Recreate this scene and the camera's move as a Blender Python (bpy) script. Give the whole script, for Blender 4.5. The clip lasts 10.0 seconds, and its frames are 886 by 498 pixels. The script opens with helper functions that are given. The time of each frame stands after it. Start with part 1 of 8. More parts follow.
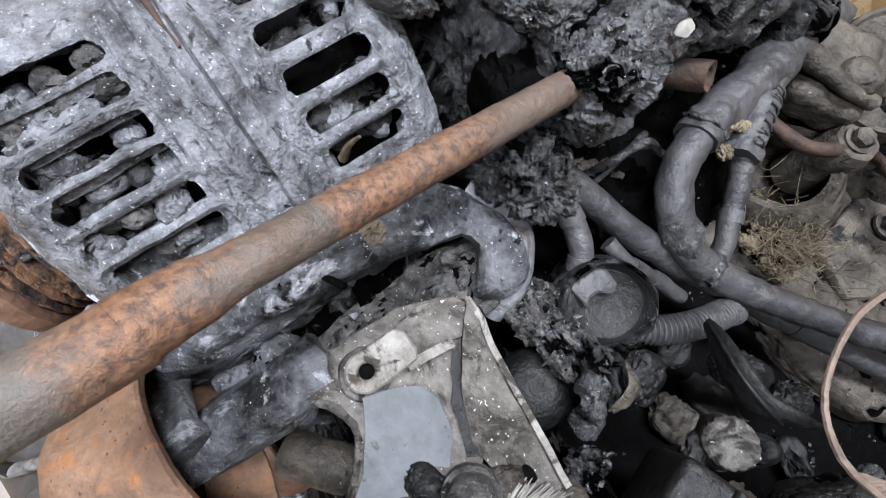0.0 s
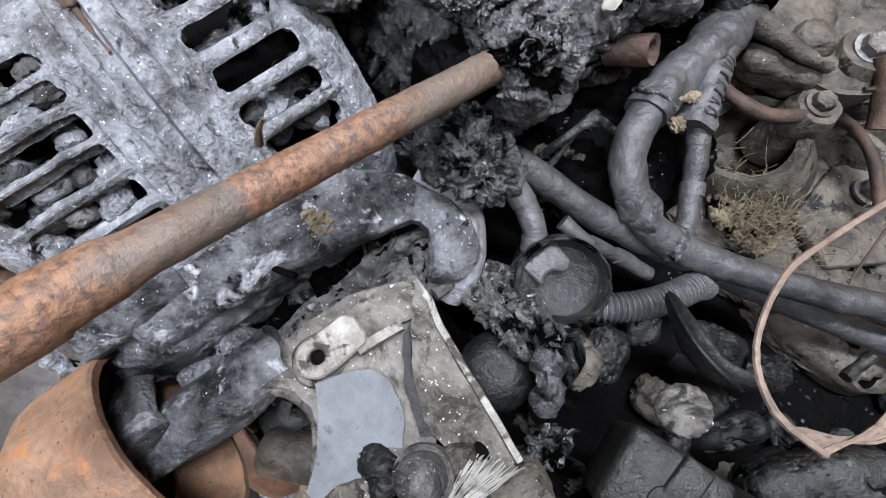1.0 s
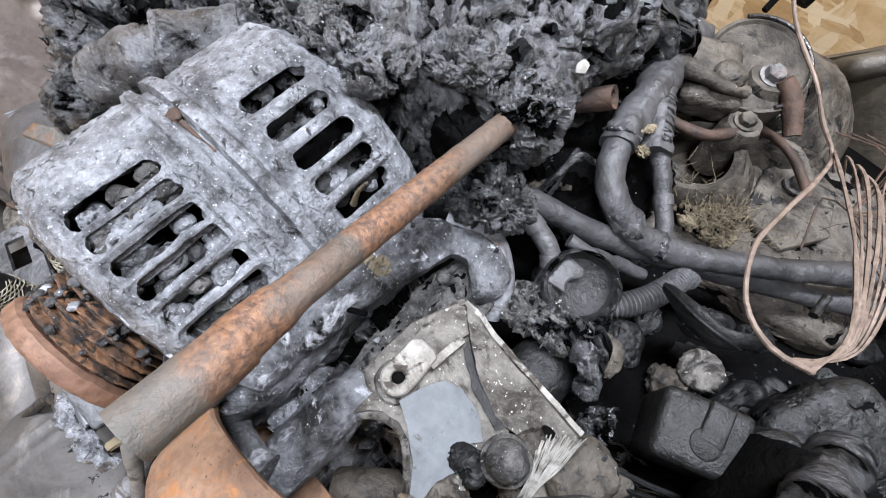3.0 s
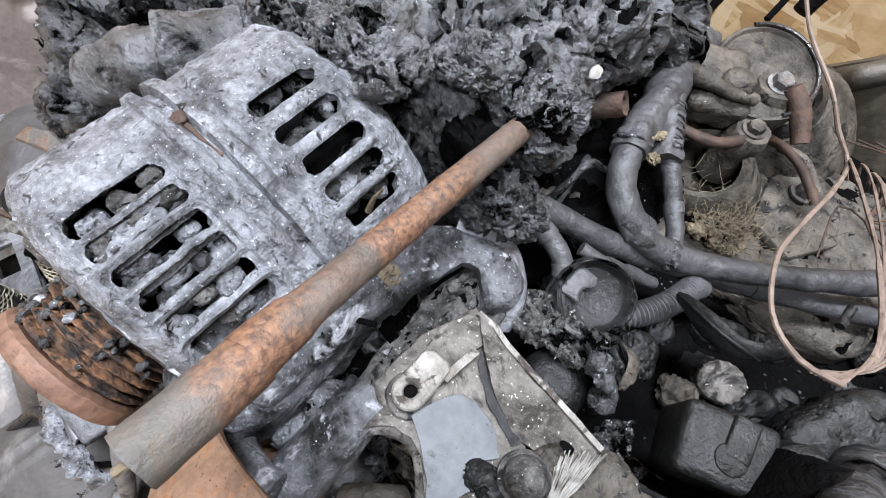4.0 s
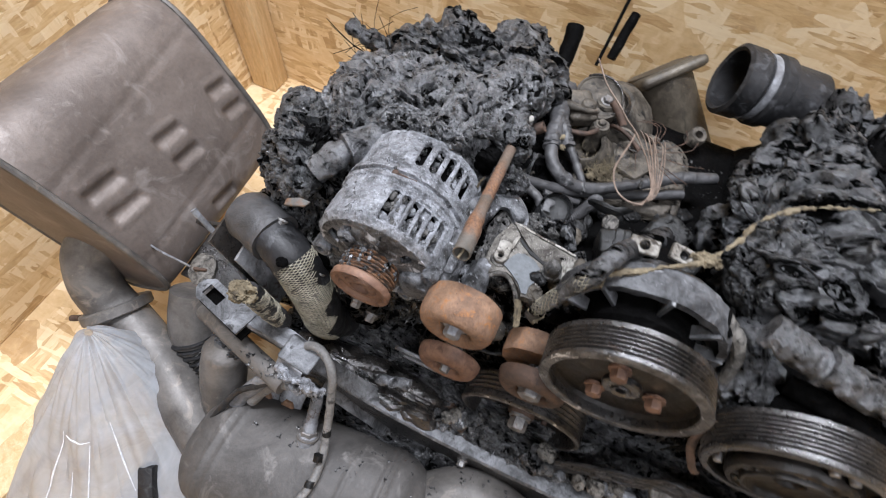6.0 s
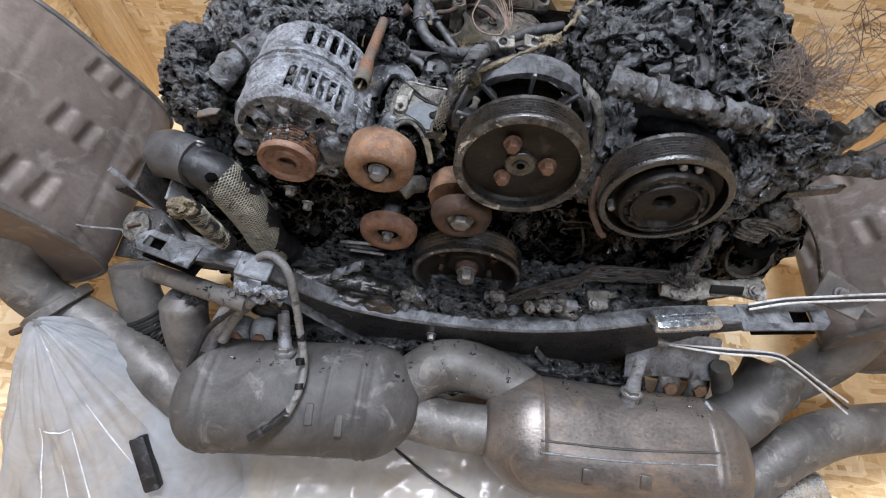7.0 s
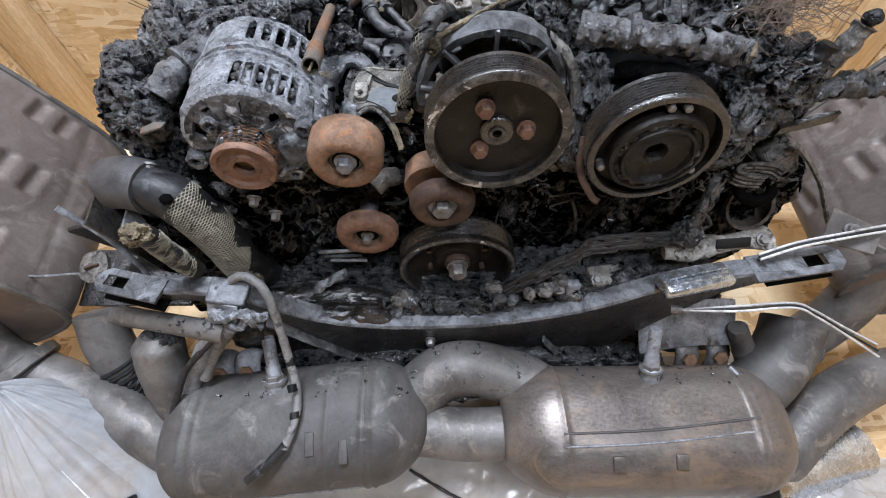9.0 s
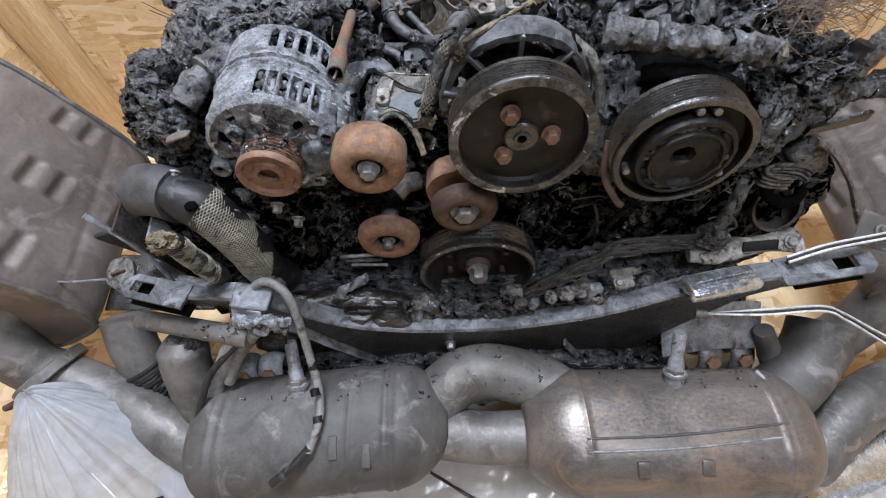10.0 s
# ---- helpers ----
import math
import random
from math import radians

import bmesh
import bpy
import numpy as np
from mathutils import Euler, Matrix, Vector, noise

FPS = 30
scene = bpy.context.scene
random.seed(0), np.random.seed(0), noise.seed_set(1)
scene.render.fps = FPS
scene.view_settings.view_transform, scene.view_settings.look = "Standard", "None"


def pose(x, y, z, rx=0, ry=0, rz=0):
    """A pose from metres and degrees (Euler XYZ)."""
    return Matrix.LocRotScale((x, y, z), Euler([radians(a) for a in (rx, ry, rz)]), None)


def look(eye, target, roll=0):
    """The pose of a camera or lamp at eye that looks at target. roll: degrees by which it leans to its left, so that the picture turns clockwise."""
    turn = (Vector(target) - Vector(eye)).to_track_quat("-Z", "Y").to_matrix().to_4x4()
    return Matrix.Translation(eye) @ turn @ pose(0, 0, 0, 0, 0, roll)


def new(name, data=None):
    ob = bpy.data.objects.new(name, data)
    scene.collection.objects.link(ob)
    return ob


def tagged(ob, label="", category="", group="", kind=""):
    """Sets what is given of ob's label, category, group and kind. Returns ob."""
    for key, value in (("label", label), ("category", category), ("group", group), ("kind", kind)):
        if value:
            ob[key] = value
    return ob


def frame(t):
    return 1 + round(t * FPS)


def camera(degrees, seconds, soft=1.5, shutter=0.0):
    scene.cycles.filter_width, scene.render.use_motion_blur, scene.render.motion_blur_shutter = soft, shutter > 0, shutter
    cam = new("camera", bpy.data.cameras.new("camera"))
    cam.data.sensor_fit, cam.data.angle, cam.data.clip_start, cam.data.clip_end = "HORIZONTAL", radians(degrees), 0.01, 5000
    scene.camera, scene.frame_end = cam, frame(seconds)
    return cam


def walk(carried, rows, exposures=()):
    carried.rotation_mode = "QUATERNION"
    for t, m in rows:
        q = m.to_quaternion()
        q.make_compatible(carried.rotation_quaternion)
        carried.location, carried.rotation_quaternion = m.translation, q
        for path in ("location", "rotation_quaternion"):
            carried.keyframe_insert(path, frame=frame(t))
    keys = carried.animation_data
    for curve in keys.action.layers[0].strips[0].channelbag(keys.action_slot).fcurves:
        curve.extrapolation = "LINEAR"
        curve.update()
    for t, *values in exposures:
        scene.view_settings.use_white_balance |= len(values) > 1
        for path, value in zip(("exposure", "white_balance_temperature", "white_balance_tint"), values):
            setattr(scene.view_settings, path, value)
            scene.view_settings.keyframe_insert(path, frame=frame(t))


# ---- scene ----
EXPOSURES = [(0, -0.1, 6600, 12), (1.0, 0.05, 6600, 12), (1.5, 0.2, 6600, 12), (2.0, 0.4, 6650, 12), (2.5, 0.25, 6600, 12), (4.5, 0.2, 6600, 12), (5.0, 0.45, 6850, 13), (5.2, 0.45, 6850, 13), (6.3, -0.32, 6600, 12), (6.5, -0.32, 6550, 12), (7, -0.28, 6400, 11), (10, -0.2, 6300, 11)]
cam = camera(87.47, 10.0, soft=1.05, shutter=0.2)
PATH = [
    (0, (-0.1289, 0.1887, 0.6989), (-0.2931, 0.4062, -0.2632), 17.10),
    (0.5, (-0.1106, 0.1986, 0.6987), (-0.2917, 0.3977, -0.2644), 9.81),
    (1, (-0.1045, 0.2032, 0.7003), (-0.3126, 0.4023, -0.2573), 4.74),
    (1.5, (-0.1039, 0.2033, 0.7001), (-0.3324, 0.4062, -0.2521), 2.36),
    (1.8, (-0.1058, 0.1972, 0.7097), (-0.3056, 0.4393, -0.2397), 10.60),
    (2, (-0.0964, 0.1726, 0.7362), (-0.3121, 0.4527, -0.1992), 9.52),
    (2.2, (-0.1106, 0.1596, 0.7312), (-0.3301, 0.4495, -0.2004), 7.92),
    (2.5, (-0.1088, 0.1660, 0.7320), (-0.3410, 0.4684, -0.1925), 5.03),
    (4, (-0.1202, 0.1615, 0.7242), (-0.3509, 0.5099, -0.1844), 8.34),
    (4.5, (-0.1168, 0.1552, 0.7328), (-0.3506, 0.5066, -0.1737), 8.60),
    (4.8, (-0.1135, 0.1373, 0.7791), (-0.3436, 0.4914, -0.1274), 9.13),
    (5, (-0.1231, 0.1239, 0.8358), (-0.3510, 0.4765, -0.0718), 9.30),
    (5.2, (-0.1323, 0.1051, 0.8667), (-0.3668, 0.4722, -0.0334), 9.05),
    (6.3, (-0.1155, -0.1065, 0.9492), (-0.2116, 0.3695, 0.0750), 7.11),
    (6.5, (-0.0907, -0.1322, 0.9482), (-0.1603, 0.3504, 0.0751), 6.92),
    (6.7, (-0.0753, -0.1708, 0.9533), (-0.1101, 0.3311, 0.0891), 7.10),
    (7, (-0.0635, -0.2251, 0.9210), (-0.0765, 0.2731, 0.0541), 4.97),
    (7.5, (-0.0711, -0.2148, 0.8837), (-0.0777, 0.3029, 0.0282), 2.53),
    (8, (-0.0639, -0.2169, 0.8841), (-0.0617, 0.3148, 0.0372), 1.90),
    (8.5, (-0.0639, -0.2206, 0.8809), (-0.0571, 0.3182, 0.0385), 0.04),
    (9, (-0.0581, -0.2298, 0.8668), (-0.0510, 0.3025, 0.0203), -1.37),
    (9.5, (-0.0638, -0.2294, 0.8602), (-0.0572, 0.2943, 0.0083), -1.73),
    (10, (-0.0704, -0.2210, 0.8706), (-0.0880, 0.3070, 0.0215), -3.99),
]
walk(cam, [(t, look(eye, target, roll)) for t, eye, target, roll in PATH],
     exposures=EXPOSURES)

# ---- light ----
world = bpy.data.worlds.new("room_air")
scene.world = world
world.use_nodes = True
world.node_tree.nodes["Background"].inputs[0].default_value = (0.86, 0.9, 1.0, 1)
world.node_tree.nodes["Background"].inputs[1].default_value = 0.025


def ceiling_lamp(x, y, z, sx, sy, watts, colour, aim):
    data = bpy.data.lights.new("ceiling_lamp", "AREA")
    data.shape, data.size, data.size_y, data.energy, data.color = "RECTANGLE", sx, sy, watts, colour
    ob = new("ceiling_lamp", data)
    ob.matrix_world = look((x, y, z), aim)
    return ob


ceiling_lamp(0.35, -0.75, 2.5, 1.1, 0.2, 44, (0.85, 0.9, 1.0), (0, 0.2, 0.4))
ceiling_lamp(-0.25, 0.5, 2.5, 1.3, 0.22, 125, (0.83, 0.89, 1.0), (0, 0.2, 0.4))
scene.view_settings.exposure = 0.0


# ---- materials ----
def ramp(nt, src, stops):
    r = nt.nodes.new("ShaderNodeValToRGB")
    els = r.color_ramp.elements
    while len(els) < len(stops):
        els.new(0.5)
    for el, (pos, col) in zip(els, stops):
        el.position = pos
        el.color = (*col, 1) if len(col) == 3 else col
    nt.links.new(src, r.inputs[0])
    return r.outputs[0]


def grey(v):
    return (v, v, v)


def noise_tex(nt, vec, scale, detail=6.0, rough=0.6, dist=0.0):
    n = nt.nodes.new("ShaderNodeTexNoise")
    n.inputs["Scale"].default_value, n.inputs["Detail"].default_value = scale, detail
    n.inputs["Roughness"].default_value, n.inputs["Distortion"].default_value = rough, dist
    nt.links.new(vec, n.inputs["Vector"])
    return n.outputs["Fac"]


def mix_col(nt, fac, a, b):
    m = nt.nodes.new("ShaderNodeMix")
    m.data_type = "RGBA"
    for sock, val in ((m.inputs["Factor"], fac), (m.inputs["A"], a), (m.inputs["B"], b)):
        if isinstance(val, bpy.types.NodeSocket):
            nt.links.new(val, sock)
        elif isinstance(val, (int, float)):
            sock.default_value = val
        else:
            sock.default_value = (*val, 1)
    return m.outputs["Result"]


def base_nodes(name):
    m = bpy.data.materials.new(name)
    m.use_nodes = True
    nt = m.node_tree
    bs = nt.nodes["Principled BSDF"]
    co = nt.nodes.new("ShaderNodeTexCoord").outputs["Object"]
    info = nt.nodes.new("ShaderNodeObjectInfo")
    add = nt.nodes.new("ShaderNodeVectorMath")
    add.operation = "MULTIPLY_ADD"
    nt.links.new(info.outputs["Random"], add.inputs[0])
    add.inputs[1].default_value = (3.1, 5.7, 2.3)
    nt.links.new(co, add.inputs[2])
    return m, nt, bs, add.outputs[0]


def bump(nt, bs, parts):
    last = None
    for height, dist, strength in parts:
        b = nt.nodes.new("ShaderNodeBump")
        b.inputs["Distance"].default_value, b.inputs["Strength"].default_value = dist, strength
        nt.links.new(height, b.inputs["Height"])
        if last:
            nt.links.new(last, b.inputs["Normal"])
        last = b.outputs["Normal"]
    nt.links.new(last, bs.inputs["Normal"])
    nt.links.new(last, bs.inputs["Coat Normal"])


def surface(name, a, b, c=None, big=25.0, fine=160.0, lo=0.38, hi=0.62, c_lo=0.56, c_hi=0.66, c_scale=55.0,
            rough=(0.55, 0.9), metal=0.0, relief=0.0012, micro=0.0004, dist=0.4, speck=None, speck_at=0.66, spec=0.4, mottle=0.8, stretch=None, coat=0.0, matt=False):
    """Two tones a and b mottled at two scales, patches of c, and specks."""
    m, nt, bs, vec = base_nodes(name)
    if stretch:
        sc = nt.nodes.new("ShaderNodeMapping")
        sc.inputs["Rotation"].default_value, sc.inputs["Scale"].default_value = (0.2, 0.1, 0.5), stretch
        nt.links.new(vec, sc.inputs["Vector"])
        vec = sc.outputs[0]
    n1 = noise_tex(nt, vec, big, 8, 0.68, dist)
    n2 = noise_tex(nt, vec, fine, 5, 0.65)
    n3 = noise_tex(nt, vec, c_scale, 7, 0.65, 0.8)
    f1 = ramp(nt, n1, [(lo, grey(0)), (hi, grey(1))])
    col = mix_col(nt, f1, a, b)
    f2 = ramp(nt, n2, [(0.35, grey(0.72)), (0.65, grey(1.18))])
    mul = nt.nodes.new("ShaderNodeMix")
    mul.data_type, mul.blend_type = "RGBA", "MULTIPLY"
    mul.inputs["Factor"].default_value = mottle
    nt.links.new(col, mul.inputs["A"])
    nt.links.new(f2, mul.inputs["B"])
    col = mul.outputs["Result"]
    if c:
        col = mix_col(nt, ramp(nt, n3, [(c_lo, grey(0)), (c_hi, grey(1))]), col, c)
    if speck:
        n4 = noise_tex(nt, vec, fine * 2.2, 3, 0.5)
        col = mix_col(nt, ramp(nt, n4, [(speck_at, grey(0)), (speck_at + 0.05, grey(1))]), col, speck)
    nt.links.new(col, bs.inputs["Base Color"])
    r = ramp(nt, n2, [(0.3, grey(rough[0])), (0.7, grey(rough[1]))])
    nt.links.new(r, bs.inputs["Roughness"])
    bs.inputs["Metallic"].default_value = metal
    bs.inputs["Specular IOR Level"].default_value = spec
    bs.inputs["Coat Weight"].default_value, bs.inputs["Coat Roughness"].default_value = coat, 0.26
    if matt:
        # patches of dry soot among the glossy melt
        gloss = ramp(nt, n3, [(c_lo, grey(1)), (c_hi, grey(0))])
        for name, most in (("Specular IOR Level", spec), ("Coat Weight", coat)):
            k = nt.nodes.new("ShaderNodeMath")
            k.operation = "MULTIPLY"
            k.inputs[1].default_value = most
            nt.links.new(gloss, k.inputs[0])
            nt.links.new(k.outputs[0], bs.inputs[name])
    bump(nt, bs, [(n1, relief * 3, 0.5), (n3, relief * 2, 0.7), (n2, micro * 3, 0.8)])
    return m


M_CHAR = surface("charred_crust", (0.004, 0.004, 0.0042), (0.078, 0.0805, 0.0855), (0.0015, 0.0015, 0.0015), big=60, fine=420, c_scale=62, lo=0.4, hi=0.64, dist=0.8,
                 c_lo=0.52, c_hi=0.61, rough=(0.2, 0.5), relief=0.0028, micro=0.0009, speck=(0.4, 0.41, 0.43), speck_at=0.74, spec=0.8, coat=0.3, matt=True)
M_FLAKE = surface("glossy_char_flakes", (0.005, 0.005, 0.0053), (0.06, 0.0615, 0.065), (0.24, 0.245, 0.255), big=45, fine=300, c_scale=90, c_lo=0.64, c_hi=0.72,
                  rough=(0.16, 0.42), relief=0.0009, micro=0.0005, spec=0.9, coat=0.4)
M_CHAR_SMOOTH = surface("melted_plastic", (0.008, 0.0082, 0.0086), (0.08, 0.082, 0.087), (0.002, 0.002, 0.002), big=26, fine=240, c_scale=36, c_lo=0.54, c_hi=0.6, lo=0.4, hi=0.6,
                        rough=(0.22, 0.45), relief=0.004, micro=0.0006, spec=1.0, stretch=(0.7, 2.6, 2.0), coat=0.25, matt=True)
# Near-black; serves as soot and as painted shade in gaps and holes.
M_SOOT_SHADE = surface("soot_and_painted_shade", (0.0006, 0.0006, 0.0006), (0.0022, 0.0021, 0.0021), (0.014, 0.013, 0.012), big=30, fine=220, c_scale=60,
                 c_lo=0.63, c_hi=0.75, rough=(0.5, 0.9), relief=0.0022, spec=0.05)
M_ASH = surface("ash_covered_aluminium", (0.05, 0.05, 0.052), (0.39, 0.405, 0.435), (0.022, 0.021, 0.0205), big=75, fine=400, lo=0.33, hi=0.66, dist=0.15,
                c_scale=150, c_lo=0.56, c_hi=0.66, rough=(0.4, 0.8), metal=0.05, relief=0.0013, micro=0.0016,
                speck=(0.7, 0.72, 0.76), speck_at=0.66, mottle=1.0)
M_ASH_DARK = surface("sooted_aluminium", (0.007, 0.007, 0.0072), (0.165, 0.17, 0.18), (0.56, 0.575, 0.61), big=55, fine=420, lo=0.4, hi=0.62, c_scale=60, dist=0.3,
                     c_lo=0.57, c_hi=0.67, rough=(0.25, 0.6), metal=0.15, relief=0.0012, micro=0.0009, coat=0.2, speck=(0.6, 0.62, 0.65), speck_at=0.68)
M_SCRAPED = surface("scraped_dirty_aluminium", (0.045, 0.039, 0.032), (0.16, 0.149, 0.131), (0.024, 0.019, 0.0145), big=60, fine=320, c_scale=75, c_lo=0.52, c_hi=0.6, dist=0.3,
                    rough=(0.4, 0.7), metal=0.1, relief=0.0008, micro=0.0006, speck=(0.48, 0.465, 0.435), speck_at=0.66)
M_CRUSTED = surface("crusted_brown_grey_scale", (0.028, 0.0265, 0.025), (0.15, 0.145, 0.138), (0.012, 0.0115, 0.011), big=70, fine=520, c_scale=120, c_lo=0.55, c_hi=0.64, dist=1.0,
                    rough=(0.4, 0.75), metal=0.05, relief=0.0012, micro=0.0011, speck=(0.5, 0.5, 0.5), speck_at=0.67)
M_STRAND = surface("bleached_glass_fibre", (0.2, 0.19, 0.17), (0.34, 0.33, 0.3), (0.1, 0.09, 0.075), big=60, fine=300, c_scale=80, rough=(0.5, 0.8), relief=0.0001, micro=0.0001)
M_DULLP = surface("dull_grey_scorched_plastic", (0.004, 0.0042, 0.0041), (0.014, 0.0144, 0.0142), (0.006, 0.006, 0.006), big=30, fine=260, c_scale=60, c_lo=0.57, c_hi=0.66,
                  rough=(0.3, 0.6), relief=0.0009, micro=0.0004, spec=0.35, speck=(0.2, 0.2, 0.19), speck_at=0.73, mottle=0.6)
M_ALU = surface("grey_cast_aluminium", (0.13, 0.118, 0.1), (0.33, 0.315, 0.285), (0.04, 0.032, 0.025), big=70, fine=260, c_scale=95,
                c_lo=0.53, c_hi=0.6, rough=(0.4, 0.65), metal=0.15, relief=0.0012, micro=0.0004, speck=(0.04, 0.035, 0.03), speck_at=0.69)
M_ALU_DIRTY = surface("dirty_cast_aluminium", (0.045, 0.041, 0.036), (0.19, 0.178, 0.16), (0.014, 0.0125, 0.011), big=65, fine=300, c_scale=110, c_lo=0.54, c_hi=0.62, dist=1.0,
                      rough=(0.45, 0.8), metal=0.1, relief=0.0014, micro=0.0006, speck=(0.45, 0.43, 0.4), speck_at=0.69)
M_PLATE = surface("smooth_grey_metal", (0.08, 0.088, 0.095), (0.115, 0.124, 0.132), (0.05, 0.048, 0.044), big=45, fine=150, c_scale=75, c_lo=0.6,
                  c_hi=0.66, rough=(0.6, 0.78), metal=0.05, relief=0.0003, micro=0.0002, speck=(0.03, 0.03, 0.03), speck_at=0.69)
M_RUST = surface("orange_rust", (0.125, 0.071, 0.044), (0.25, 0.15, 0.095), (0.28, 0.12, 0.043), big=34, fine=300, c_scale=120, c_lo=0.54, c_hi=0.68,
                 rough=(0.6, 0.9), relief=0.0006, micro=0.0004, speck=(0.07, 0.04, 0.025), speck_at=0.665)
M_RUST_TUBE = surface("rusting_steel_tube", (0.1, 0.096, 0.088), (0.15, 0.078, 0.044), (0.21, 0.115, 0.06), big=16, fine=460, lo=0.47, hi=0.58,
                      c_scale=44, rough=(0.4, 0.68), metal=0.12, relief=0.0003, micro=0.0003, c_lo=0.58, c_hi=0.68, speck=(0.04, 0.026, 0.018), speck_at=0.645, dist=0.8)


def zoned_tube():
    """Bare grey at both ends, brown rust round the swage and along the middle."""
    m = M_RUST_TUBE.copy()
    m.name = "tube_with_rust_zones"
    nt = m.node_tree
    bs = nt.nodes["Principled BSDF"]
    old = bs.inputs["Base Color"].links[0].from_socket
    co = nt.nodes.new("ShaderNodeTexCoord").outputs["Object"]
    sep = nt.nodes.new("ShaderNodeSeparateXYZ")
    nt.links.new(co, sep.inputs[0])
    wob = noise_tex(nt, co, 55, 5, 0.6)
    shift = nt.nodes.new("ShaderNodeMath")
    shift.operation = "MULTIPLY_ADD"
    nt.links.new(wob, shift.inputs[0])
    shift.inputs[1].default_value = 0.05
    nt.links.new(sep.outputs[1], shift.inputs[2])
    span = nt.nodes.new("ShaderNodeMapRange")
    span.inputs["From Min"].default_value, span.inputs["From Max"].default_value = -0.053, 0.11
    nt.links.new(shift.outputs[0], span.inputs["Value"])
    rust = ramp(nt, span.outputs[0], [(0.0, grey(0)), (0.12, grey(0.1)), (0.17, grey(0.8)), (0.27, grey(0.9)), (0.34, grey(0.2)), (0.4, grey(0.15)), (0.46, grey(0.9)), (0.7, grey(0.8)), (0.8, grey(0.15)), (1.0, grey(0.3))])
    pits = noise_tex(nt, co, 420, 4, 0.6)
    red = ramp(nt, pits, [(0.38, (0.07, 0.033, 0.02)), (0.5, (0.185, 0.085, 0.043)), (0.66, (0.27, 0.135, 0.066))])
    steel = ramp(nt, wob, [(0.35, (0.058, 0.057, 0.05)), (0.65, (0.125, 0.123, 0.112))])
    col = mix_col(nt, rust, steel, red)
    nt.links.new(mix_col(nt, 0.22, col, old), bs.inputs["Base Color"])
    return m


M_TUBE = zoned_tube()
M_RUST_DARK = surface("dark_brown_rust", (0.04, 0.027, 0.021), (0.1, 0.06, 0.042), (0.02, 0.018, 0.016), big=45, fine=240, c_scale=60,
                      rough=(0.55, 0.85), metal=0.2, relief=0.0006, micro=0.0003)
M_RUST_RED = surface("reddish_rust", (0.115, 0.063, 0.044), (0.215, 0.123, 0.082), (0.08, 0.044, 0.033), big=50, fine=260, c_scale=60,
                     rough=(0.5, 0.75), metal=0.2, relief=0.0003, micro=0.0002, speck=(0.03, 0.02, 0.018), speck_at=0.72)
M_GROOVE = surface("flaking_rusty_grooves", (0.03, 0.022, 0.018), (0.2, 0.1, 0.05), (0.012, 0.011, 0.011), big=120, fine=400, c_scale=160, c_lo=0.52, c_hi=0.6, lo=0.4, hi=0.62,
                   rough=(0.5, 0.85), relief=0.0008, micro=0.0006, speck=(0.34, 0.33, 0.33), speck_at=0.7)
M_BLACKSTEEL = surface("blackened_pulley_steel", (0.007, 0.0063, 0.0058), (0.038, 0.034, 0.0315), (0.075, 0.052, 0.04), big=40, fine=260, c_scale=60,
                       c_lo=0.61, c_hi=0.72, rough=(0.2, 0.45), metal=0.3, relief=0.0005, micro=0.0003, speck=(0.34, 0.33, 0.32), speck_at=0.73, spec=0.8, coat=0.5)
M_DISC = surface("oily_brown_black_steel", (0.007, 0.006, 0.0053), (0.016, 0.0128, 0.0108), (0.042, 0.034, 0.028), big=32, fine=300, c_scale=40, c_lo=0.62, c_hi=0.72,
                 rough=(0.32, 0.6), metal=0.1, relief=0.0006, micro=0.0003, speck=(0.4, 0.38, 0.35), speck_at=0.76, spec=0.3)
M_BLOCK = surface("oily_sooted_iron", (0.002, 0.0019, 0.0018), (0.034, 0.032, 0.0295), (0.0012, 0.0012, 0.0011), big=60, fine=260, c_scale=45, c_lo=0.41, c_hi=0.51,
                  rough=(0.18, 0.5), relief=0.003, micro=0.0007, speck=(0.3, 0.28, 0.25), speck_at=0.74, spec=0.9, matt=True)
M_GREYSTEEL = surface("scorched_steel", (0.12, 0.12, 0.125), (0.3, 0.31, 0.33), (0.08, 0.06, 0.05), big=32, fine=240, c_scale=55,
                      c_lo=0.58, c_hi=0.68, rough=(0.4, 0.75), metal=0.4, relief=0.0004, micro=0.0003, speck=(0.6, 0.62, 0.64), speck_at=0.7)
M_BOLT = surface("dull_bolt_steel", (0.12, 0.115, 0.112), (0.26, 0.255, 0.25), (0.12, 0.075, 0.05), big=90, fine=400, c_scale=120,
                 rough=(0.4, 0.6), metal=0.5, relief=0.0003, micro=0.0002)
M_CAT = surface("heat_tinted_steel", (0.05, 0.0465, 0.044), (0.1, 0.0935, 0.0885), (0.175, 0.164, 0.156), big=9, fine=240, c_scale=22, dist=1.6, lo=0.34, hi=0.66,
                c_lo=0.58, c_hi=0.72, rough=(0.5, 0.72), metal=0.15, relief=0.00025, micro=0.00012, speck=(0.025, 0.022, 0.02), speck_at=0.71, mottle=0.6)
M_BRONZE = surface("bronze_tinted_steel", (0.09, 0.078, 0.07), (0.185, 0.16, 0.142), (0.29, 0.2, 0.135), big=8, fine=240, c_scale=10, dist=1.6, lo=0.34, hi=0.66,
                   c_lo=0.52, c_hi=0.78, rough=(0.26, 0.48), metal=0.45, relief=0.0003, micro=0.00012, speck=(0.025, 0.022, 0.02), speck_at=0.73, mottle=0.5, stretch=(0.8, 1.2, 1.6))
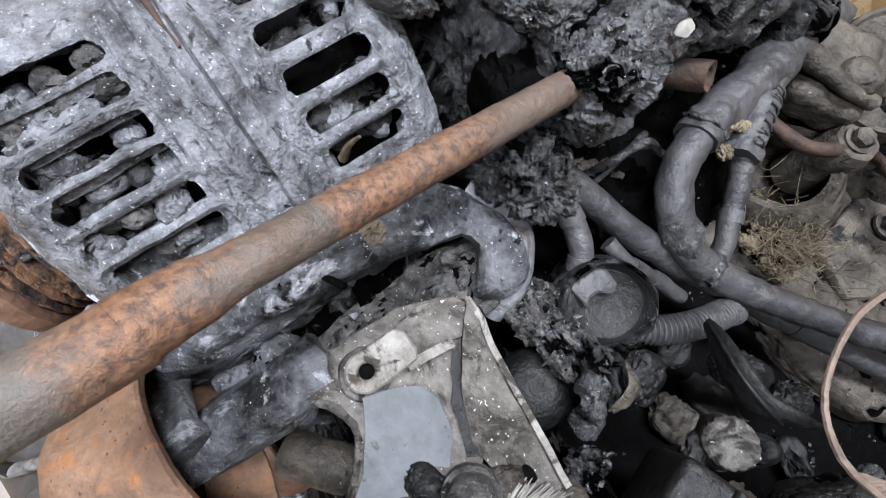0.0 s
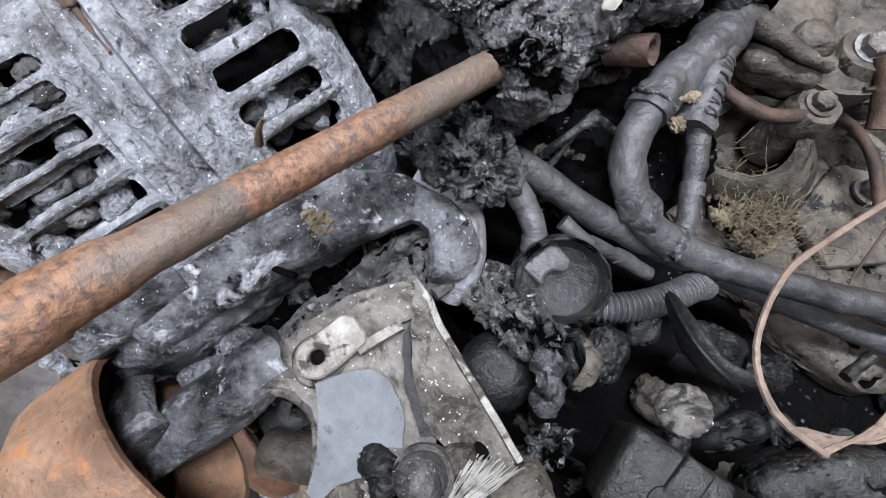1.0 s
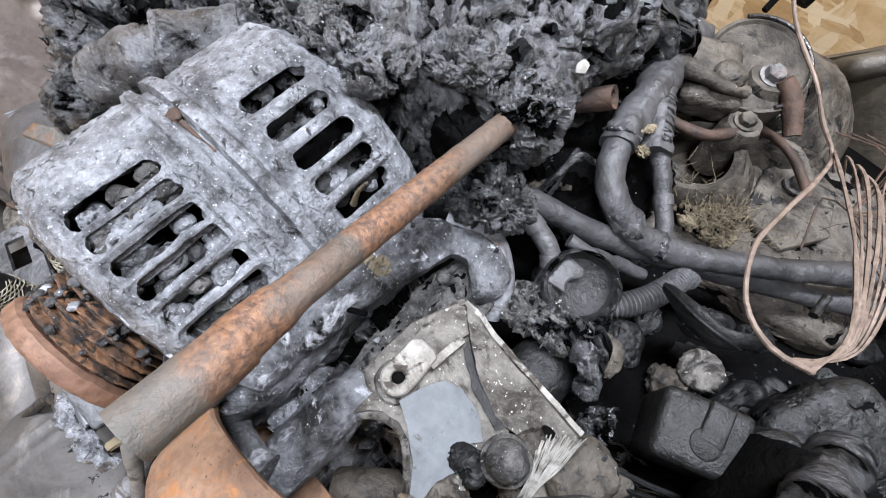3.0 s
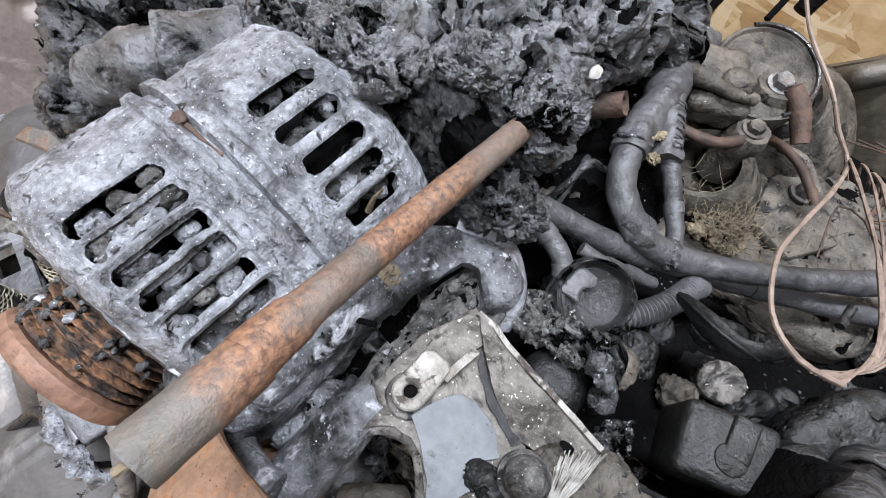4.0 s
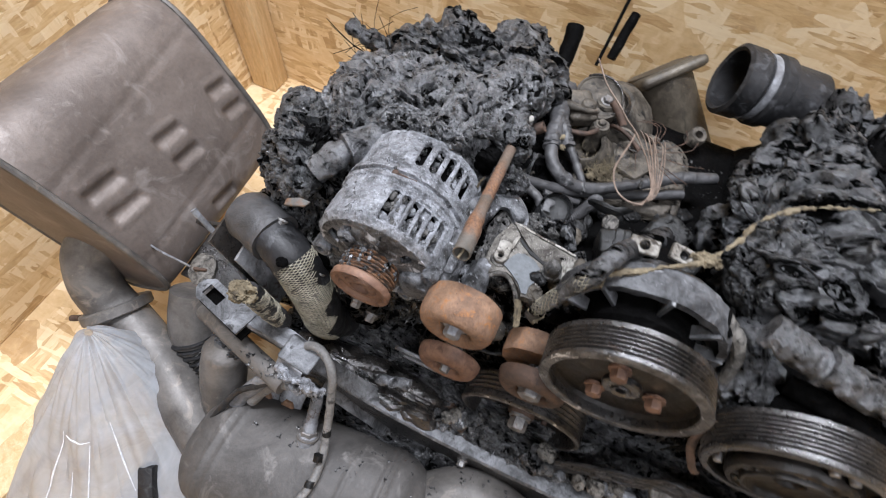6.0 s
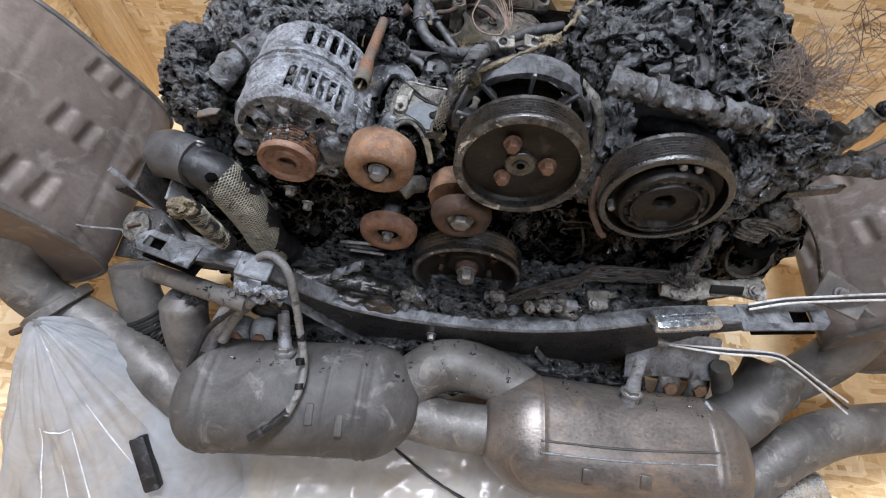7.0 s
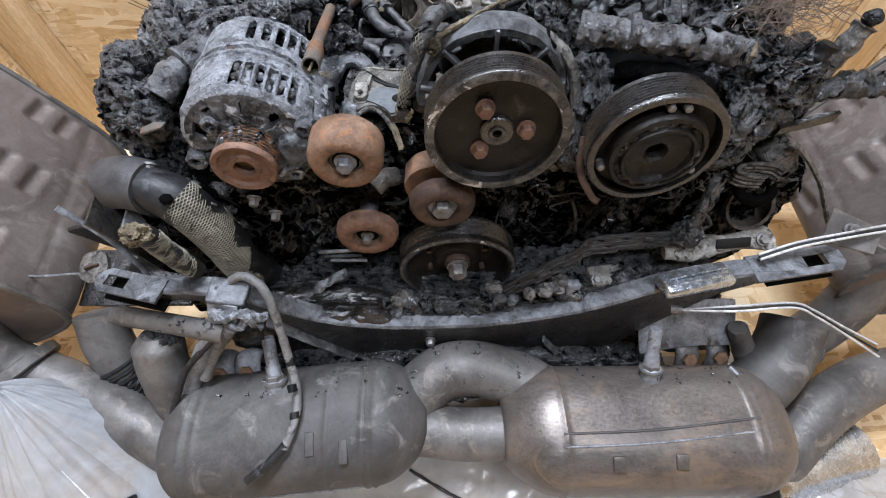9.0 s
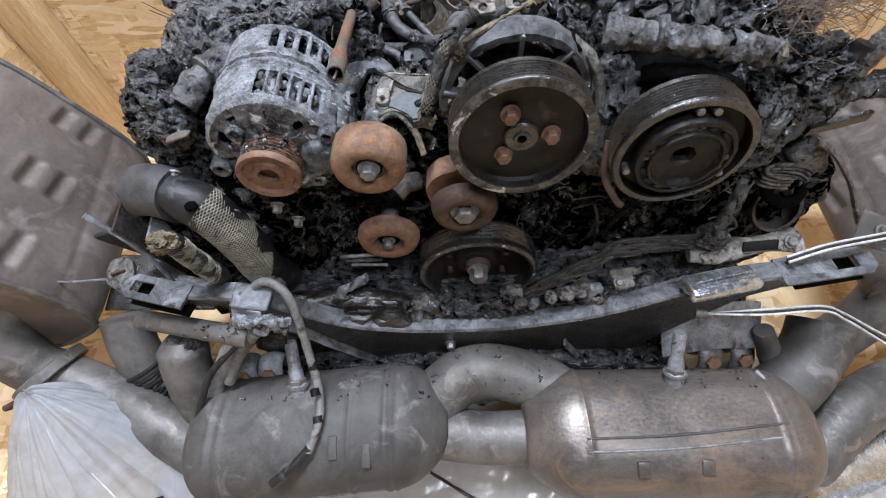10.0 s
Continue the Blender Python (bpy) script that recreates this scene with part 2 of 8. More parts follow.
M_BEAM = surface("ash_bleached_steel", (0.04, 0.041, 0.043), (0.2, 0.207, 0.22), (0.02, 0.02, 0.02), big=26, fine=300, c_scale=60, c_lo=0.58, c_hi=0.68, dist=1.0,
                 rough=(0.35, 0.65), metal=0.3, relief=0.0006, micro=0.0004, speck=(0.02, 0.02, 0.02), speck_at=0.7)
M_MELT = surface("dusty_melted_plastic", (0.008, 0.008, 0.0084), (0.066, 0.0685, 0.0735), (0.0015, 0.0015, 0.0015), big=34, fine=300, c_scale=30, c_lo=0.47, c_hi=0.57, lo=0.38, hi=0.62,
                 rough=(0.24, 0.5), relief=0.0022, micro=0.0007, spec=0.8, dist=0.6, stretch=(0.8, 2.0, 1.4), coat=0.25, matt=True)
M_WORN = surface("chipped_black_paint_on_steel", (0.03, 0.029, 0.0285), (0.15, 0.146, 0.143), (0.55, 0.54, 0.53), big=60, fine=300, lo=0.4, hi=0.62, c_scale=40, c_lo=0.585, c_hi=0.62,
                 rough=(0.25, 0.5), metal=0.4, relief=0.0004, micro=0.0003)
M_BELL = surface("ashy_dark_casting", (0.02, 0.02, 0.021), (0.11, 0.112, 0.117), (0.24, 0.24, 0.245), big=50, fine=260, c_scale=80, c_lo=0.6, c_hi=0.7,
                 rough=(0.4, 0.7), metal=0.15, relief=0.001, micro=0.0005, speck=(0.45, 0.45, 0.46), speck_at=0.7)
M_BLACKP = surface("matt_blackened_plastic", (0.0025, 0.0025, 0.0026), (0.0105, 0.0107, 0.011), (0.04, 0.039, 0.038), big=40, fine=260, c_scale=60, c_lo=0.62, c_hi=0.74,
                   rough=(0.4, 0.7), relief=0.0005, micro=0.0003, spec=0.3, speck=(0.2, 0.2, 0.2), speck_at=0.75)
M_MUFFLER = surface("brownish_aluminised_steel", (0.115, 0.094, 0.083), (0.185, 0.155, 0.138), (0.25, 0.222, 0.205), big=9, fine=210, c_scale=20,
                    c_lo=0.54, c_hi=0.72, rough=(0.46, 0.62), metal=0.3, relief=0.0005, micro=0.00015, speck=(0.06, 0.05, 0.045), speck_at=0.76, mottle=0.35)
M_PIPE = surface("grey_brown_exhaust_steel", (0.078, 0.072, 0.067), (0.155, 0.145, 0.136), (0.2, 0.175, 0.152), big=16, fine=240, c_scale=34, c_lo=0.56, c_hi=0.68,
                 rough=(0.38, 0.62), metal=0.25, relief=0.0003, micro=0.00015, speck=(0.35, 0.33, 0.3), speck_at=0.74, mottle=0.35)
M_CHROME = surface("bright_worn_steel", (0.45, 0.48, 0.52), (0.6, 0.63, 0.66), (0.3, 0.27, 0.22), big=14, fine=120, c_scale=20,
                   rough=(0.15, 0.35), metal=0.9, relief=0.0004, micro=0.0001)
M_HOSE = surface("dusty_rubber", (0.028, 0.0278, 0.029), (0.064, 0.063, 0.065), (0.012, 0.0115, 0.0115), big=30, fine=260, c_scale=55, c_lo=0.6, c_hi=0.7,
                 rough=(0.42, 0.62), relief=0.0009, micro=0.0003, spec=0.6, speck=(0.3, 0.29, 0.28), speck_at=0.77, mottle=0.5)
M_RUBBER = surface("black_rubber", (0.008, 0.008, 0.0085), (0.022, 0.022, 0.0235), (0.055, 0.056, 0.06), big=30, fine=260, c_scale=50,
                   rough=(0.38, 0.6), relief=0.0005, micro=0.0002)
M_OILY = surface("oily_brown_metal", (0.026, 0.022, 0.0175), (0.12, 0.104, 0.084), (0.008, 0.0075, 0.007), big=44, fine=260, c_scale=60, c_lo=0.56, c_hi=0.63,
                 rough=(0.4, 0.75), metal=0.12, relief=0.0014, micro=0.0005, speck=(0.35, 0.33, 0.28), speck_at=0.71)
M_COPPER = surface("tarnished_copper", (0.12, 0.088, 0.068), (0.22, 0.165, 0.13), (0.07, 0.05, 0.04), big=80, fine=400, c_scale=120,
                   rough=(0.5, 0.75), metal=0.1, relief=0.0001, micro=0.0001)
M_GOLD = surface("scorched_glass_braid", (0.17, 0.155, 0.115), (0.34, 0.315, 0.25), (0.06, 0.054, 0.042), big=90, fine=400, c_scale=100,
                 rough=(0.5, 0.8), relief=0.0001, micro=0.0001)
M_YELLOW = surface("yellowed_insulation", (0.1, 0.079, 0.05), (0.21, 0.172, 0.112), (0.05, 0.04, 0.028), big=60, fine=260, c_scale=80,
                   rough=(0.7, 0.95), relief=0.0014, micro=0.0006)
M_GREYCABLE = surface("grey_cable_sheath", (0.11, 0.107, 0.103), (0.2, 0.194, 0.187), (0.04, 0.038, 0.036), big=40, fine=300, c_scale=60,
                      rough=(0.5, 0.7), relief=0.0003, micro=0.0002)
M_WHITEWIRE = surface("white_wire", (0.4, 0.39, 0.38), (0.55, 0.54, 0.52), (0.2, 0.19, 0.17), big=40, fine=300, c_scale=80,
                      rough=(0.4, 0.6), relief=0.0001, micro=0.0001)
M_CAN = surface("greenish_brown_can", (0.045, 0.037, 0.028), (0.1, 0.084, 0.062), (0.02, 0.018, 0.015), big=22, fine=240, c_scale=30, c_lo=0.58, c_hi=0.7,
                rough=(0.4, 0.65), metal=0.2, relief=0.0006, micro=0.0002, mottle=0.5)
M_SHEET = surface("sooted_grey_crust", (0.008, 0.0081, 0.0084), (0.13, 0.133, 0.14), (0.002, 0.002, 0.002), big=48, fine=300, c_scale=55, lo=0.38, hi=0.62, dist=0.6,
                  c_lo=0.54, c_hi=0.63, rough=(0.2, 0.5), relief=0.0027, micro=0.001, spec=0.8, speck=(0.45, 0.46, 0.48), speck_at=0.72, coat=0.3, matt=True)
M_PINE = surface("sawn_pine", (0.6, 0.42, 0.22), (0.73, 0.56, 0.35), (0.52, 0.34, 0.17), big=9, fine=150, c_scale=16, stretch=(7, 7, 0.5),
                 rough=(0.6, 0.8), relief=0.0004, micro=0.0002)


def osb_material():
    """Pressed wood strands: long flakes lying in several directions, over one another."""
    m, nt, bs, vec = base_nodes("oriented_strand_board")
    wob = nt.nodes.new("ShaderNodeTexNoise")
    wob.inputs["Scale"].default_value = 9.0
    nt.links.new(vec, wob.inputs["Vector"])
    warp = nt.nodes.new("ShaderNodeVectorMath")
    warp.operation = "MULTIPLY_ADD"
    nt.links.new(wob.outputs["Color"], warp.inputs[0])
    warp.inputs[1].default_value = (0.012, 0.012, 0.012)
    nt.links.new(vec, warp.inputs[2])
    col, hgt = None, []
    for k, (rot, sc) in enumerate((((0.1, 0.3, 0.2), (13, 13, 80)), ((0.6, -0.3, 0.5), (15, 15, 95)), ((-0.5, 0.5, -0.4), (80, 16, 16)), ((0.3, 0.9, 0.8), (16, 100, 16)), ((-0.2, -0.6, 0.3), (14, 14, 70)))):
        mp = nt.nodes.new("ShaderNodeMapping")
        mp.inputs["Rotation"].default_value, mp.inputs["Scale"].default_value = rot, sc
        nt.links.new(warp.outputs[0], mp.inputs["Vector"])
        v = nt.nodes.new("ShaderNodeTexVoronoi")
        v.inputs["Scale"].default_value = 1.0
        v.distance = "CHEBYCHEV"
        nt.links.new(mp.outputs[0], v.inputs["Vector"])
        sep = nt.nodes.new("ShaderNodeSeparateColor")
        nt.links.new(v.outputs["Color"], sep.inputs[0])
        mp2 = nt.nodes.new("ShaderNodeMapping")
        mp2.inputs["Rotation"].default_value, mp2.inputs["Scale"].default_value = rot, tuple(6 * q for q in sc)
        nt.links.new(warp.outputs[0], mp2.inputs["Vector"])
        grain = noise_tex(nt, mp2.outputs[0], 0.5, 4, 0.65)
        tone = nt.nodes.new("ShaderNodeMath")
        tone.operation = "MULTIPLY_ADD"
        nt.links.new(grain, tone.inputs[0])
        tone.inputs[1].default_value = 0.9
        nt.links.new(sep.outputs[0], tone.inputs[2])
        half = nt.nodes.new("ShaderNodeMath")
        half.operation = "MULTIPLY"
        nt.links.new(tone.outputs[0], half.inputs[0])
        half.inputs[1].default_value = 0.62
        c = ramp(nt, half.outputs[0], [(0.26, (0.39, 0.235, 0.1)), (0.45, (0.57, 0.385, 0.19)), (0.62, (0.68, 0.5, 0.285)), (0.82, (0.77, 0.62, 0.41))])
        if col is None:
            col = c
        else:
            col = mix_col(nt, ramp(nt, sep.outputs[1], [(0.52, grey(0)), (0.58, grey(0.85))]), col, c)
        hgt.append(sep.outputs[1])
    dark = noise_tex(nt, vec, 14, 6, 0.7, 1.6)
    col = mix_col(nt, ramp(nt, dark, [(0.68, grey(0)), (0.76, grey(0.6))]), col, (0.22, 0.12, 0.06))
    nt.links.new(col, bs.inputs["Base Color"])
    bs.inputs["Roughness"].default_value = 0.62
    bump(nt, bs, [(h, 0.0009, 0.5) for h in hgt])
    return m


M_OSB = osb_material()


def film_material():
    m, nt, bs, vec = base_nodes("clear_plastic_film")
    out = nt.nodes["Material Output"]
    n = noise_tex(nt, vec, 14, 6, 0.6, 1.5)
    bs.inputs["Base Color"].default_value = (0.6, 0.635, 0.68, 1)
    bs.inputs["Roughness"].default_value = 0.12
    bump(nt, bs, [(n, 0.003, 0.25)])
    tr = nt.nodes.new("ShaderNodeBsdfTransparent")
    tl = nt.nodes.new("ShaderNodeBsdfTranslucent")
    tl.inputs[0].default_value = (0.58, 0.615, 0.665, 1)
    m1 = nt.nodes.new("ShaderNodeMixShader")
    m1.inputs[0].default_value = 0.5
    nt.links.new(tl.outputs[0], m1.inputs[1])
    nt.links.new(bs.outputs[0], m1.inputs[2])
    m2 = nt.nodes.new("ShaderNodeMixShader")
    nt.links.new(ramp(nt, n, [(0.35, grey(0.6)), (0.7, grey(0.86))]), m2.inputs[0])
    nt.links.new(tr.outputs[0], m2.inputs[1])
    nt.links.new(m1.outputs[0], m2.inputs[2])
    nt.links.new(m2.outputs[0], out.inputs["Surface"])
    return m


M_FILM = film_material()
# White for strips that stand in for highlights along the film's folds.
M_FOLD_HIGHLIGHT = surface("painted_fold_highlight", (0.62, 0.65, 0.7), (0.78, 0.8, 0.83), None, big=60, fine=200, rough=(0.15, 0.3), relief=0.0, micro=0.0001)

# ---- building tools ----
PLACE = {}


def link_mesh(name, bm, mat, smooth=40):
    me = bpy.data.meshes.new(name)
    bmesh.ops.recalc_face_normals(bm, faces=bm.faces)
    bm.to_mesh(me)
    bm.free()
    me.materials.append(mat)
    # Slot 1 is the near-black that paints shade into hole floors.
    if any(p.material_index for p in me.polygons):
        me.materials.append(M_SOOT_SHADE)
    me.shade_smooth()
    if smooth:
        me.set_sharp_from_angle(angle=radians(smooth))
    return me


def thing(name, at, label, category, group="", turn=(0, 0, 0)):
    ob = new(name)
    ob.empty_display_size = 0.02
    ob.matrix_world = pose(*at, *turn)
    PLACE[ob] = pose(*at, *turn)
    return tagged(ob, label, category, group)


def part(name, bm, mat, parent, label="", smooth=40):
    """One mesh, drawn in the world's metres, under a thing or a part."""
    bm.transform(PLACE[parent].inverted())
    ob = new(name, link_mesh(name, bm, mat, smooth))
    ob.parent = parent
    PLACE[ob] = PLACE[parent].copy()
    return tagged(ob, label)


def solo(name, bm, mat, label, category, group="", kind="", smooth=40):
    """A thing of one mesh, with its origin at its base."""
    lo = [min(v.co[k] for v in bm.verts) for k in range(3)]
    hi = [max(v.co[k] for v in bm.verts) for k in range(3)]
    at = Vector(((lo[0] + hi[0]) / 2, (lo[1] + hi[1]) / 2, lo[2]))
    bm.transform(Matrix.Translation(-at))
    ob = new(name, link_mesh(name, bm, mat, smooth))
    ob.location = at
    PLACE[ob] = Matrix.Translation(at)
    return tagged(ob, label, category, group, kind)


def join(*bms):
    out = bmesh.new()
    for b in bms:
        me = bpy.data.meshes.new("tmp")
        b.to_mesh(me)
        b.free()
        out.from_mesh(me)
        bpy.data.meshes.remove(me)
    return out




def lathe(profile, m=Matrix(), seg=48, closed=True):
    """Turns (radius, along) about the local z axis; closed joins last to first."""
    bm = bmesh.new()
    rings = []
    for r, a in profile:
        if r < 1e-6:
            rings.append([bm.verts.new((0, 0, a))])
        else:
            rings.append([bm.verts.new((r * math.cos(2 * math.pi * k / seg), r * math.sin(2 * math.pi * k / seg), a)) for k in range(seg)])
    pairs = list(zip(rings, rings[1:]))
    if closed and len(rings[0]) > 1 and len(rings[-1]) > 1:
        pairs.append((rings[-1], rings[0]))
    for p, q in pairs:
        for k in range(seg):
            j = (k + 1) % seg
            if len(p) == 1 and len(q) == 1:
                continue
            if len(p) == 1:
                bm.faces.new((p[0], q[j], q[k]))
            elif len(q) == 1:
                bm.faces.new((p[k], p[j], q[0]))
            else:
                bm.faces.new((p[k], p[j], q[j], q[k]))
    bm.transform(m)
    return bm


def facing(x, y, z, rx=0, rz=0):
    """A frame at a point whose local z looks towards -y, then turned."""
    return pose(x, y, z, 90 + rx, 0, rz)


def smooth_line(pts, step):
    p = [Vector(q) for q in pts]
    p = [2 * p[0] - p[1]] + p + [2 * p[-1] - p[-2]]
    out = []
    for a, b, c, d in zip(p, p[1:], p[2:], p[3:]):
        n = max(2, int((c - b).length / step))
        for k in range(n):
            t = k / n
            out.append(0.5 * ((2 * b) + (c - a) * t + (2 * a - 5 * b + 4 * c - d) * t * t + (3 * b - a - 3 * c + d) * t ** 3))
    out.append(p[-2])
    return out


def sweep(pts, radius, seg=12, step=0.004, rough=0.0, freq=60.0, ribs=(0, 0), hollow=0.0, flat=1.0, raw=False):
    """A tube along a smooth line. radius: a number or a function of 0..1; ribs: (height, spacing); hollow: wall thickness of an open tube."""
    line = [Vector(q) for q in pts] if raw else smooth_line(pts, step)
    bm = bmesh.new()
    n = len(line)
    tan = [(line[min(k + 1, n - 1)] - line[max(k - 1, 0)]).normalized() for k in range(n)]
    nor = tan[0].orthogonal().normalized()
    if flat != 1.0:
        nor = tan[0].cross(Vector((0, 0, 1))).normalized()
    run = 0.0
    rings = []
    for k in range(n):
        nor = (nor - nor.dot(tan[k]) * tan[k]).normalized()
        bi = tan[k].cross(nor)
        if k:
            run += (line[k] - line[k - 1]).length
        r = radius(k / (n - 1)) if callable(radius) else radius
        if ribs[1]:
            r += ribs[0] * math.sin(2 * math.pi * run / ribs[1])
        ring = []
        for j in range(seg):
            a = 2 * math.pi * j / seg
            d = nor * math.cos(a) + bi * math.sin(a) * flat
            q = line[k] + d * r
            if rough:
                q = q + d * rough * noise.fractal(q * freq, 1.0, 2.0, 3)
            ring.append(bm.verts.new(q))
        rings.append(ring)
    if hollow:
        inner = []
        for k in range(n):
            inner.append([bm.verts.new(line[k] + (v.co - line[k]) * (1 - hollow / max((v.co - line[k]).length, 1e-5))) for v in rings[k]])
        for j in range(seg):
            i = (j + 1) % seg
            for k in range(n - 1):
                bm.faces.new((rings[k][j], rings[k][i], rings[k + 1][i], rings[k + 1][j]))
                bm.faces.new((inner[k][j], inner[k + 1][j], inner[k + 1][i], inner[k][i]))
            bm.faces.new((rings[0][j], inner[0][j], inner[0][i], rings[0][i]))
            bm.faces.new((rings[-1][j], rings[-1][i], inner[-1][i], inner[-1][j]))
    else:
        for k in range(n - 1):
            for j in range(seg):
                i = (j + 1) % seg
                bm.faces.new((rings[k][j], rings[k][i], rings[k + 1][i], rings[k + 1][j]))
        bm.faces.new(rings[0][::-1])
        bm.faces.new(rings[-1])
    return bm


def rbox(size, m=Matrix(), bevel=0.003, seg=2):
    bm = bmesh.new()
    bmesh.ops.create_cube(bm, size=1.0)
    bmesh.ops.scale(bm, vec=size, verts=bm.verts)
    if bevel:
        bmesh.ops.bevel(bm, geom=bm.edges[:], offset=min(bevel, min(size) * 0.45), segments=seg, profile=0.5, affect="EDGES")
    bm.transform(m)
    return bm


def step_up(lo, hi, v):
    t = min(1.0, max(0.0, (v - lo) / (hi - lo)))
    return t * t * (3 - 2 * t)


def holes(q, sharp):
    """Depth of ragged burnt-through holes, large and small."""
    w = q + 0.28 * noise.noise_vector(q * 3.1) + 0.14 * noise.noise_vector(q * 7.3)
    big = step_up(0.27, 0.34, noise.noise(w * 1.25 + Vector((3, 9, 4))))
    mid = step_up(0.27, 0.36, noise.noise(w * 2.7 + Vector((8, 2, 6))))
    return sharp * (1.1 * big + 0.6 * mid)


def crust(p, freq, sharp=0.5):
    """A burnt sheet: swellings, blisters and ragged holes. Returns the relief and the depth of the hole."""
    q = p * freq
    q = q + 0.6 * noise.noise_vector(q * 0.6)
    f = noise.fractal(q * 0.5 + Vector((7, 3, 1)), 0.9, 2.0, 3)
    blister = abs(noise.noise(q * 2.0)) + 0.5 * abs(noise.noise(q * 4.3 + Vector((2, 2, 5))))
    grain = noise.fractal(q * 7.0, 0.6, 2.1, 2)
    pit = step_up(0.2, 0.34, noise.noise(q * 5.2 + Vector((1, 6, 2))))
    hole = holes(q, sharp)
    return 0.8 * f + sharp * (0.75 * blister + 0.16 * grain - 0.14 * pit) - hole + 0.1, hole


def folds(p, freq, sharp=0.5):
    """Sagged molten sheet: long rounded folds meeting in creases, peeling layers with torn edges, wrinkles across, few holes."""
    q = p * freq
    q = q + 1.1 * noise.noise_vector(q * 0.35) + 0.25 * noise.noise_vector(q * 1.2)
    a = abs(noise.noise(Vector((q.x * 0.4, q.y * 0.8, q.z * 0.55))))
    b = abs(noise.noise(Vector((q.x * 0.9 + 5, q.y * 1.7, q.z * 1.2))))
    c = abs(noise.noise(Vector((q.x * 3.0, q.y * 4.5 + 9, q.z * 4.0))))
    hole = sharp * 1.3 * step_up(0.24, 0.34, noise.noise(Vector((q.x * 0.5, q.y * 0.9, q.z * 0.7)) + Vector((3, 9, 4))))
    w = q + 0.3 * noise.noise_vector(q * 2.6)
    peel = 0.34 * step_up(-0.02, 0.05, noise.noise(Vector((w.x * 0.8 + 4, w.y * 1.5, w.z * 1.1)))) + 0.2 * step_up(0.0, 0.06, noise.noise(Vector((w.x * 1.9, w.y * 3.2 + 7, w.z * 2.4))))
    return 1.9 * min(a, 0.5) + 0.75 * min(b, 0.4) + 0.26 * c + peel - hole - 0.62, hole


def lump(centre, size, amp, freq, levels=5, sharp=0.5, square=2.0, turn=(0, 0, 0), stretch=(1, 1, 1), seed=0, relief=None):
    """A burnt mass: a rounded block with relief; the floors of its holes take the second, near-black material, which
    paints in their shade.
    """
    bm = bmesh.new()
    bmesh.ops.create_icosphere(bm, subdivisions=levels, radius=1.0)
    m = pose(*centre, *turn)
    st = Vector(stretch)
    off = Vector((seed * 1.7, seed * 0.9, seed * 2.3))
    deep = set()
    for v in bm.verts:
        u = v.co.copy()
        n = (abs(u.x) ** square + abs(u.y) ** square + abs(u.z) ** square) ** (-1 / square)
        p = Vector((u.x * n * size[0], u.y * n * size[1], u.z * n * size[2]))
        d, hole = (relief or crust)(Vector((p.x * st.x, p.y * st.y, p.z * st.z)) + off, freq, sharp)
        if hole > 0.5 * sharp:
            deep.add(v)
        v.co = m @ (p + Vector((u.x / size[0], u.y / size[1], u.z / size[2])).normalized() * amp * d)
    # Faces deep in holes are coloured near-black as painted shade.
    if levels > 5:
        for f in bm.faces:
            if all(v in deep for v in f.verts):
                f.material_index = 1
    return bm


def hexbolt(m, r, h, washer=1.35):
    """A hexagon head with a washer face; local z looks out of the surface."""
    bm = lathe([(0, 0), (r * washer, 0), (r * washer, h * 0.22), (r * 1.02, h * 0.25), (0, h * 0.25)], seg=24, closed=False)
    hx = bmesh.new()
    lo = [hx.verts.new((r * math.cos(k * math.pi / 3), r * math.sin(k * math.pi / 3), h * 0.2)) for k in range(6)]
    mid = [hx.verts.new((v.co.x, v.co.y, h * 0.88)) for v in lo]
    hi = [hx.verts.new((v.co.x * 0.86, v.co.y * 0.86, h)) for v in lo]
    for k in range(6):
        j = (k + 1) % 6
        hx.faces.new((lo[k], lo[j], mid[j], mid[k]))
        hx.faces.new((mid[k], mid[j], hi[j], hi[k]))
    hx.faces.new(hi)
    hx.faces.new(lo[::-1])
    bm = join(bm, hx)
    bm.transform(m)
    return bm


def plate(outline, thick, m=Matrix(), holes=(), bevel=0.0008):
    """A flat plate from an outline in the local xy plane; holes: (x, y, radius)."""
    bm = bmesh.new()
    loops = [[bm.verts.new((x, y, 0)) for x, y in outline]]
    for hx, hy, hr in holes:
        loops.append([bm.verts.new((hx + hr * math.cos(-k * math.pi / 10), hy + hr * math.sin(-k * math.pi / 10), 0)) for k in range(20)])
    edges = []
    for loop in loops:
        edges += [bm.edges.new((loop[k], loop[(k + 1) % len(loop)])) for k in range(len(loop))]
    bmesh.ops.triangle_fill(bm, use_beauty=True, use_dissolve=False, edges=edges)
    ext = bmesh.ops.extrude_face_region(bm, geom=bm.faces[:])
    bmesh.ops.translate(bm, vec=(0, 0, thick), verts=[g for g in ext["geom"] if isinstance(g, bmesh.types.BMVert)])
    bmesh.ops.recalc_face_normals(bm, faces=bm.faces)
    if bevel:
        es = [e for e in bm.edges if len(e.link_faces) == 2 and e.calc_face_angle(0) > 0.8]
        bmesh.ops.bevel(bm, geom=es, offset=bevel, segments=1, affect="EDGES")
    bm.transform(m)
    return bm


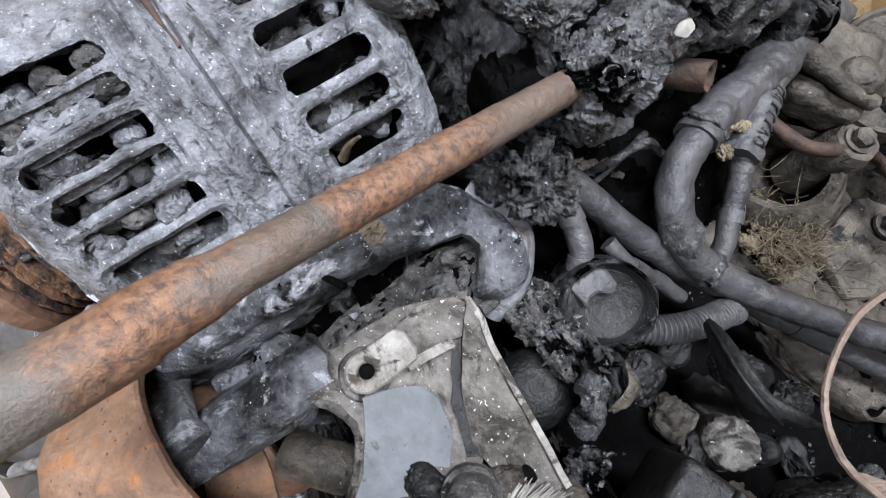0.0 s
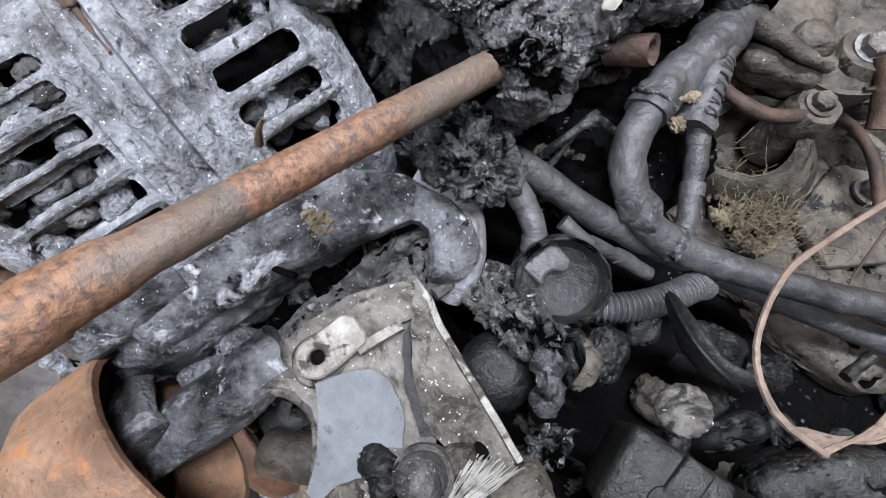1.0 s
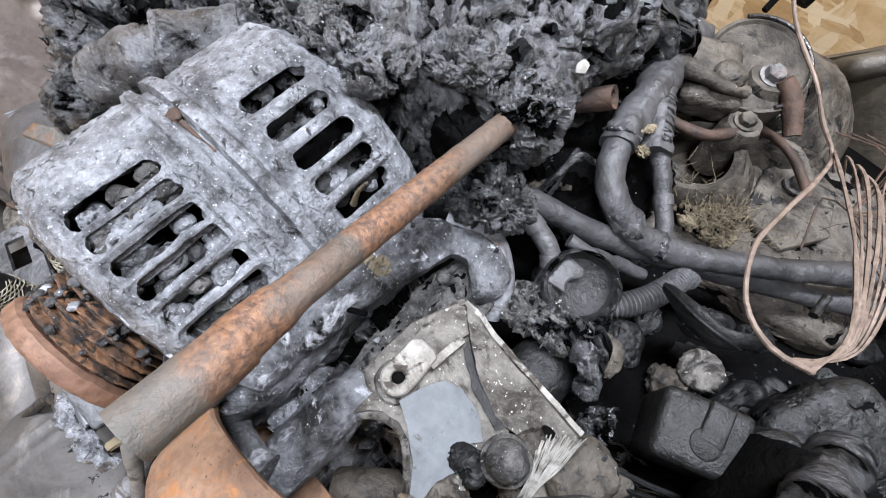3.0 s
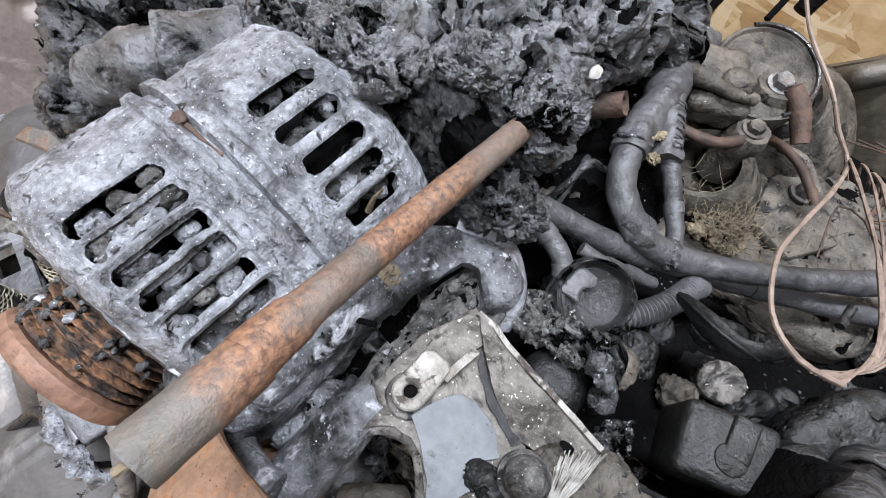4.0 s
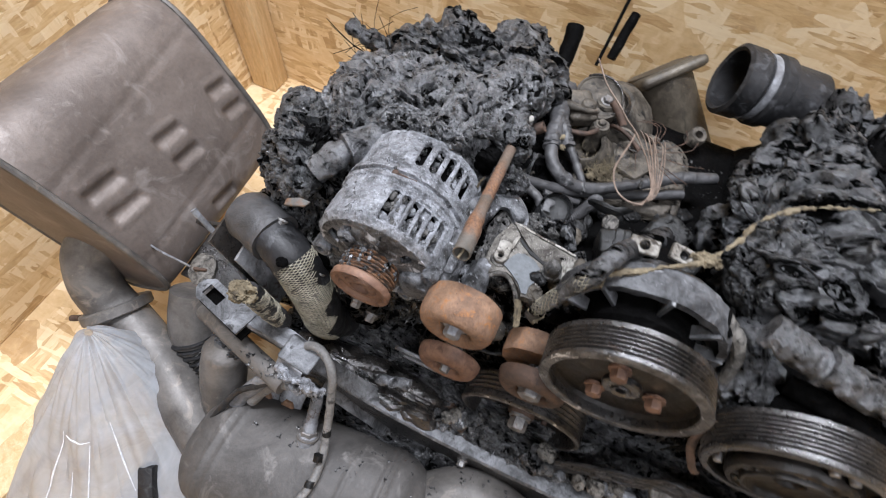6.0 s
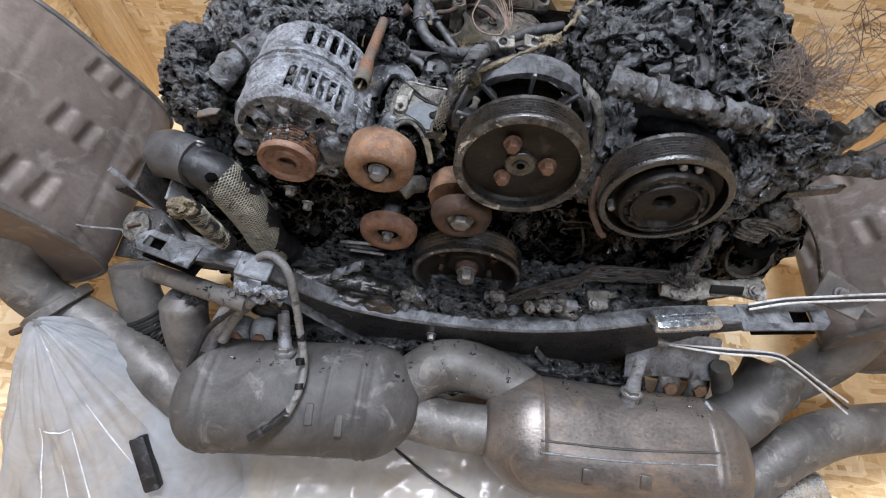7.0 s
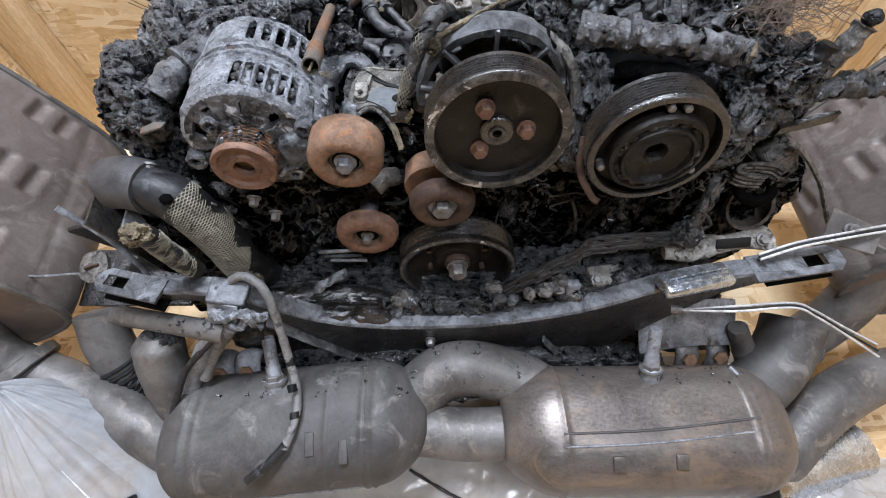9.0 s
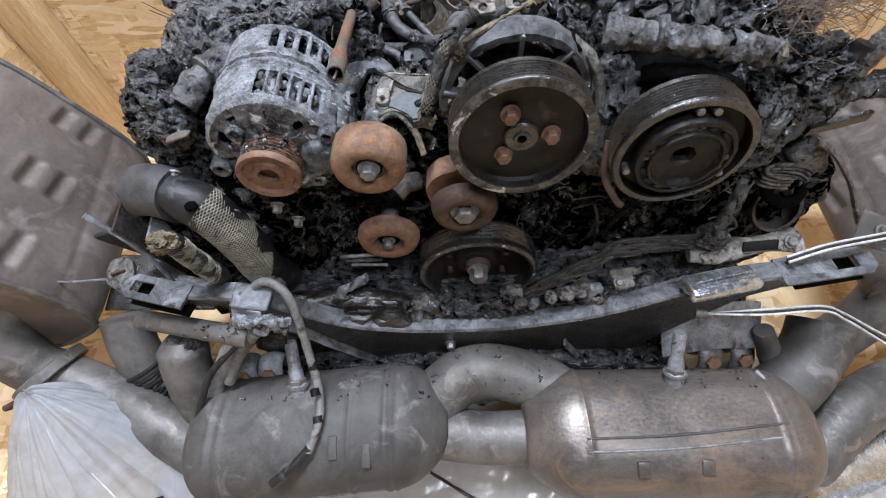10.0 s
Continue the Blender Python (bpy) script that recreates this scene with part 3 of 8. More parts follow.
def ragged(outline, step, amp, seed=0):
    """An outline with broken, uneven edges."""
    out = []
    for (x0, y0), (x1, y1) in zip(outline, outline[1:] + outline[:1]):
        n = max(1, int(math.hypot(x1 - x0, y1 - y0) / step))
        for k in range(n):
            x, y = x0 + (x1 - x0) * k / n, y0 + (y1 - y0) * k / n
            d = noise.noise_vector(Vector((x * 260, y * 260, seed))) + 0.5 * noise.noise_vector(Vector((x * 700, y * 700, seed)))
            out.append((x + amp * d.x, y + amp * d.y))
    return out


def roughen(bm, amp, freq):
    for v in bm.verts:
        n = noise.noise_vector(v.co * freq) + 0.5 * noise.noise_vector(v.co * freq * 2.7)
        v.co += amp * n
    return bm


def rail(line, prof, ends=True):
    """Sweeps a profile of (across, up) along a level line."""
    bm = bmesh.new()
    n = len(line)
    rows = []
    for k in range(n):
        t = (line[min(k + 1, n - 1)] - line[max(k - 1, 0)]).normalized()
        side = Vector((0, 0, 1)).cross(t).normalized()
        pr = prof(k / (n - 1)) if callable(prof) else prof
        rows.append([bm.verts.new(line[k] + side * a + Vector((0, 0, u))) for a, u in pr])
    m = len(rows[0])
    for k in range(n - 1):
        for j in range(m):
            bm.faces.new((rows[k][j], rows[k][(j + 1) % m], rows[k + 1][(j + 1) % m], rows[k + 1][j]))
    if ends:
        bm.faces.new(rows[0])
        bm.faces.new(rows[-1][::-1])
    return bm


# ---- the crate ----
def board(name, lo, hi, mat, label, cat):
    size = [h - l for l, h in zip(lo, hi)]
    mid = [(l + h) / 2 for l, h in zip(lo, hi)]
    return solo(name, rbox(size, pose(*mid), 0.0015, 1), mat, label, cat, kind="structure")


board("floor", (-1.0, -1.05, -0.018), (1.0, 0.78, 0), M_OSB, "yellow strand board floor of a crate", "floor")
board("wall_north", (-0.97, 0.75, 0), (0.97, 0.765, 0.98), M_OSB, "yellow strand board back wall of a crate", "wall")
board("wall_west", (-0.985, -1.03, 0), (-0.97, 0.765, 0.98), M_OSB, "yellow strand board side wall of a crate", "wall")
board("wall_east", (0.97, -1.03, 0), (0.985, 0.765, 0.98), M_OSB, "yellow strand board side wall of a crate", "wall")
board("wall_south", (-0.97, -1.03, 0), (0.97, -1.015, 0.55), M_OSB, "low strand board front wall of a crate", "wall")
for px, py in ((-0.93, 0.716), (0.93, 0.716)):
    solo("corner_post", rbox((0.07, 0.064, 0.98), pose(px, py, 0.491), 0.003), M_PINE, "pale sawn pine post in the crate corner", "post", "crate posts")
solo("floor_batten", rbox((0.075, 0.62, 0.022), pose(-0.78, -0.33, 0.012, 0, 0, -8), 0.002), M_PINE, "pale pine batten lying on the board floor", "batten")

# ---- engine block ----
engine = thing("engine_block", (0, 0.36, 0.02), "soot-black burnt engine block standing on the crate floor", "engine")
part("block", roughen(rbox((0.62, 0.36, 0.3), pose(-0.01, 0.39, 0.29), 0.03, 4), 0.006, 30), M_SOOT_SHADE, engine)
part("oil_pan", roughen(rbox((0.36, 0.4, 0.17), pose(-0.05, 0.36, 0.095), 0.03, 4), 0.004, 25), M_SOOT_SHADE, engine)
part("cylinder_head", lump((-0.29, 0.36, 0.37), (0.12, 0.2, 0.13), 0.01, 22, 5, 0.4, 5, (0, 30, 0)), M_SOOT_SHADE, engine)
# Dark lumps added to close gaps that showed bright board behind.
part("accessory_mount", lump((0.3, 0.24, 0.42), (0.1, 0.06, 0.11), 0.01, 30, 5, 0.5, 4, seed=9), M_BLOCK, engine)
part("accessory_mount", lump((-0.36, 0.18, 0.33), (0.1, 0.055, 0.11), 0.012, 30, 5, 0.5, 4, seed=10), M_BLOCK, engine)
part("cylinder_head", lump((0.25, 0.39, 0.40), (0.13, 0.2, 0.12), 0.01, 22, 5, 0.4, 5, (0, -30, 0), seed=3), M_SOOT_SHADE, engine)
part("timing_cover", lump((-0.02, 0.195, 0.33), (0.3, 0.035, 0.18), 0.012, 58, 7, 0.8, 5, seed=5), M_BLOCK, engine)
# Further added dark fillers, down to the plate, block the view of board.
part("accessory_mount", lump((0.33, 0.19, 0.3), (0.1, 0.05, 0.13), 0.012, 50, 6, 0.5, 4, seed=19), M_BLOCK, engine)
part("mount", lump((0.4, 0.21, 0.31), (0.055, 0.04, 0.09), 0.01, 45, 6, 0.7, 4, seed=39), M_BLOCK, engine)
part("mount", lump((-0.43, 0.19, 0.27), (0.075, 0.05, 0.13), 0.008, 30, 5, 0.5, 4, seed=29), M_BLOCK, engine)
part("side_cover", roughen(rbox((0.17, 0.02, 0.3), pose(-0.44, 0.185, 0.2, -6, 0, 4), 0.01, 2), 0.006, 30), M_BLOCK, engine)
# Dark masses added here cover the bright floor below the crossmember.
part("sump_flange", lump((-0.02, 0.125, 0.19), (0.4, 0.08, 0.06), 0.011, 55, 7, 0.7, 5, seed=8), M_CHAR, engine)
part("subframe", roughen(rbox((0.6, 0.07, 0.14), pose(-0.01, 0.085, 0.11), 0.02, 3), 0.006, 30), M_BLOCK, engine)

# ---- alternator ----
AX, AZ = -0.251, 0.519
alternator = thing("alternator", (AX, 0.2, 0.45), "ash-grey burnt alternator with slotted aluminium housing and rusty pulley", "alternator")


HALF = 3.3


def slotted_shell():
    """The cast drum, with two rows of cooling slots between ribs."""
    bm = bmesh.new()
    slots = [(a, 0.1375, 0.1715) for a in (86.5, 77, 67, 57.5, 48, 38)] + [(a, 0.2085, 0.237) for a in (84, 71, 59, 48, 37)]
    slots += [(a, 0.1375, 0.1715) for a in range(-150, 20, 12)]
    ys = [0.1277 + 0.0012 * k for k in range(104)]
    grid = []
    for y in ys:
        row = []
        for k in range(360):
            a = radians(k)
            r = 0.0685
            if y < 0.1345:
                r -= 0.0065 * ((0.1345 - y) / 0.0068) ** 1.7
            if 0.1805 < y < 0.1865:
                r += 0.0022
            if 0.1905 < y < 0.1975:
                r += 0.0026
            if 0.1868 < y < 0.1902:
                r -= 0.0015
            if y > 0.243:
                r -= (y - 0.243) * 0.8
            for sa, lo, hi in slots:
                d = abs((k - sa + 180) % 360 - 180)
                if d < HALF + 2.2 and lo - 0.002 < y < hi + 0.002:
                    r -= 0.0026 * (1 - max(0.0, d - HALF) / 2.2) ** 2
            if 0.1965 < y < 0.2015:
                r -= 0.0012
            r += 0.0011 * noise.fractal(Vector((math.cos(a) * 3, math.sin(a) * 3, y * 45)) * 1.6, 0.9, 2, 4)
            r += 0.0007 * noise.turbulence(Vector((math.cos(a) * 0.07, y, math.sin(a) * 0.07)) * 210, 3, False)
            row.append(bm.verts.new((AX + r * math.cos(a), y, AZ + r * math.sin(a))))
        grid.append(row)
    for j in range(len(ys) - 1):
        y = (ys[j] + ys[j + 1]) / 2
        for k in range(360):
            a = k + 0.5
            gone = False
            for sa, lo, hi in slots:
                d = abs((a - sa + 180) % 360 - 180)
                if d < HALF:
                    rounded = 0.0026 * (1 - math.sqrt(max(0, 1 - (d / HALF) ** 2)))
                    wob = 0.0012 * noise.noise(Vector((a * 0.31, y * 120, sa)))
                    if lo + rounded + wob < y < hi - rounded + wob:
                        gone = True
            if gone:
                continue
            i = (k + 1) % 360
            bm.faces.new((grid[j][k], grid[j][i], grid[j + 1][i], grid[j + 1][k]))
    bmesh.ops.delete(bm, geom=[v for v in bm.verts if not v.link_faces], context="VERTS")
    rim = [v for v in bm.verts if v.is_boundary and 0.13 < v.co.y < 0.24]
    near = list({e.other_vert(v) for v in rim for e in v.link_edges} | set(rim))
    for _ in range(3):
        bmesh.ops.smooth_vert(bm, verts=rim, factor=0.5, use_axis_x=True, use_axis_y=True, use_axis_z=True)
    bmesh.ops.smooth_vert(bm, verts=near, factor=0.4, use_axis_x=True, use_axis_y=True, use_axis_z=True)
    bmesh.ops.recalc_face_normals(bm, faces=bm.faces)
    bmesh.ops.solidify(bm, geom=bm.faces[:], thickness=0.0052)
    return bm


housing = part("housing", slotted_shell(), M_ASH, alternator, smooth=60)
part("stator", roughen(lathe([(0, -0.245), (0.052, -0.245), (0.056, -0.2), (0.049, -0.19), (0.049, -0.15), (0.045, -0.142), (0, -0.142)],
                             facing(AX, 0, AZ), 72, False), 0.0022, 170), M_SOOT_SHADE, alternator, "black winding packs inside the housing")
def front_face():
    """The pulley-side end: a web with windows between spokes."""
    bm = bmesh.new()
    radii = [0.019 + 0.00125 * k for k in range(36)]
    rows = []
    for r in radii:
        y = 0.1215 + 0.2 * max(0.0, r - 0.032)
        row = []
        for k in range(180):
            a = radians(2 * k)
            d = 0.0011 * noise.fractal(Vector((r * math.cos(a), 5, r * math.sin(a))) * 150, 0.8, 2, 4)
            row.append(bm.verts.new((AX + r * math.cos(a), y + d, AZ + r * math.sin(a))))
        rows.append(row)
    for j in range(len(radii) - 1):
        r = (radii[j] + radii[j + 1]) / 2
        for k in range(180):
            a = 2 * k + 1
            off = abs((a + 9) % 36 - 18)
            if 0.041 < r < 0.0555 and off < (11 if 120 < a < 215 else 3.5) - 0.16 / r + 11 * noise.noise(Vector((a * 0.035, r * 60, 3))):
                continue
            i = (k + 1) % 180
            bm.faces.new((rows[j][k], rows[j][i], rows[j + 1][i], rows[j + 1][k]))
    bmesh.ops.recalc_face_normals(bm, faces=bm.faces)
    bmesh.ops.solidify(bm, geom=bm.faces[:], thickness=0.005)
    return bm


part("front_cover", front_face(), M_ASH_DARK, alternator, smooth=60)
for ex, ez, r in ((-0.279, 0.549, 0.01), (-0.315, 0.5, 0.011), (-0.19, 0.541, 0.009), (-0.216, 0.476, 0.01)):
    part("bolt_lug", roughen(lathe([(0.0042, -0.12), (r * 0.7, -0.119), (r, -0.122), (r, -0.16), (0.0042, -0.16)], facing(ex, 0, ez), 28), 0.0012, 110),
         M_ASH_DARK, alternator)
part("mounting_arm", roughen(sweep([(-0.232, 0.128, 0.475), (-0.2, 0.122, 0.5), (-0.165, 0.118, 0.528), (-0.15, 0.12, 0.535)], 0.0085, 12, flat=0.6), 0.001, 120),
     M_ASH_DARK, alternator)
# the pulley: five belt grooves and a broad front flange
prof = [(0.011, -0.086), (0.0165, -0.0865), (0.018, -0.089), (0.026, -0.0892), (0.028, -0.0855), (0.0325, -0.0845), (0.0338, -0.086), (0.0338, -0.0915), (0.0318, -0.0932), (0.011, -0.0932)]
prof = [(r * 0.945, a - 0.006) for r, a in prof]
alt_pulley = part("pulley", roughen(lathe(prof, facing(AX, 0, AZ), 72), 0.0004, 200), M_RUST_RED, alternator, "rusty pulley flange")
prof = [(0.011, -0.0985), (0.026, -0.0985)]
for k in range(6):
    y0 = -0.0992 - k * 0.0041
    prof += [(0.0262, y0), (0.0299, y0 - 0.0014), (0.0301, y0 - 0.002), (0.0297, y0 - 0.0026), (0.0262, y0 - 0.0037)]
prof += [(0.026, -0.1245), (0.011, -0.1245)]
part("belt_drum", roughen(lathe(prof, facing(AX, 0, AZ), 140), 0.0006, 300), M_GROOVE, alt_pulley, "flaking orange and black belt grooves")
part("shaft_end", lathe([(0, -0.1), (0.0105, -0.1005), (0.0105, -0.118), (0, -0.118)], facing(AX, 0, AZ), 24, False), M_RUST_DARK, alt_pulley)
for k in range(42):
    a = radians(random.uniform(10, 165))
    y = random.uniform(0.1, 0.121)
    c = (AX + 0.0298 * math.cos(a), y, AZ + 0.0298 * math.sin(a))
    size = random.uniform(0.0008, 0.002)
    part("soot_flake", lump(c, (size, size * 1.5, size * 0.8), 0.0007, 300, 2, 0.5, seed=k), M_CHAR if k % 3 else M_ASH_DARK, alternator)
part("rust_strip", roughen(sweep([(-0.259, 0.1885, 0.5862), (-0.25, 0.1888, 0.5866), (-0.236, 0.1892, 0.5852)], lambda t: 0.0012 - 0.0007 * t, 8, flat=0.7), 0.0008, 220), M_RUST_DARK, alternator, "rusty seam line")
for k in range(44):
    a, y = radians(random.uniform(35, 93)), random.choice((random.uniform(0.14, 0.17), random.uniform(0.21, 0.236)))
    part("slag", lump((AX + 0.0575 * math.cos(a), y, AZ + 0.0575 * math.sin(a)), (random.uniform(0.002, 0.006), random.uniform(0.003, 0.007), 0.0035), 0.0016, 160, 3, 0.7, 2.4, seed=k), M_CHAR if k % 3 else M_ASH, housing)
for k in range(26):
    a, y = radians(random.choice((random.uniform(82, 91), random.uniform(74, 80), random.uniform(36, 50)))), random.uniform(0.139, 0.17)
    part("slag", lump((AX + 0.0615 * math.cos(a), y, AZ + 0.0615 * math.sin(a)), (random.uniform(0.002, 0.0045), random.uniform(0.003, 0.006), 0.003), 0.0016, 180, 3, 0.7, 2.4, seed=300 + k), M_ASH if k % 2 else M_CRUSTED, housing)
part("oil_stain", lump((-0.1775, 0.2065, 0.5385), (0.0065, 0.0055, 0.0022), 0.0024, 130, 5, 0.6, 2, (0, 24, 0), seed=4), M_YELLOW, alternator, "ochre scorch stain")
part("rivet", lump((-0.258, 0.1885, 0.5872), (0.0035, 0.003, 0.0018), 0.0008, 200, 3, seed=2), M_RUST_DARK, alternator, "rusty bolt end")
flange = plate([(-0.204, 0.128), (-0.173, 0.138), (-0.1715, 0.162), (-0.1695, 0.192), (-0.164, 0.216), (-0.1585, 0.2365), (-0.1535, 0.24), (-0.149, 0.2385), (-0.1375, 0.226), (-0.1275, 0.238),
                (-0.131, 0.2505), (-0.143, 0.2565), (-0.157, 0.2545), (-0.173, 0.2445), (-0.19, 0.222), (-0.2, 0.19), (-0.208, 0.15)], 0.012, pose(0, 0, 0.522), bevel=0.0025)
bmesh.ops.subdivide_edges(flange, edges=[e for e in flange.edges if e.calc_length() > 0.006], cuts=4, use_grid_fill=True)
for v in flange.verts:
    v.co.z += 0.55 * max(0, -0.165 - v.co.x) - 0.25 * max(0, v.co.x + 0.15)
part("lower_flange", roughen(flange, 0.0011, 90), M_ASH_DARK, alternator, "sooted cast mounting flange")
part("curled_end", roughen(sweep([(-0.172, 0.2505, 0.5275), (-0.16, 0.2545, 0.529), (-0.1475, 0.2535, 0.5275), (-0.137, 0.2475, 0.523), (-0.131, 0.2385, 0.517), (-0.129, 0.2305, 0.511)], lambda t: 0.0072 + 0.0012 * math.sin(3 * t), 20, step=0.002, flat=0.62), 0.0005, 110), M_GREYSTEEL, alternator, "smooth curled grey flange end")
# The slot is not cut; a near-black bar paints its shade.
part("split", rbox((0.0025, 0.018, 0.006), pose(-0.1735, 0.185, 0.5355, 0, 12, -62), 0.0008), M_SOOT_SHADE, alternator, "near-black bar standing in for a slot's shade")
part("lower_web", lump((-0.198, 0.175, 0.51), (0.03, 0.06, 0.028), 0.003, 60, 5, 0.5, 4), M_ASH_DARK, alternator)

# ---- the loose rusty tube across the alternator ----
tube = thing("steel_tube", (-0.165, 0.2, 0.58), "loose rusting steel tube lying across the burnt alternator", "tube")
part("pipe", roughen(sweep([(-0.1645, 0.122, 0.6125), (-0.1655, 0.15, 0.606), (-0.167, 0.165, 0.6025), (-0.1715, 0.2835, 0.5705)],
                           lambda t: 0.0079 - 0.0019 * step_up(0.2, 0.33, t) - 0.0003 * t, 32, step=0.002, hollow=0.0012), 0.0002, 200), M_TUBE, tube)
part("fibre_tuft", sweep([(-0.181, 0.2065, 0.5905), (-0.18, 0.2085, 0.597), (-0.1772, 0.2105, 0.6035)], lambda t: 0.0013 - 0.0009 * t, 6), M_YELLOW, tube, "pale torn fibre tip")
part("splinter", sweep([(-0.166, 0.118, 0.611), (-0.163, 0.13, 0.613)], 0.0012, 6), M_YELLOW, tube, "pale fibre inside the tube")


# ---- idler pulleys and tensioner ----
def idler(x, y, z, r, width, mat, bolt_mat, label, bolt_r=0.0085):
    t = thing("idler_pulley", (x, y, z - r), label, "pulley", "idler pulleys")
    f = facing(x, y, z)
    part("rim", roughen(lathe([(0.0175, -0.001), (0.0185, 0.003), (0.022, 0.0057), (r - 0.0125, 0.0062), (r - 0.008, 0.0052), (r - 0.0042, 0.0026), (r - 0.0014, -0.002), (r, -0.0075),
                               (r, -width + 0.001), (r - 0.001, -width), (r - 0.0035, -width), (r - 0.005, -0.008), (r - 0.009, -0.002), (0.0175, -0.005)], f, 72), 0.0003, 160), mat, t)
    seat = part("bearing", lathe([(0.006, -0.004), (0.012, -0.003), (0.0185, -0.005), (0.0195, -0.012), (0.006, -0.012)], f, 40), M_SOOT_SHADE, t, "black bearing seat")
    part("bolt", hexbolt(f @ pose(0, 0, -0.004), bolt_r, 0.013), bolt_mat, seat, "hexagon bolt head")
    part("dust_disc", roughen(lathe([(0.011, -0.009), (0.02, -0.011), (r - 0.013, -0.007), (r - 0.0105, -0.004), (r - 0.0105, -0.002), (0.011, -0.004)], f, 48), 0.0008, 90), M_OILY, t, "dusty grey back of the wheel")
    part("stud", roughen(lathe([(0, -0.01), (0.0095, -0.01), (0.0105, -0.026), (0.0118, -0.034), (0.0124, -0.05), (0.0118, -0.075), (0, -0.075)], f, 40, False), 0.0026, 75), M_ASH_DARK, t, "ash-dusted boss behind the wheel")
    return t


idler(-0.15, 0.094, 0.52, 0.0385, 0.03, M_RUST, M_GREYSTEEL, "bright orange rusted idler pulley with a bare bolt")
idler(-0.148, 0.095, 0.385, 0.039, 0.014, M_RUST_RED, M_BOLT, "thin reddish rusted idler pulley low on the engine", 0.006)
idler(-0.053, 0.094, 0.441, 0.0385, 0.013, M_RUST_DARK, M_BOLT, "dark brown idler pulley with a large steel nut", 0.0125)
part("backing_disc", roughen(lathe([(0, -0.02), (0.036, -0.02), (0.0365, -0.022), (0.0365, -0.045), (0, -0.045)], facing(-0.06, 0.1, 0.4465), 40, False), 0.001, 90), M_RUST,
     thing("tensioner_arm", (-0.072, 0.13, 0.42), "rusty orange tensioner disc behind an idler", "tensioner"))

# ---- big accessory pulley ----
pump = thing("steering_pump", (0, 0.15, 0.48), "steering pump with a large black grooved pulley and grey housing", "pump")
fp = facing(0, 0.098, 0.5545, -4)


def groove_rim(r, width, n, inner, front=0.0):
    p = [(inner, front - 0.001), (inner + 0.0015, front), (r - 0.001, front), (r, front - 0.0015), (r, front - 0.004)]
    step = (width - 0.008) / n
    for k in range(n):
        z0 = front - 0.004 - k * step
        p += [(r - 0.0028, z0 - step * 0.3), (r - 0.0028, z0 - step * 0.5), (r - 0.0003, z0 - step * 0.85), (r - 0.0003, z0 - step)]
    return p + [(r, front - width), (inner, front - width)]


part("rim", roughen(lathe(groove_rim(0.069, 0.03, 6, 0.0595, 0.011), fp, 96), 0.00025, 120), M_BLACKSTEEL, pump, "grooved steel rim worn bright at its edge")
pump_disc = part("disc", roughen(lathe([(0.0605, 0.004), (0.0575, -0.002), (0.034, -0.004), (0.028, -0.001), (0.0, -0.001), (0, -0.004), (0.0605, -0.008)], fp, 96, False), 0.0003, 120),
     M_DISC, pump)
part("edge_wear", lathe([(0.0602, 0.0112), (0.0672, 0.0114), (0.0688, 0.0105), (0.0602, 0.0104)], fp, 96), M_WORN, pump, "grey worn edge")
part("hub", lathe([(0.0045, 0.006), (0.008, 0.007), (0.0085, 0.005), (0.015, 0.0045), (0.0165, 0.003), (0.0165, -0.002), (0.0045, -0.002)], fp, 40), M_BLACKSTEEL, pump)
for bx, bz in ((-0.0125, 0.0258), (0.0275, 0.001), (-0.0155, -0.0215)):
    part("bolt", hexbolt(fp @ pose(bx, bz, 0.0), 0.0072, 0.0105, 1.28), M_RUST_RED, pump_disc, "rusty hexagon bolt")
part("body", roughen(lathe([(0, -0.026), (0.03, -0.026), (0.048, -0.04), (0.05, -0.075), (0.04, -0.09), (0.028, -0.1), (0.028, -0.15), (0, -0.15)], fp, 48, False), 0.0016, 80), M_SOOT_SHADE, pump, "sooty pump body")
arch_line = [(0.0745 * math.cos(radians(a)), 0.55 + 0.0745 * math.sin(radians(a))) for a in range(-8, 192, 5)]
arch = bmesh.new()
rows = []
for k, (x, z) in enumerate(arch_line):
    cx, cz = x / 0.0745, (z - 0.55) / 0.0745
    rows.append([arch.verts.new((cx * r, y, 0.55 + cz * r)) for r, y in ((0.067, 0.15), (0.0735, 0.1505), (0.0765, 0.157), (0.0755, 0.176), (0.06, 0.192), (0.056, 0.188), (0.07, 0.172), (0.071, 0.157))])
for p, q in zip(rows, rows[1:]):
    for k in range(8):
        arch.faces.new((p[k], p[(k + 1) % 8], q[(k + 1) % 8], q[k]))
arch.faces.new(rows[0])
arch.faces.new(rows[-1][::-1])
arch_part = part("arch", roughen(arch, 0.0012, 90), M_BELL, pump, "ashy grey housing arch")
for a0 in (12, 48, 90, 132, 168):
    a = radians(a0)
    part("rib", roughen(rbox((0.004, 0.012, 0.03), pose(0.058 * math.cos(a), 0.153, 0.55 + 0.058 * math.sin(a), 0, 90 - a0, 0), 0.001), 0.0006, 90), M_BELL, arch_part)
# Oval near-black disc on the arch, painted as a shaded opening.
part("oval_port", lathe([(0, 0.0008), (0.0085, 0.0008), (0.0095, -0.001), (0, -0.001)], pose(0.0545, 0.166, 0.6035, 0, 45, 0) @ Matrix.Diagonal((0.75, 1.5, 1, 1)), 24, False), M_SOOT_SHADE, arch_part, "near-black oval disc standing in for a port's shade")
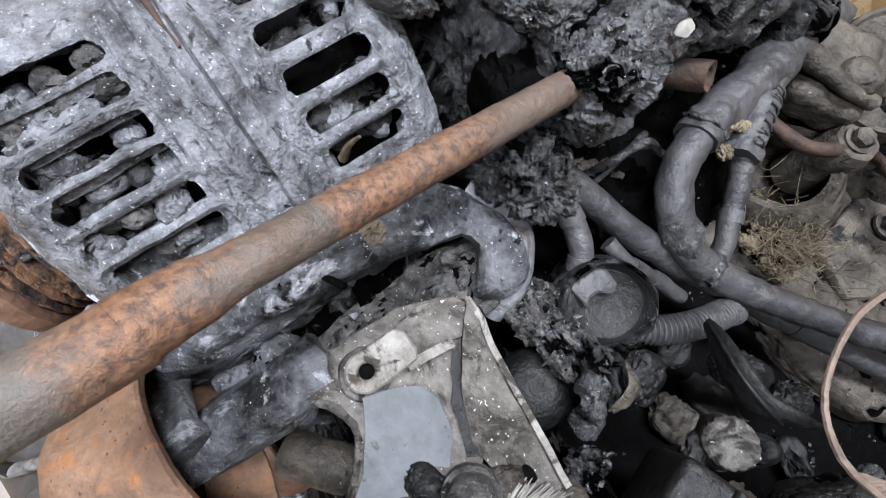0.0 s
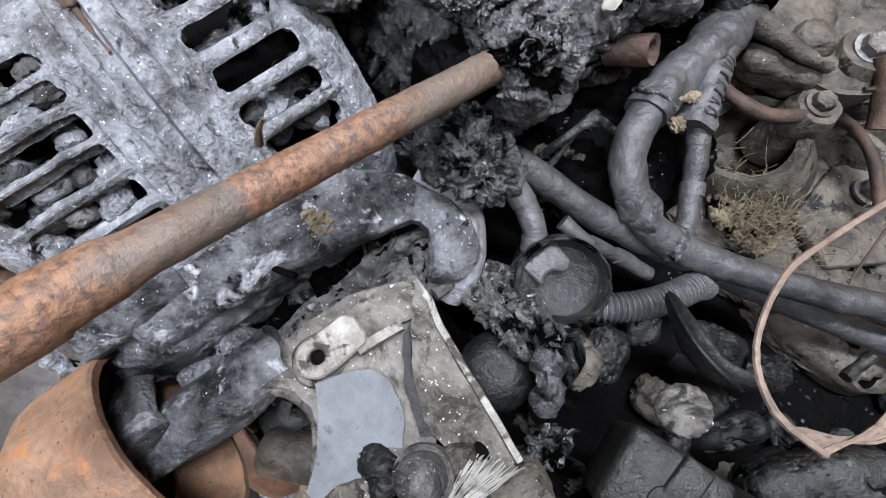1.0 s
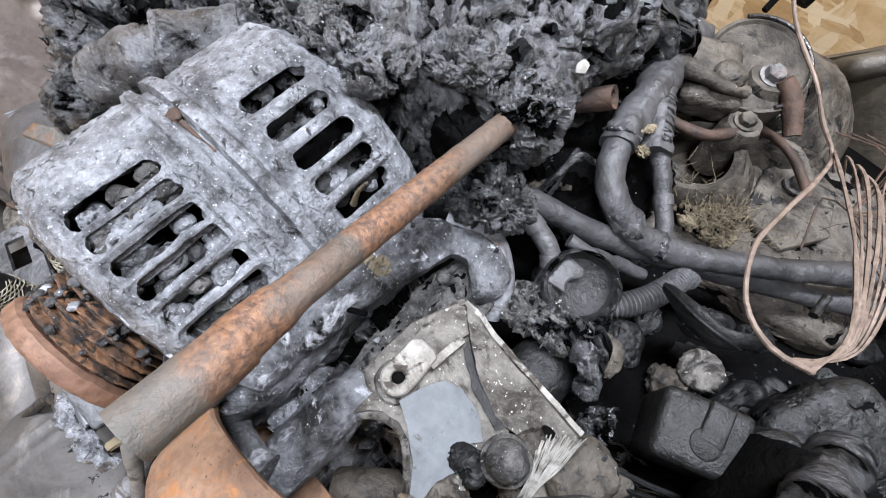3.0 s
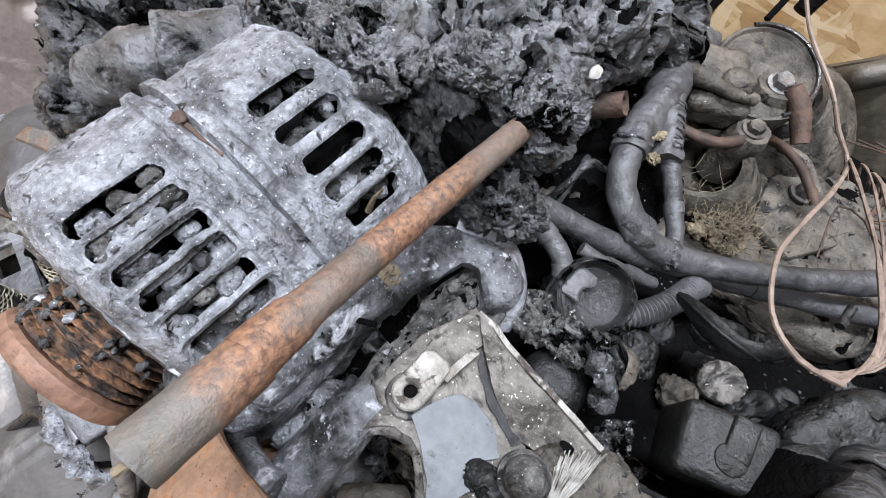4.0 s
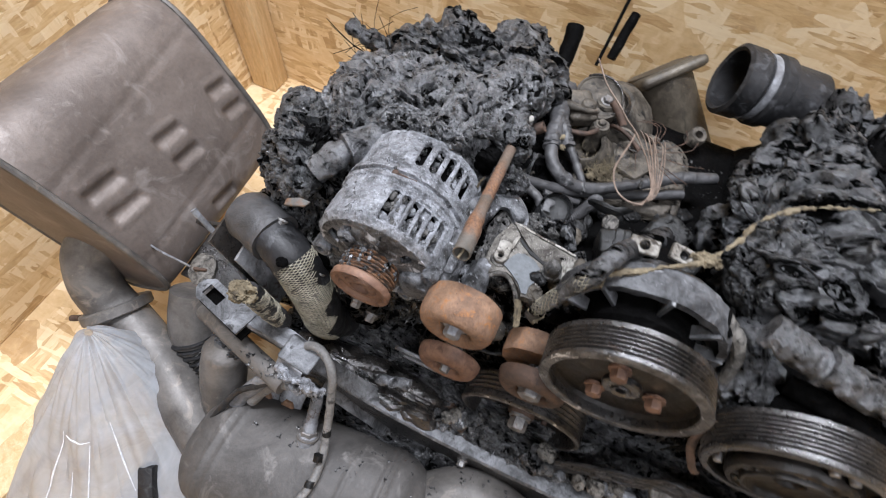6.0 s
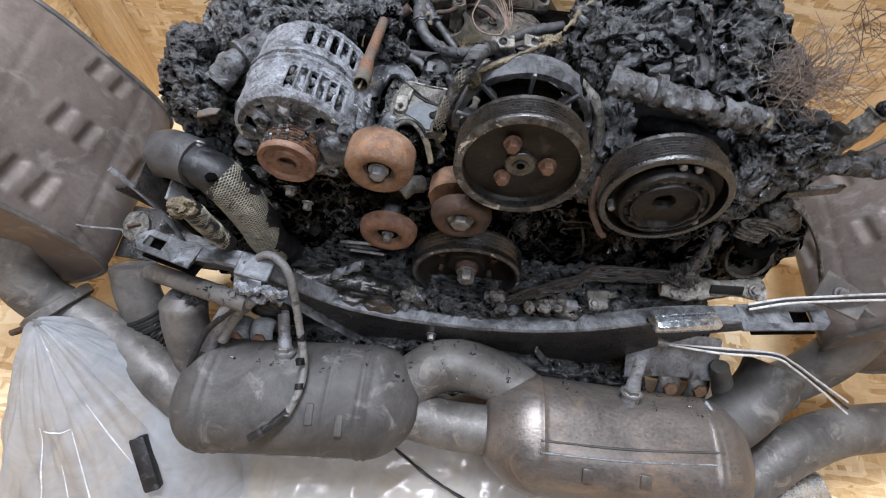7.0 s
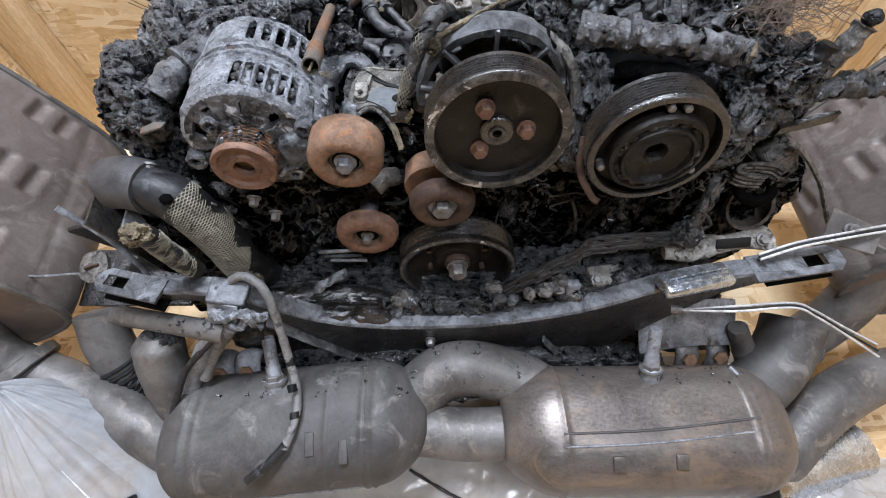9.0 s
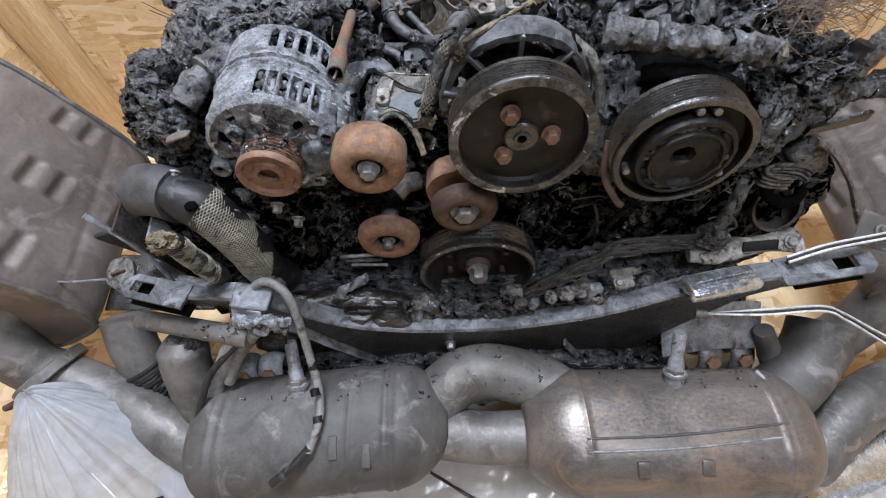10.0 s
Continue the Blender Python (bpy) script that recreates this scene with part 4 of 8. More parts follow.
for lx, ly, lz, tn in ((-0.032, 0.187, 0.6235, 8), (-0.001, 0.193, 0.6225, -8)):
    part("lug", roughen(plate([(-0.0115, -0.006), (0.0115, -0.006), (0.0115, 0.0075), (-0.0115, 0.0075)], 0.005, pose(lx, ly, lz, 16, -tn, 0), [(0, 0.001, 0.0042)]), 0.0005, 90), M_ALU, pump, "pale cast lug with a hole")
part("housing_arm", roughen(sweep([(0.05, 0.165, 0.605), (0.072, 0.16, 0.585), (0.086, 0.15, 0.55), (0.088, 0.14, 0.51)], 0.008, 10, flat=0.7), 0.001, 90), M_ALU_DIRTY, pump)

# ---- air conditioning compressor ----
comp = thing("compressor", (0.163, 0.16, 0.44), "blackened compressor with grooved pulley and burnt clutch plate", "compressor")
fc = facing(0.161, 0.1, 0.5235, -3)
part("rim", roughen(lathe(groove_rim(0.068, 0.034, 7, 0.0605, 0.01), fc, 96), 0.0003, 120), M_BLACKSTEEL, comp, "grooved rim with rusty edge")
part("edge_rust", lathe([(0.0605, 0.0106), (0.066, 0.0106), (0.0672, 0.0095), (0.0605, 0.009)], fc, 96), M_BLACKSTEEL, comp)
part("face", roughen(lathe([(0.0605, 0.006), (0.059, -0.004), (0.044, -0.005), (0.0, -0.005), (0, -0.012), (0.0605, -0.02)], fc, 96, False), 0.0003, 120), M_DISC, comp)
clutch = part("clutch_plate", roughen(lathe([(0.0095, 0.006), (0.012, 0.0095), (0.0275, 0.0105), (0.0315, 0.013), (0.033, 0.0185), (0.0355, 0.0185), (0.037, 0.013), (0.041, 0.013),
                                             (0.0425, 0.0165), (0.0465, 0.0155), (0.048, 0.012), (0.048, 0.004), (0.042, -0.006), (0.0095, -0.006)], fc, 96), 0.001, 110), M_DISC, comp, "warped burnt clutch plate")
part("hub", lathe([(0, 0.0), (0.0055, 0.0), (0.0065, -0.002), (0.0105, -0.002), (0.0105, -0.004), (0, -0.004)], fc, 32, False), M_SOOT_SHADE, comp)
for a0 in (78, 95, 200, 330):
    a = radians(a0)
    part("rivet", lathe([(0, 0.012), (0.0035, 0.011), (0.0042, 0.008), (0.0042, 0.0), (0, 0.0)], fc @ pose(0.0535 * math.cos(a), 0.0535 * math.sin(a), 0), 16, False), M_BOLT, clutch)
for k in range(26):
    a = random.uniform(0, 6.28)
    part("melt_bead", lump(tuple(fc @ Vector((0.039 * math.cos(a), 0.039 * math.sin(a), 0.0135))), (0.0042, 0.0022, 0.0036), 0.0016, 250, 3, seed=k), M_CHAR if k % 2 else M_DISC, clutch)
part("body", roughen(lathe([(0, -0.026), (0.055, -0.026), (0.06, -0.05), (0.056, -0.16), (0, -0.16)], fc, 48, False), 0.0015, 60), M_SOOT_SHADE, comp)
part("guard", roughen(sweep([(0.094, 0.115, 0.525), (0.095, 0.1, 0.49), (0.112, 0.085, 0.462), (0.12, 0.085, 0.455)], 0.004, 10, flat=0.5), 0.0006, 90), M_RUST_DARK, comp)

# ---- crankshaft pulley ----
crank = thing("crankshaft_pulley", (-0.034, 0.1, 0.22), "dark deep-dished crankshaft pulley with a heavy steel bolt", "pulley")
fk = facing(-0.034, 0.099, 0.301)
part("rim", roughen(lathe([(0.0725, 0.0095), (0.0745, 0.011), (0.079, 0.011), (0.0815, 0.009), (0.0815, 0.004)] +
                          [(0.0815 - (0.003 if k % 2 else 0), 0.002 - 0.003 * k) for k in range(9)] + [(0.0815, -0.026), (0.0725, -0.026)], fk, 96), 0.0003, 90),
     M_BLACKSTEEL, crank)
part("edge_wear", lathe([(0.076, 0.0113), (0.079, 0.0114), (0.0805, 0.0102), (0.076, 0.0104)], fk, 96), M_WORN, crank)
part("disc", roughen(lathe([(0.0725, -0.01), (0.06, -0.016), (0.035, -0.016), (0.028, -0.008), (0.0, -0.006), (0, -0.01), (0.0725, -0.024)], fk, 72, False), 0.0003, 90), M_DISC, crank)
washer = part("washer", lathe([(0, 0.001), (0.0165, 0.001), (0.018, -0.001), (0.018, -0.009), (0, -0.009)], fk, 32, False), M_RUST_DARK, crank)
part("bolt", hexbolt(fk @ pose(0, 0, 0.0), 0.0125, 0.02, 1.2), M_BOLT, washer, "heavy steel centre bolt")
for a0 in (30, 150, 210, 325):
    a = radians(a0)
    part("pin", lathe([(0, -0.007), (0.004, -0.008), (0.004, -0.016), (0, -0.016)], fk @ pose(0.045 * math.cos(a), 0.045 * math.sin(a), 0), 14, False), M_RUST_DARK, crank)
# ---- cast bracket beside the alternator ----
bracket = thing("cast_bracket", (-0.11, 0.19, 0.47), "pale cast aluminium bracket with a drilled lug and grey plate", "bracket")
LUG = [(-0.1372 + 0.0072 * math.cos(radians(a)), 0.1787 + 0.0072 * math.sin(radians(a))) for a in range(172, 360, 11)]
LUG += [(-0.1298, 0.183), (-0.1302, 0.1955), (-0.1335, 0.1972), (-0.1405, 0.1968), (-0.1438, 0.1945)]
part("lug", roughen(plate(LUG, 0.0062, pose(0, 0, 0.5312), [(-0.1372, 0.179, 0.0028)], 0.0007), 0.0002, 150), M_ALU, bracket, "whitish drilled lug")
part("lug_foot", roughen(lathe([(0.003, 0.0), (0.0088, 0.0), (0.0098, -0.0015), (0.011, -0.009), (0.003, -0.009)], pose(-0.137, 0.178, 0.5318), 40), 0.0004, 150), M_ALU_DIRTY, bracket)
# Dark disc laid in the lug hole; it paints the hole's shade.
part("bore", lathe([(0, 0.0), (0.00285, 0.0), (0.00285, -0.001), (0, -0.001)], pose(-0.1372, 0.179, 0.5335), 20, False), M_SOOT_SHADE, bracket, "near-black disc painting in the shade of the lug hole")
part("lug_rim", roughen(rail([Vector(p) for p in ((-0.1303, 0.191, 0.5368), (-0.1292, 0.2, 0.537), (-0.1278, 0.2085, 0.5372))], [(-0.0017, 0), (-0.0017, -0.007), (0.0017, -0.007), (0.0017, 0)]), 0.0003, 150), M_ALU, bracket, "raised whitish rib")
part("base_web", roughen(plate(ragged([(-0.151, 0.156), (-0.143, 0.1545), (-0.1385, 0.1618), (-0.1335, 0.1655), (-0.1255, 0.1668), (-0.118, 0.1645), (-0.1095, 0.157), (-0.1035, 0.149), (-0.094, 0.15), (-0.089, 0.168), (-0.086, 0.19),
                                (-0.098, 0.2), (-0.122, 0.215), (-0.14, 0.224), (-0.1495, 0.2), (-0.151, 0.178)], 0.003, 0.0006, 1), 0.01, pose(0, 0, 0.5205), bevel=0), 0.0006, 110), M_SCRAPED, bracket)
part("upper_web", roughen(plate(ragged([(-0.1435, 0.194), (-0.131, 0.1965), (-0.129, 0.2075), (-0.1275, 0.213), (-0.133, 0.222), (-0.1405, 0.219), (-0.1455, 0.206)], 0.003, 0.0006, 6), 0.003, pose(0, 0, 0.5306), bevel=0), 0.0005, 120), M_SCRAPED, bracket)
part("face_plate", roughen(plate(ragged([(-0.131, 0.173), (-0.1275, 0.1835), (-0.122, 0.1915), (-0.1155, 0.1932), (-0.108, 0.192), (-0.102, 0.1895), (-0.0955, 0.1835), (-0.1, 0.1785), (-0.0972, 0.176), (-0.0955, 0.1705), (-0.1, 0.161), (-0.1, 0.152),
                                  (-0.1045, 0.1512), (-0.1115, 0.16), (-0.1225, 0.168)], 0.0025, 0.0005, 2), 0.0018, pose(0, 0, 0.5306), bevel=0), 0.0002, 150), M_PLATE, bracket, "smooth bluish grey plate with spots")
WALL_EDGE = [(-0.1375, 0.2222, 0.5345), (-0.128, 0.2215, 0.5362), (-0.119, 0.2186, 0.537), (-0.092, 0.2147, 0.537), (-0.0685, 0.2113, 0.537)]
wall_face = plate(ragged([(p[0], p[1]) for p in WALL_EDGE] + [(-0.0695, 0.197), (-0.0815, 0.1955), (-0.0945, 0.1935), (-0.112, 0.2008), (-0.1255, 0.211)], 0.004, 0.0003, 3), 0.006, pose(0, 0, 0.5302), bevel=0)
bmesh.ops.subdivide_edges(wall_face, edges=[e for e in wall_face.edges if e.calc_length() > 0.005], cuts=3, use_grid_fill=True)
for v in wall_face.verts:
    v.co.z -= 0.22 * max(0.0, 0.214 - v.co.y)
part("side_wall", roughen(wall_face, 0.0006, 160), M_SCRAPED, bracket, "scraped speckled side wall")
part("wall_edge", roughen(rail(smooth_line(WALL_EDGE, 0.004), [(-0.0012, 0.0008), (-0.0016, -0.001), (-0.001, -0.045), (0.0012, -0.045), (0.0014, -0.001), (0.001, 0.0008)]), 0.0003, 140), M_ALU, bracket, "bright scraped edge")
# A thin near-black plate stands in for the shade along this groove.
part("groove_dirt", roughen(plate(ragged([(-0.1268, 0.2105), (-0.1245, 0.2062), (-0.112, 0.1965), (-0.1, 0.1925), (-0.0945, 0.1905), (-0.0915, 0.1945), (-0.101, 0.1975), (-0.1135, 0.2025)], 0.003, 0.0006, 7), 0.0012, pose(0, 0, 0.5306), bevel=0), 0.0004, 140), M_BLACKP, bracket, "thin dark plate painted in as the groove's shade")
part("crusted_frame", lump((-0.151, 0.2, 0.505), (0.0098, 0.046, 0.0135), 0.0032, 110, 6, 0.5, 5, (0, 0, 1), seed=2), M_CRUSTED, bracket, "crusted grey frame")
part("crusted_end", lump((-0.142, 0.2355, 0.508), (0.0125, 0.0115, 0.0135), 0.0024, 110, 6, 0.5, 4, (0, 0, -12), seed=5), M_CRUSTED, bracket)
part("frame_lip", sweep([(-0.1565, 0.226, 0.519), (-0.152, 0.243, 0.5215), (-0.1395, 0.2465, 0.521), (-0.131, 0.239, 0.519), (-0.131, 0.226, 0.521)], 0.0022, 12, step=0.0012, rough=0.0014, freq=160), M_CRUSTED, bracket, "crusted raised lip")
part("arch", roughen(sweep([(-0.147, 0.138, 0.5), (-0.146, 0.15, 0.518), (-0.1395, 0.1605, 0.5245), (-0.133, 0.165, 0.5265), (-0.1255, 0.1662, 0.5265), (-0.118, 0.164, 0.524), (-0.11, 0.157, 0.52), (-0.104, 0.149, 0.512)], 0.0032, 12), 0.0006, 110),
     M_ALU_DIRTY, bracket)
part("boss", lump((-0.1585, 0.154, 0.513), (0.0125, 0.011, 0.011), 0.0032, 95, 6, 0.35, 2.4, (0, 15, 30), seed=35), M_ASH_DARK, bracket, "ash-streaked boss")
part("boss", lump((-0.1475, 0.147, 0.516), (0.0085, 0.0085, 0.009), 0.0026, 110, 5, 0.3, 2.4, seed=37), M_ALU_DIRTY, bracket)
part("boss", lump((-0.166, 0.1375, 0.507), (0.0085, 0.0095, 0.01), 0.0026, 110, 5, 0.3, 2.4, seed=39), M_ASH, bracket, "ash-white lump")
dome = part("dome_nut", roughen(lathe([(0, 0.0092), (0.0032, 0.0088), (0.006, 0.0068), (0.0076, 0.0035), (0.008, -0.001), (0.008, -0.006), (0.0098, -0.007), (0.0102, -0.012), (0, -0.012)], pose(-0.0855, 0.1835, 0.5445, 4, -4, 0), 36, False), 0.0005, 140), M_CRUSTED, bracket, "rounded oily dome nut")
part("dirt", lump((-0.0945, 0.1735, 0.5305), (0.0085, 0.0062, 0.0055), 0.0022, 120, 5, 0.6, 2.4, seed=44), M_BLACKP, bracket, "oily caked dirt")
part("dirt", lump((-0.0935, 0.1575, 0.526), (0.009, 0.0085, 0.007), 0.0024, 110, 5, 0.6, 2.4, seed=45), M_OILY, bracket)
part("dirt", lump((-0.0815, 0.1955, 0.531), (0.0045, 0.0075, 0.005), 0.0018, 150, 5, 0.6, 2.4, (0, 0, -20), seed=46), M_OILY, bracket)
# No opening here; a flat near-black disc paints the hole's shade.
part("screw_hole", lathe([(0, 0.0003), (0.0022, 0.0003), (0.0024, -0.001), (0, -0.001)], pose(-0.0782, 0.2035, 0.5345, 12, 0, 0) @ Matrix.Diagonal((1.5, 0.8, 1, 1)), 20, False), M_SOOT_SHADE, bracket, "near-black disc standing in for a hole's shade")
part("ochre_strap", roughen(sweep([(-0.1045, 0.149, 0.521), (-0.1, 0.14, 0.512), (-0.0955, 0.13, 0.5)], 0.0036, 10, flat=0.4), 0.0008, 120), M_YELLOW, bracket, "ochre rusted strap")
fan = []
rng = random.Random(77)
for k in range(60):
    a = rng.random()
    p0 = Vector((-0.0715 + rng.uniform(-0.0018, 0.0018), 0.1795 + rng.uniform(-0.003, 0.003), 0.533))
    p2 = Vector((-0.0795 + 0.0135 * a, 0.2 + 0.009 * a + rng.uniform(-0.004, 0.003), 0.537 + rng.uniform(-0.002, 0.001)))
    fan.append(sweep([p0, p0.lerp(p2, 0.5) + Vector((rng.uniform(-0.001, 0.001), 0, 0.0014)), p2], rng.uniform(0.00013, 0.0003), 4, step=0.006))
solo("glass_fibres", join(*fan), M_STRAND, "fan of bleached glass fibres stuck on the bracket", "fibres", kind="stuff", smooth=0)
under = thing("engine_casting", (-0.06, 0.2, 0.48), "oily brown engine casting below the bracket corner", "casting")
part("block", lump((-0.0575, 0.2005, 0.52), (0.0115, 0.0145, 0.016), 0.002, 90, 5, 0.4, 4, (0, 0, -20), seed=51), M_OILY, under)
part("block", lump((-0.066, 0.183, 0.508), (0.016, 0.012, 0.018), 0.0022, 90, 5, 0.4, 4, (0, 0, -30), seed=52), M_OILY, under)
part("rod", sweep([(-0.062, 0.186, 0.522), (-0.05, 0.2, 0.524), (-0.041, 0.2105, 0.52)], 0.0065, 14, rough=0.001), M_OILY, under, "stubby brown rod")
part("slab", roughen(rbox((0.07, 0.03, 0.012), pose(-0.03, 0.2, 0.508, 4, -4, 30), 0.004, 3), 0.0012, 60), M_OILY, under)
part("socket", sweep([(-0.132, 0.122, 0.448), (-0.12, 0.132, 0.452), (-0.108, 0.14, 0.446)], 0.0115, 20, rough=0.001), M_OILY, under, "brown rounded casting inside the arch")

# ---- crusted masses over the left bank ----
left = thing("burnt_manifold", (-0.3, 0.38, 0.36), "grey-black charred intake manifold crusted with flaky ash", "manifold")
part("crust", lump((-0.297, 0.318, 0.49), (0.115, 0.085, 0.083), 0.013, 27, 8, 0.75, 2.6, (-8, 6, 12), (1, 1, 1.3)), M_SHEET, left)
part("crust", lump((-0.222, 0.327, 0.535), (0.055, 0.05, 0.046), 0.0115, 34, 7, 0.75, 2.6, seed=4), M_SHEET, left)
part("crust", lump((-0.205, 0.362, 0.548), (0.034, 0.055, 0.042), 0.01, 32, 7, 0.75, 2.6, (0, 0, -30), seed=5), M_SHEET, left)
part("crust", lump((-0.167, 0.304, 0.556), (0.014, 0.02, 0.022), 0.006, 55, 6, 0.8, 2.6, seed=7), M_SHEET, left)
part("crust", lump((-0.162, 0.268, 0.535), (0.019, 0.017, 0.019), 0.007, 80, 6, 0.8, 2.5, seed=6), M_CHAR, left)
part("lip", lump((-0.2035, 0.294, 0.577), (0.018, 0.013, 0.0065), 0.005, 110, 6, 0.8, 2.4, (0, 10, 35), seed=8), M_SHEET, left, "ragged crust lip over a near-black shade lump")
part("lip", lump((-0.1695, 0.2955, 0.577), (0.013, 0.012, 0.006), 0.0045, 110, 6, 0.8, 2.4, (0, 0, 20), seed=11), M_SHEET, left)
# Solid near-black lump; its colour stands in for the hollow's shade.
part("hollow", lump((-0.1925, 0.288, 0.543), (0.017, 0.017, 0.02), 0.003, 60, 5, 0.4, 2.4, seed=13), M_SOOT_SHADE, left, "near-black lump standing in for a hollow's shade")
part("rust_plug", roughen(lathe([(0.004, 0.007), (0.0062, 0.008), (0.0068, 0.005), (0.0068, -0.012), (0.004, -0.012)], pose(-0.1575, 0.3585, 0.536, 0, 55, 20), 24), 0.0008, 120), M_RUST_DARK, left, "rusty pipe plug behind the crust")
part("folded_melt", lump((-0.315, 0.455, 0.41), (0.12, 0.12, 0.11), 0.022, 22, 7, 0.7, 2.4, (0, 10, 20), seed=9, relief=folds), M_MELT, left, "folded grey melted plastic")
part("folded_melt", lump((-0.285, 0.455, 0.485), (0.085, 0.055, 0.055), 0.017, 30, 7, 0.7, 2.3, (12, 8, -25), seed=12, relief=folds), M_MELT, left)
part("folded_melt", lump((-0.2, 0.435, 0.505), (0.05, 0.065, 0.05), 0.014, 34, 7, 0.7, 2.3, (0, 0, 50), seed=14, relief=folds), M_MELT, left)
part("folded_melt", lump((-0.245, 0.53, 0.46), (0.07, 0.05, 0.055), 0.015, 30, 6, 0.7, 2.3, (0, 0, 70), seed=16, relief=folds), M_MELT, left)
part("folded_melt", lump((-0.195, 0.51, 0.46), (0.035, 0.05, 0.05), 0.012, 36, 6, 0.7, 2.3, (0, 10, 10), seed=17, relief=folds), M_MELT, left)
for k, (x, y, z) in enumerate(((-0.3, 0.268, 0.566), (-0.275, 0.262, 0.576), (-0.25, 0.263, 0.583), (-0.226, 0.262, 0.583))):
    part("crust", lump((x, y, z), (0.017, 0.013, 0.009), 0.005, 75, 6, 0.9, 2.3, (0, 0, 25 * k), seed=80 + k), M_SHEET, left)
part("arm", sweep([(-0.38, 0.45, 0.475), (-0.41, 0.448, 0.492), (-0.44, 0.446, 0.5), (-0.468, 0.448, 0.508)], lambda t: 0.013 - 0.004 * t, 16, step=0.002, rough=0.006, freq=90), M_CHAR, left, "charred stump")
part("overhang", lump((-0.325, 0.385, 0.525), (0.042, 0.018, 0.014), 0.009, 60, 6, 0.9, 2.2, (0, 15, -18), seed=19), M_CHAR, left, "ragged burnt rim over a near-black lump painted as shade")
# Another near-black lump, painting in the shade under the overhang.
part("hollow", lump((-0.33, 0.362, 0.5), (0.045, 0.028, 0.03), 0.006, 40, 5, 0.5, 2.3, seed=20), M_SOOT_SHADE, left)
part("bubble", lump((-0.335, 0.33, 0.522), (0.024, 0.017, 0.014), 0.0022, 50, 5, 0.3, 2.2, (0, 10, -30), seed=21), M_MELT, left, "smooth blistered lump")
part("crust", lump((-0.4, 0.24, 0.485), (0.05, 0.075, 0.06), 0.014, 34, 7, 0.8, 2.4, (0, 0, 20), seed=15), M_CHAR, left)
part("crust", lump((-0.385, 0.205, 0.4), (0.05, 0.045, 0.08), 0.016, 48, 6, 0.9, 2.4, seed=18), M_CHAR, left)
part("crust", lump((-0.342, 0.258, 0.54), (0.03, 0.024, 0.02), 0.008, 50, 6, 0.8, 2.4, (0, 0, 30), seed=22), M_CHAR, left)
part("crust", lump((-0.372, 0.175, 0.512), (0.018, 0.02, 0.02), 0.006, 60, 5, 0.8, 2.4, seed=23), M_CHAR, left)
part("hose_stub", sweep([(-0.354, 0.184, 0.537), (-0.346, 0.196, 0.543), (-0.335, 0.212, 0.55), (-0.312, 0.248, 0.547)], lambda t: 0.0148 + (0.0035 if t > 0.52 else 0.0) - (0.002 if 0.42 < t < 0.52 else 0), 28, step=0.0015, rough=0.0022, freq=80, hollow=0.004), M_SHEET, left,
     "scorched dark hose stub")
part("scrap", roughen(plate([(0, 0), (0.005, 0.0015), (0.0062, 0.0065), (0.0022, 0.0085), (-0.001, 0.0045)], 0.001, pose(-0.167, 0.33, 0.569, 20, 15, 30)), 0.0008, 150), M_STRAND, left, "torn white scrap")
part("rust_chip", roughen(plate([(0, 0), (0.01, -0.001), (0.012, 0.006), (0.004, 0.009)], 0.003, pose(-0.182, 0.334, 0.556, 30, 0, 20)), 0.0008, 150), M_RUST, left, "orange rusted chip")
part("scorched_pipe", sweep([(-0.172, 0.5, 0.47), (-0.168, 0.535, 0.5), (-0.171, 0.575, 0.53)], 0.0125, 14, rough=0.002), M_SOOT_SHADE, left)

# ---- crusted masses over the right bank ----
right = thing("burnt_intake", (0.2, 0.38, 0.42), "grey-black melted and folded intake housing over the engine", "manifold")
part("folded_melt", lump((0.185, 0.315, 0.54), (0.112, 0.112, 0.068), 0.025, 25, 8, 0.95, 2.6, (-14, 0, 10), seed=21, relief=folds), M_MELT, right)
part("folded_melt", lump((0.235, 0.455, 0.515), (0.117, 0.102, 0.073), 0.025, 25, 7, 0.95, 2.4, (0, 0, -35), seed=24, relief=folds), M_MELT, right)
part("folded_melt", lump((0.14, 0.4, 0.54), (0.06, 0.045, 0.045), 0.016, 32, 6, 0.9, 2.4, (0, 0, 20), seed=25, relief=folds), M_MELT, right)
part("folded_melt", lump((0.26, 0.36, 0.57), (0.06, 0.035, 0.035), 0.016, 32, 6, 0.9, 2.4, (0, 0, -30), seed=28, relief=folds), M_MELT, right)
part("crust", lump((0.125, 0.265, 0.565), (0.055, 0.05, 0.045), 0.01, 36, 6, 0.7, 2.5, seed=27), M_CHAR, right)
part("crust", lump((0.25, 0.26, 0.56), (0.075, 0.06, 0.05), 0.011, 40, 6, 0.8, 2.4, seed=30), M_CHAR, right)
part("crust", lump((0.11, 0.17, 0.5), (0.03, 0.05, 0.07), 0.009, 50, 5, 0.8, 2.4, seed=33), M_CHAR, right)
part("crust", lump((0.265, 0.17, 0.5), (0.035, 0.05, 0.06), 0.01, 46, 6, 0.8, 2.4, seed=36), M_CHAR, right)

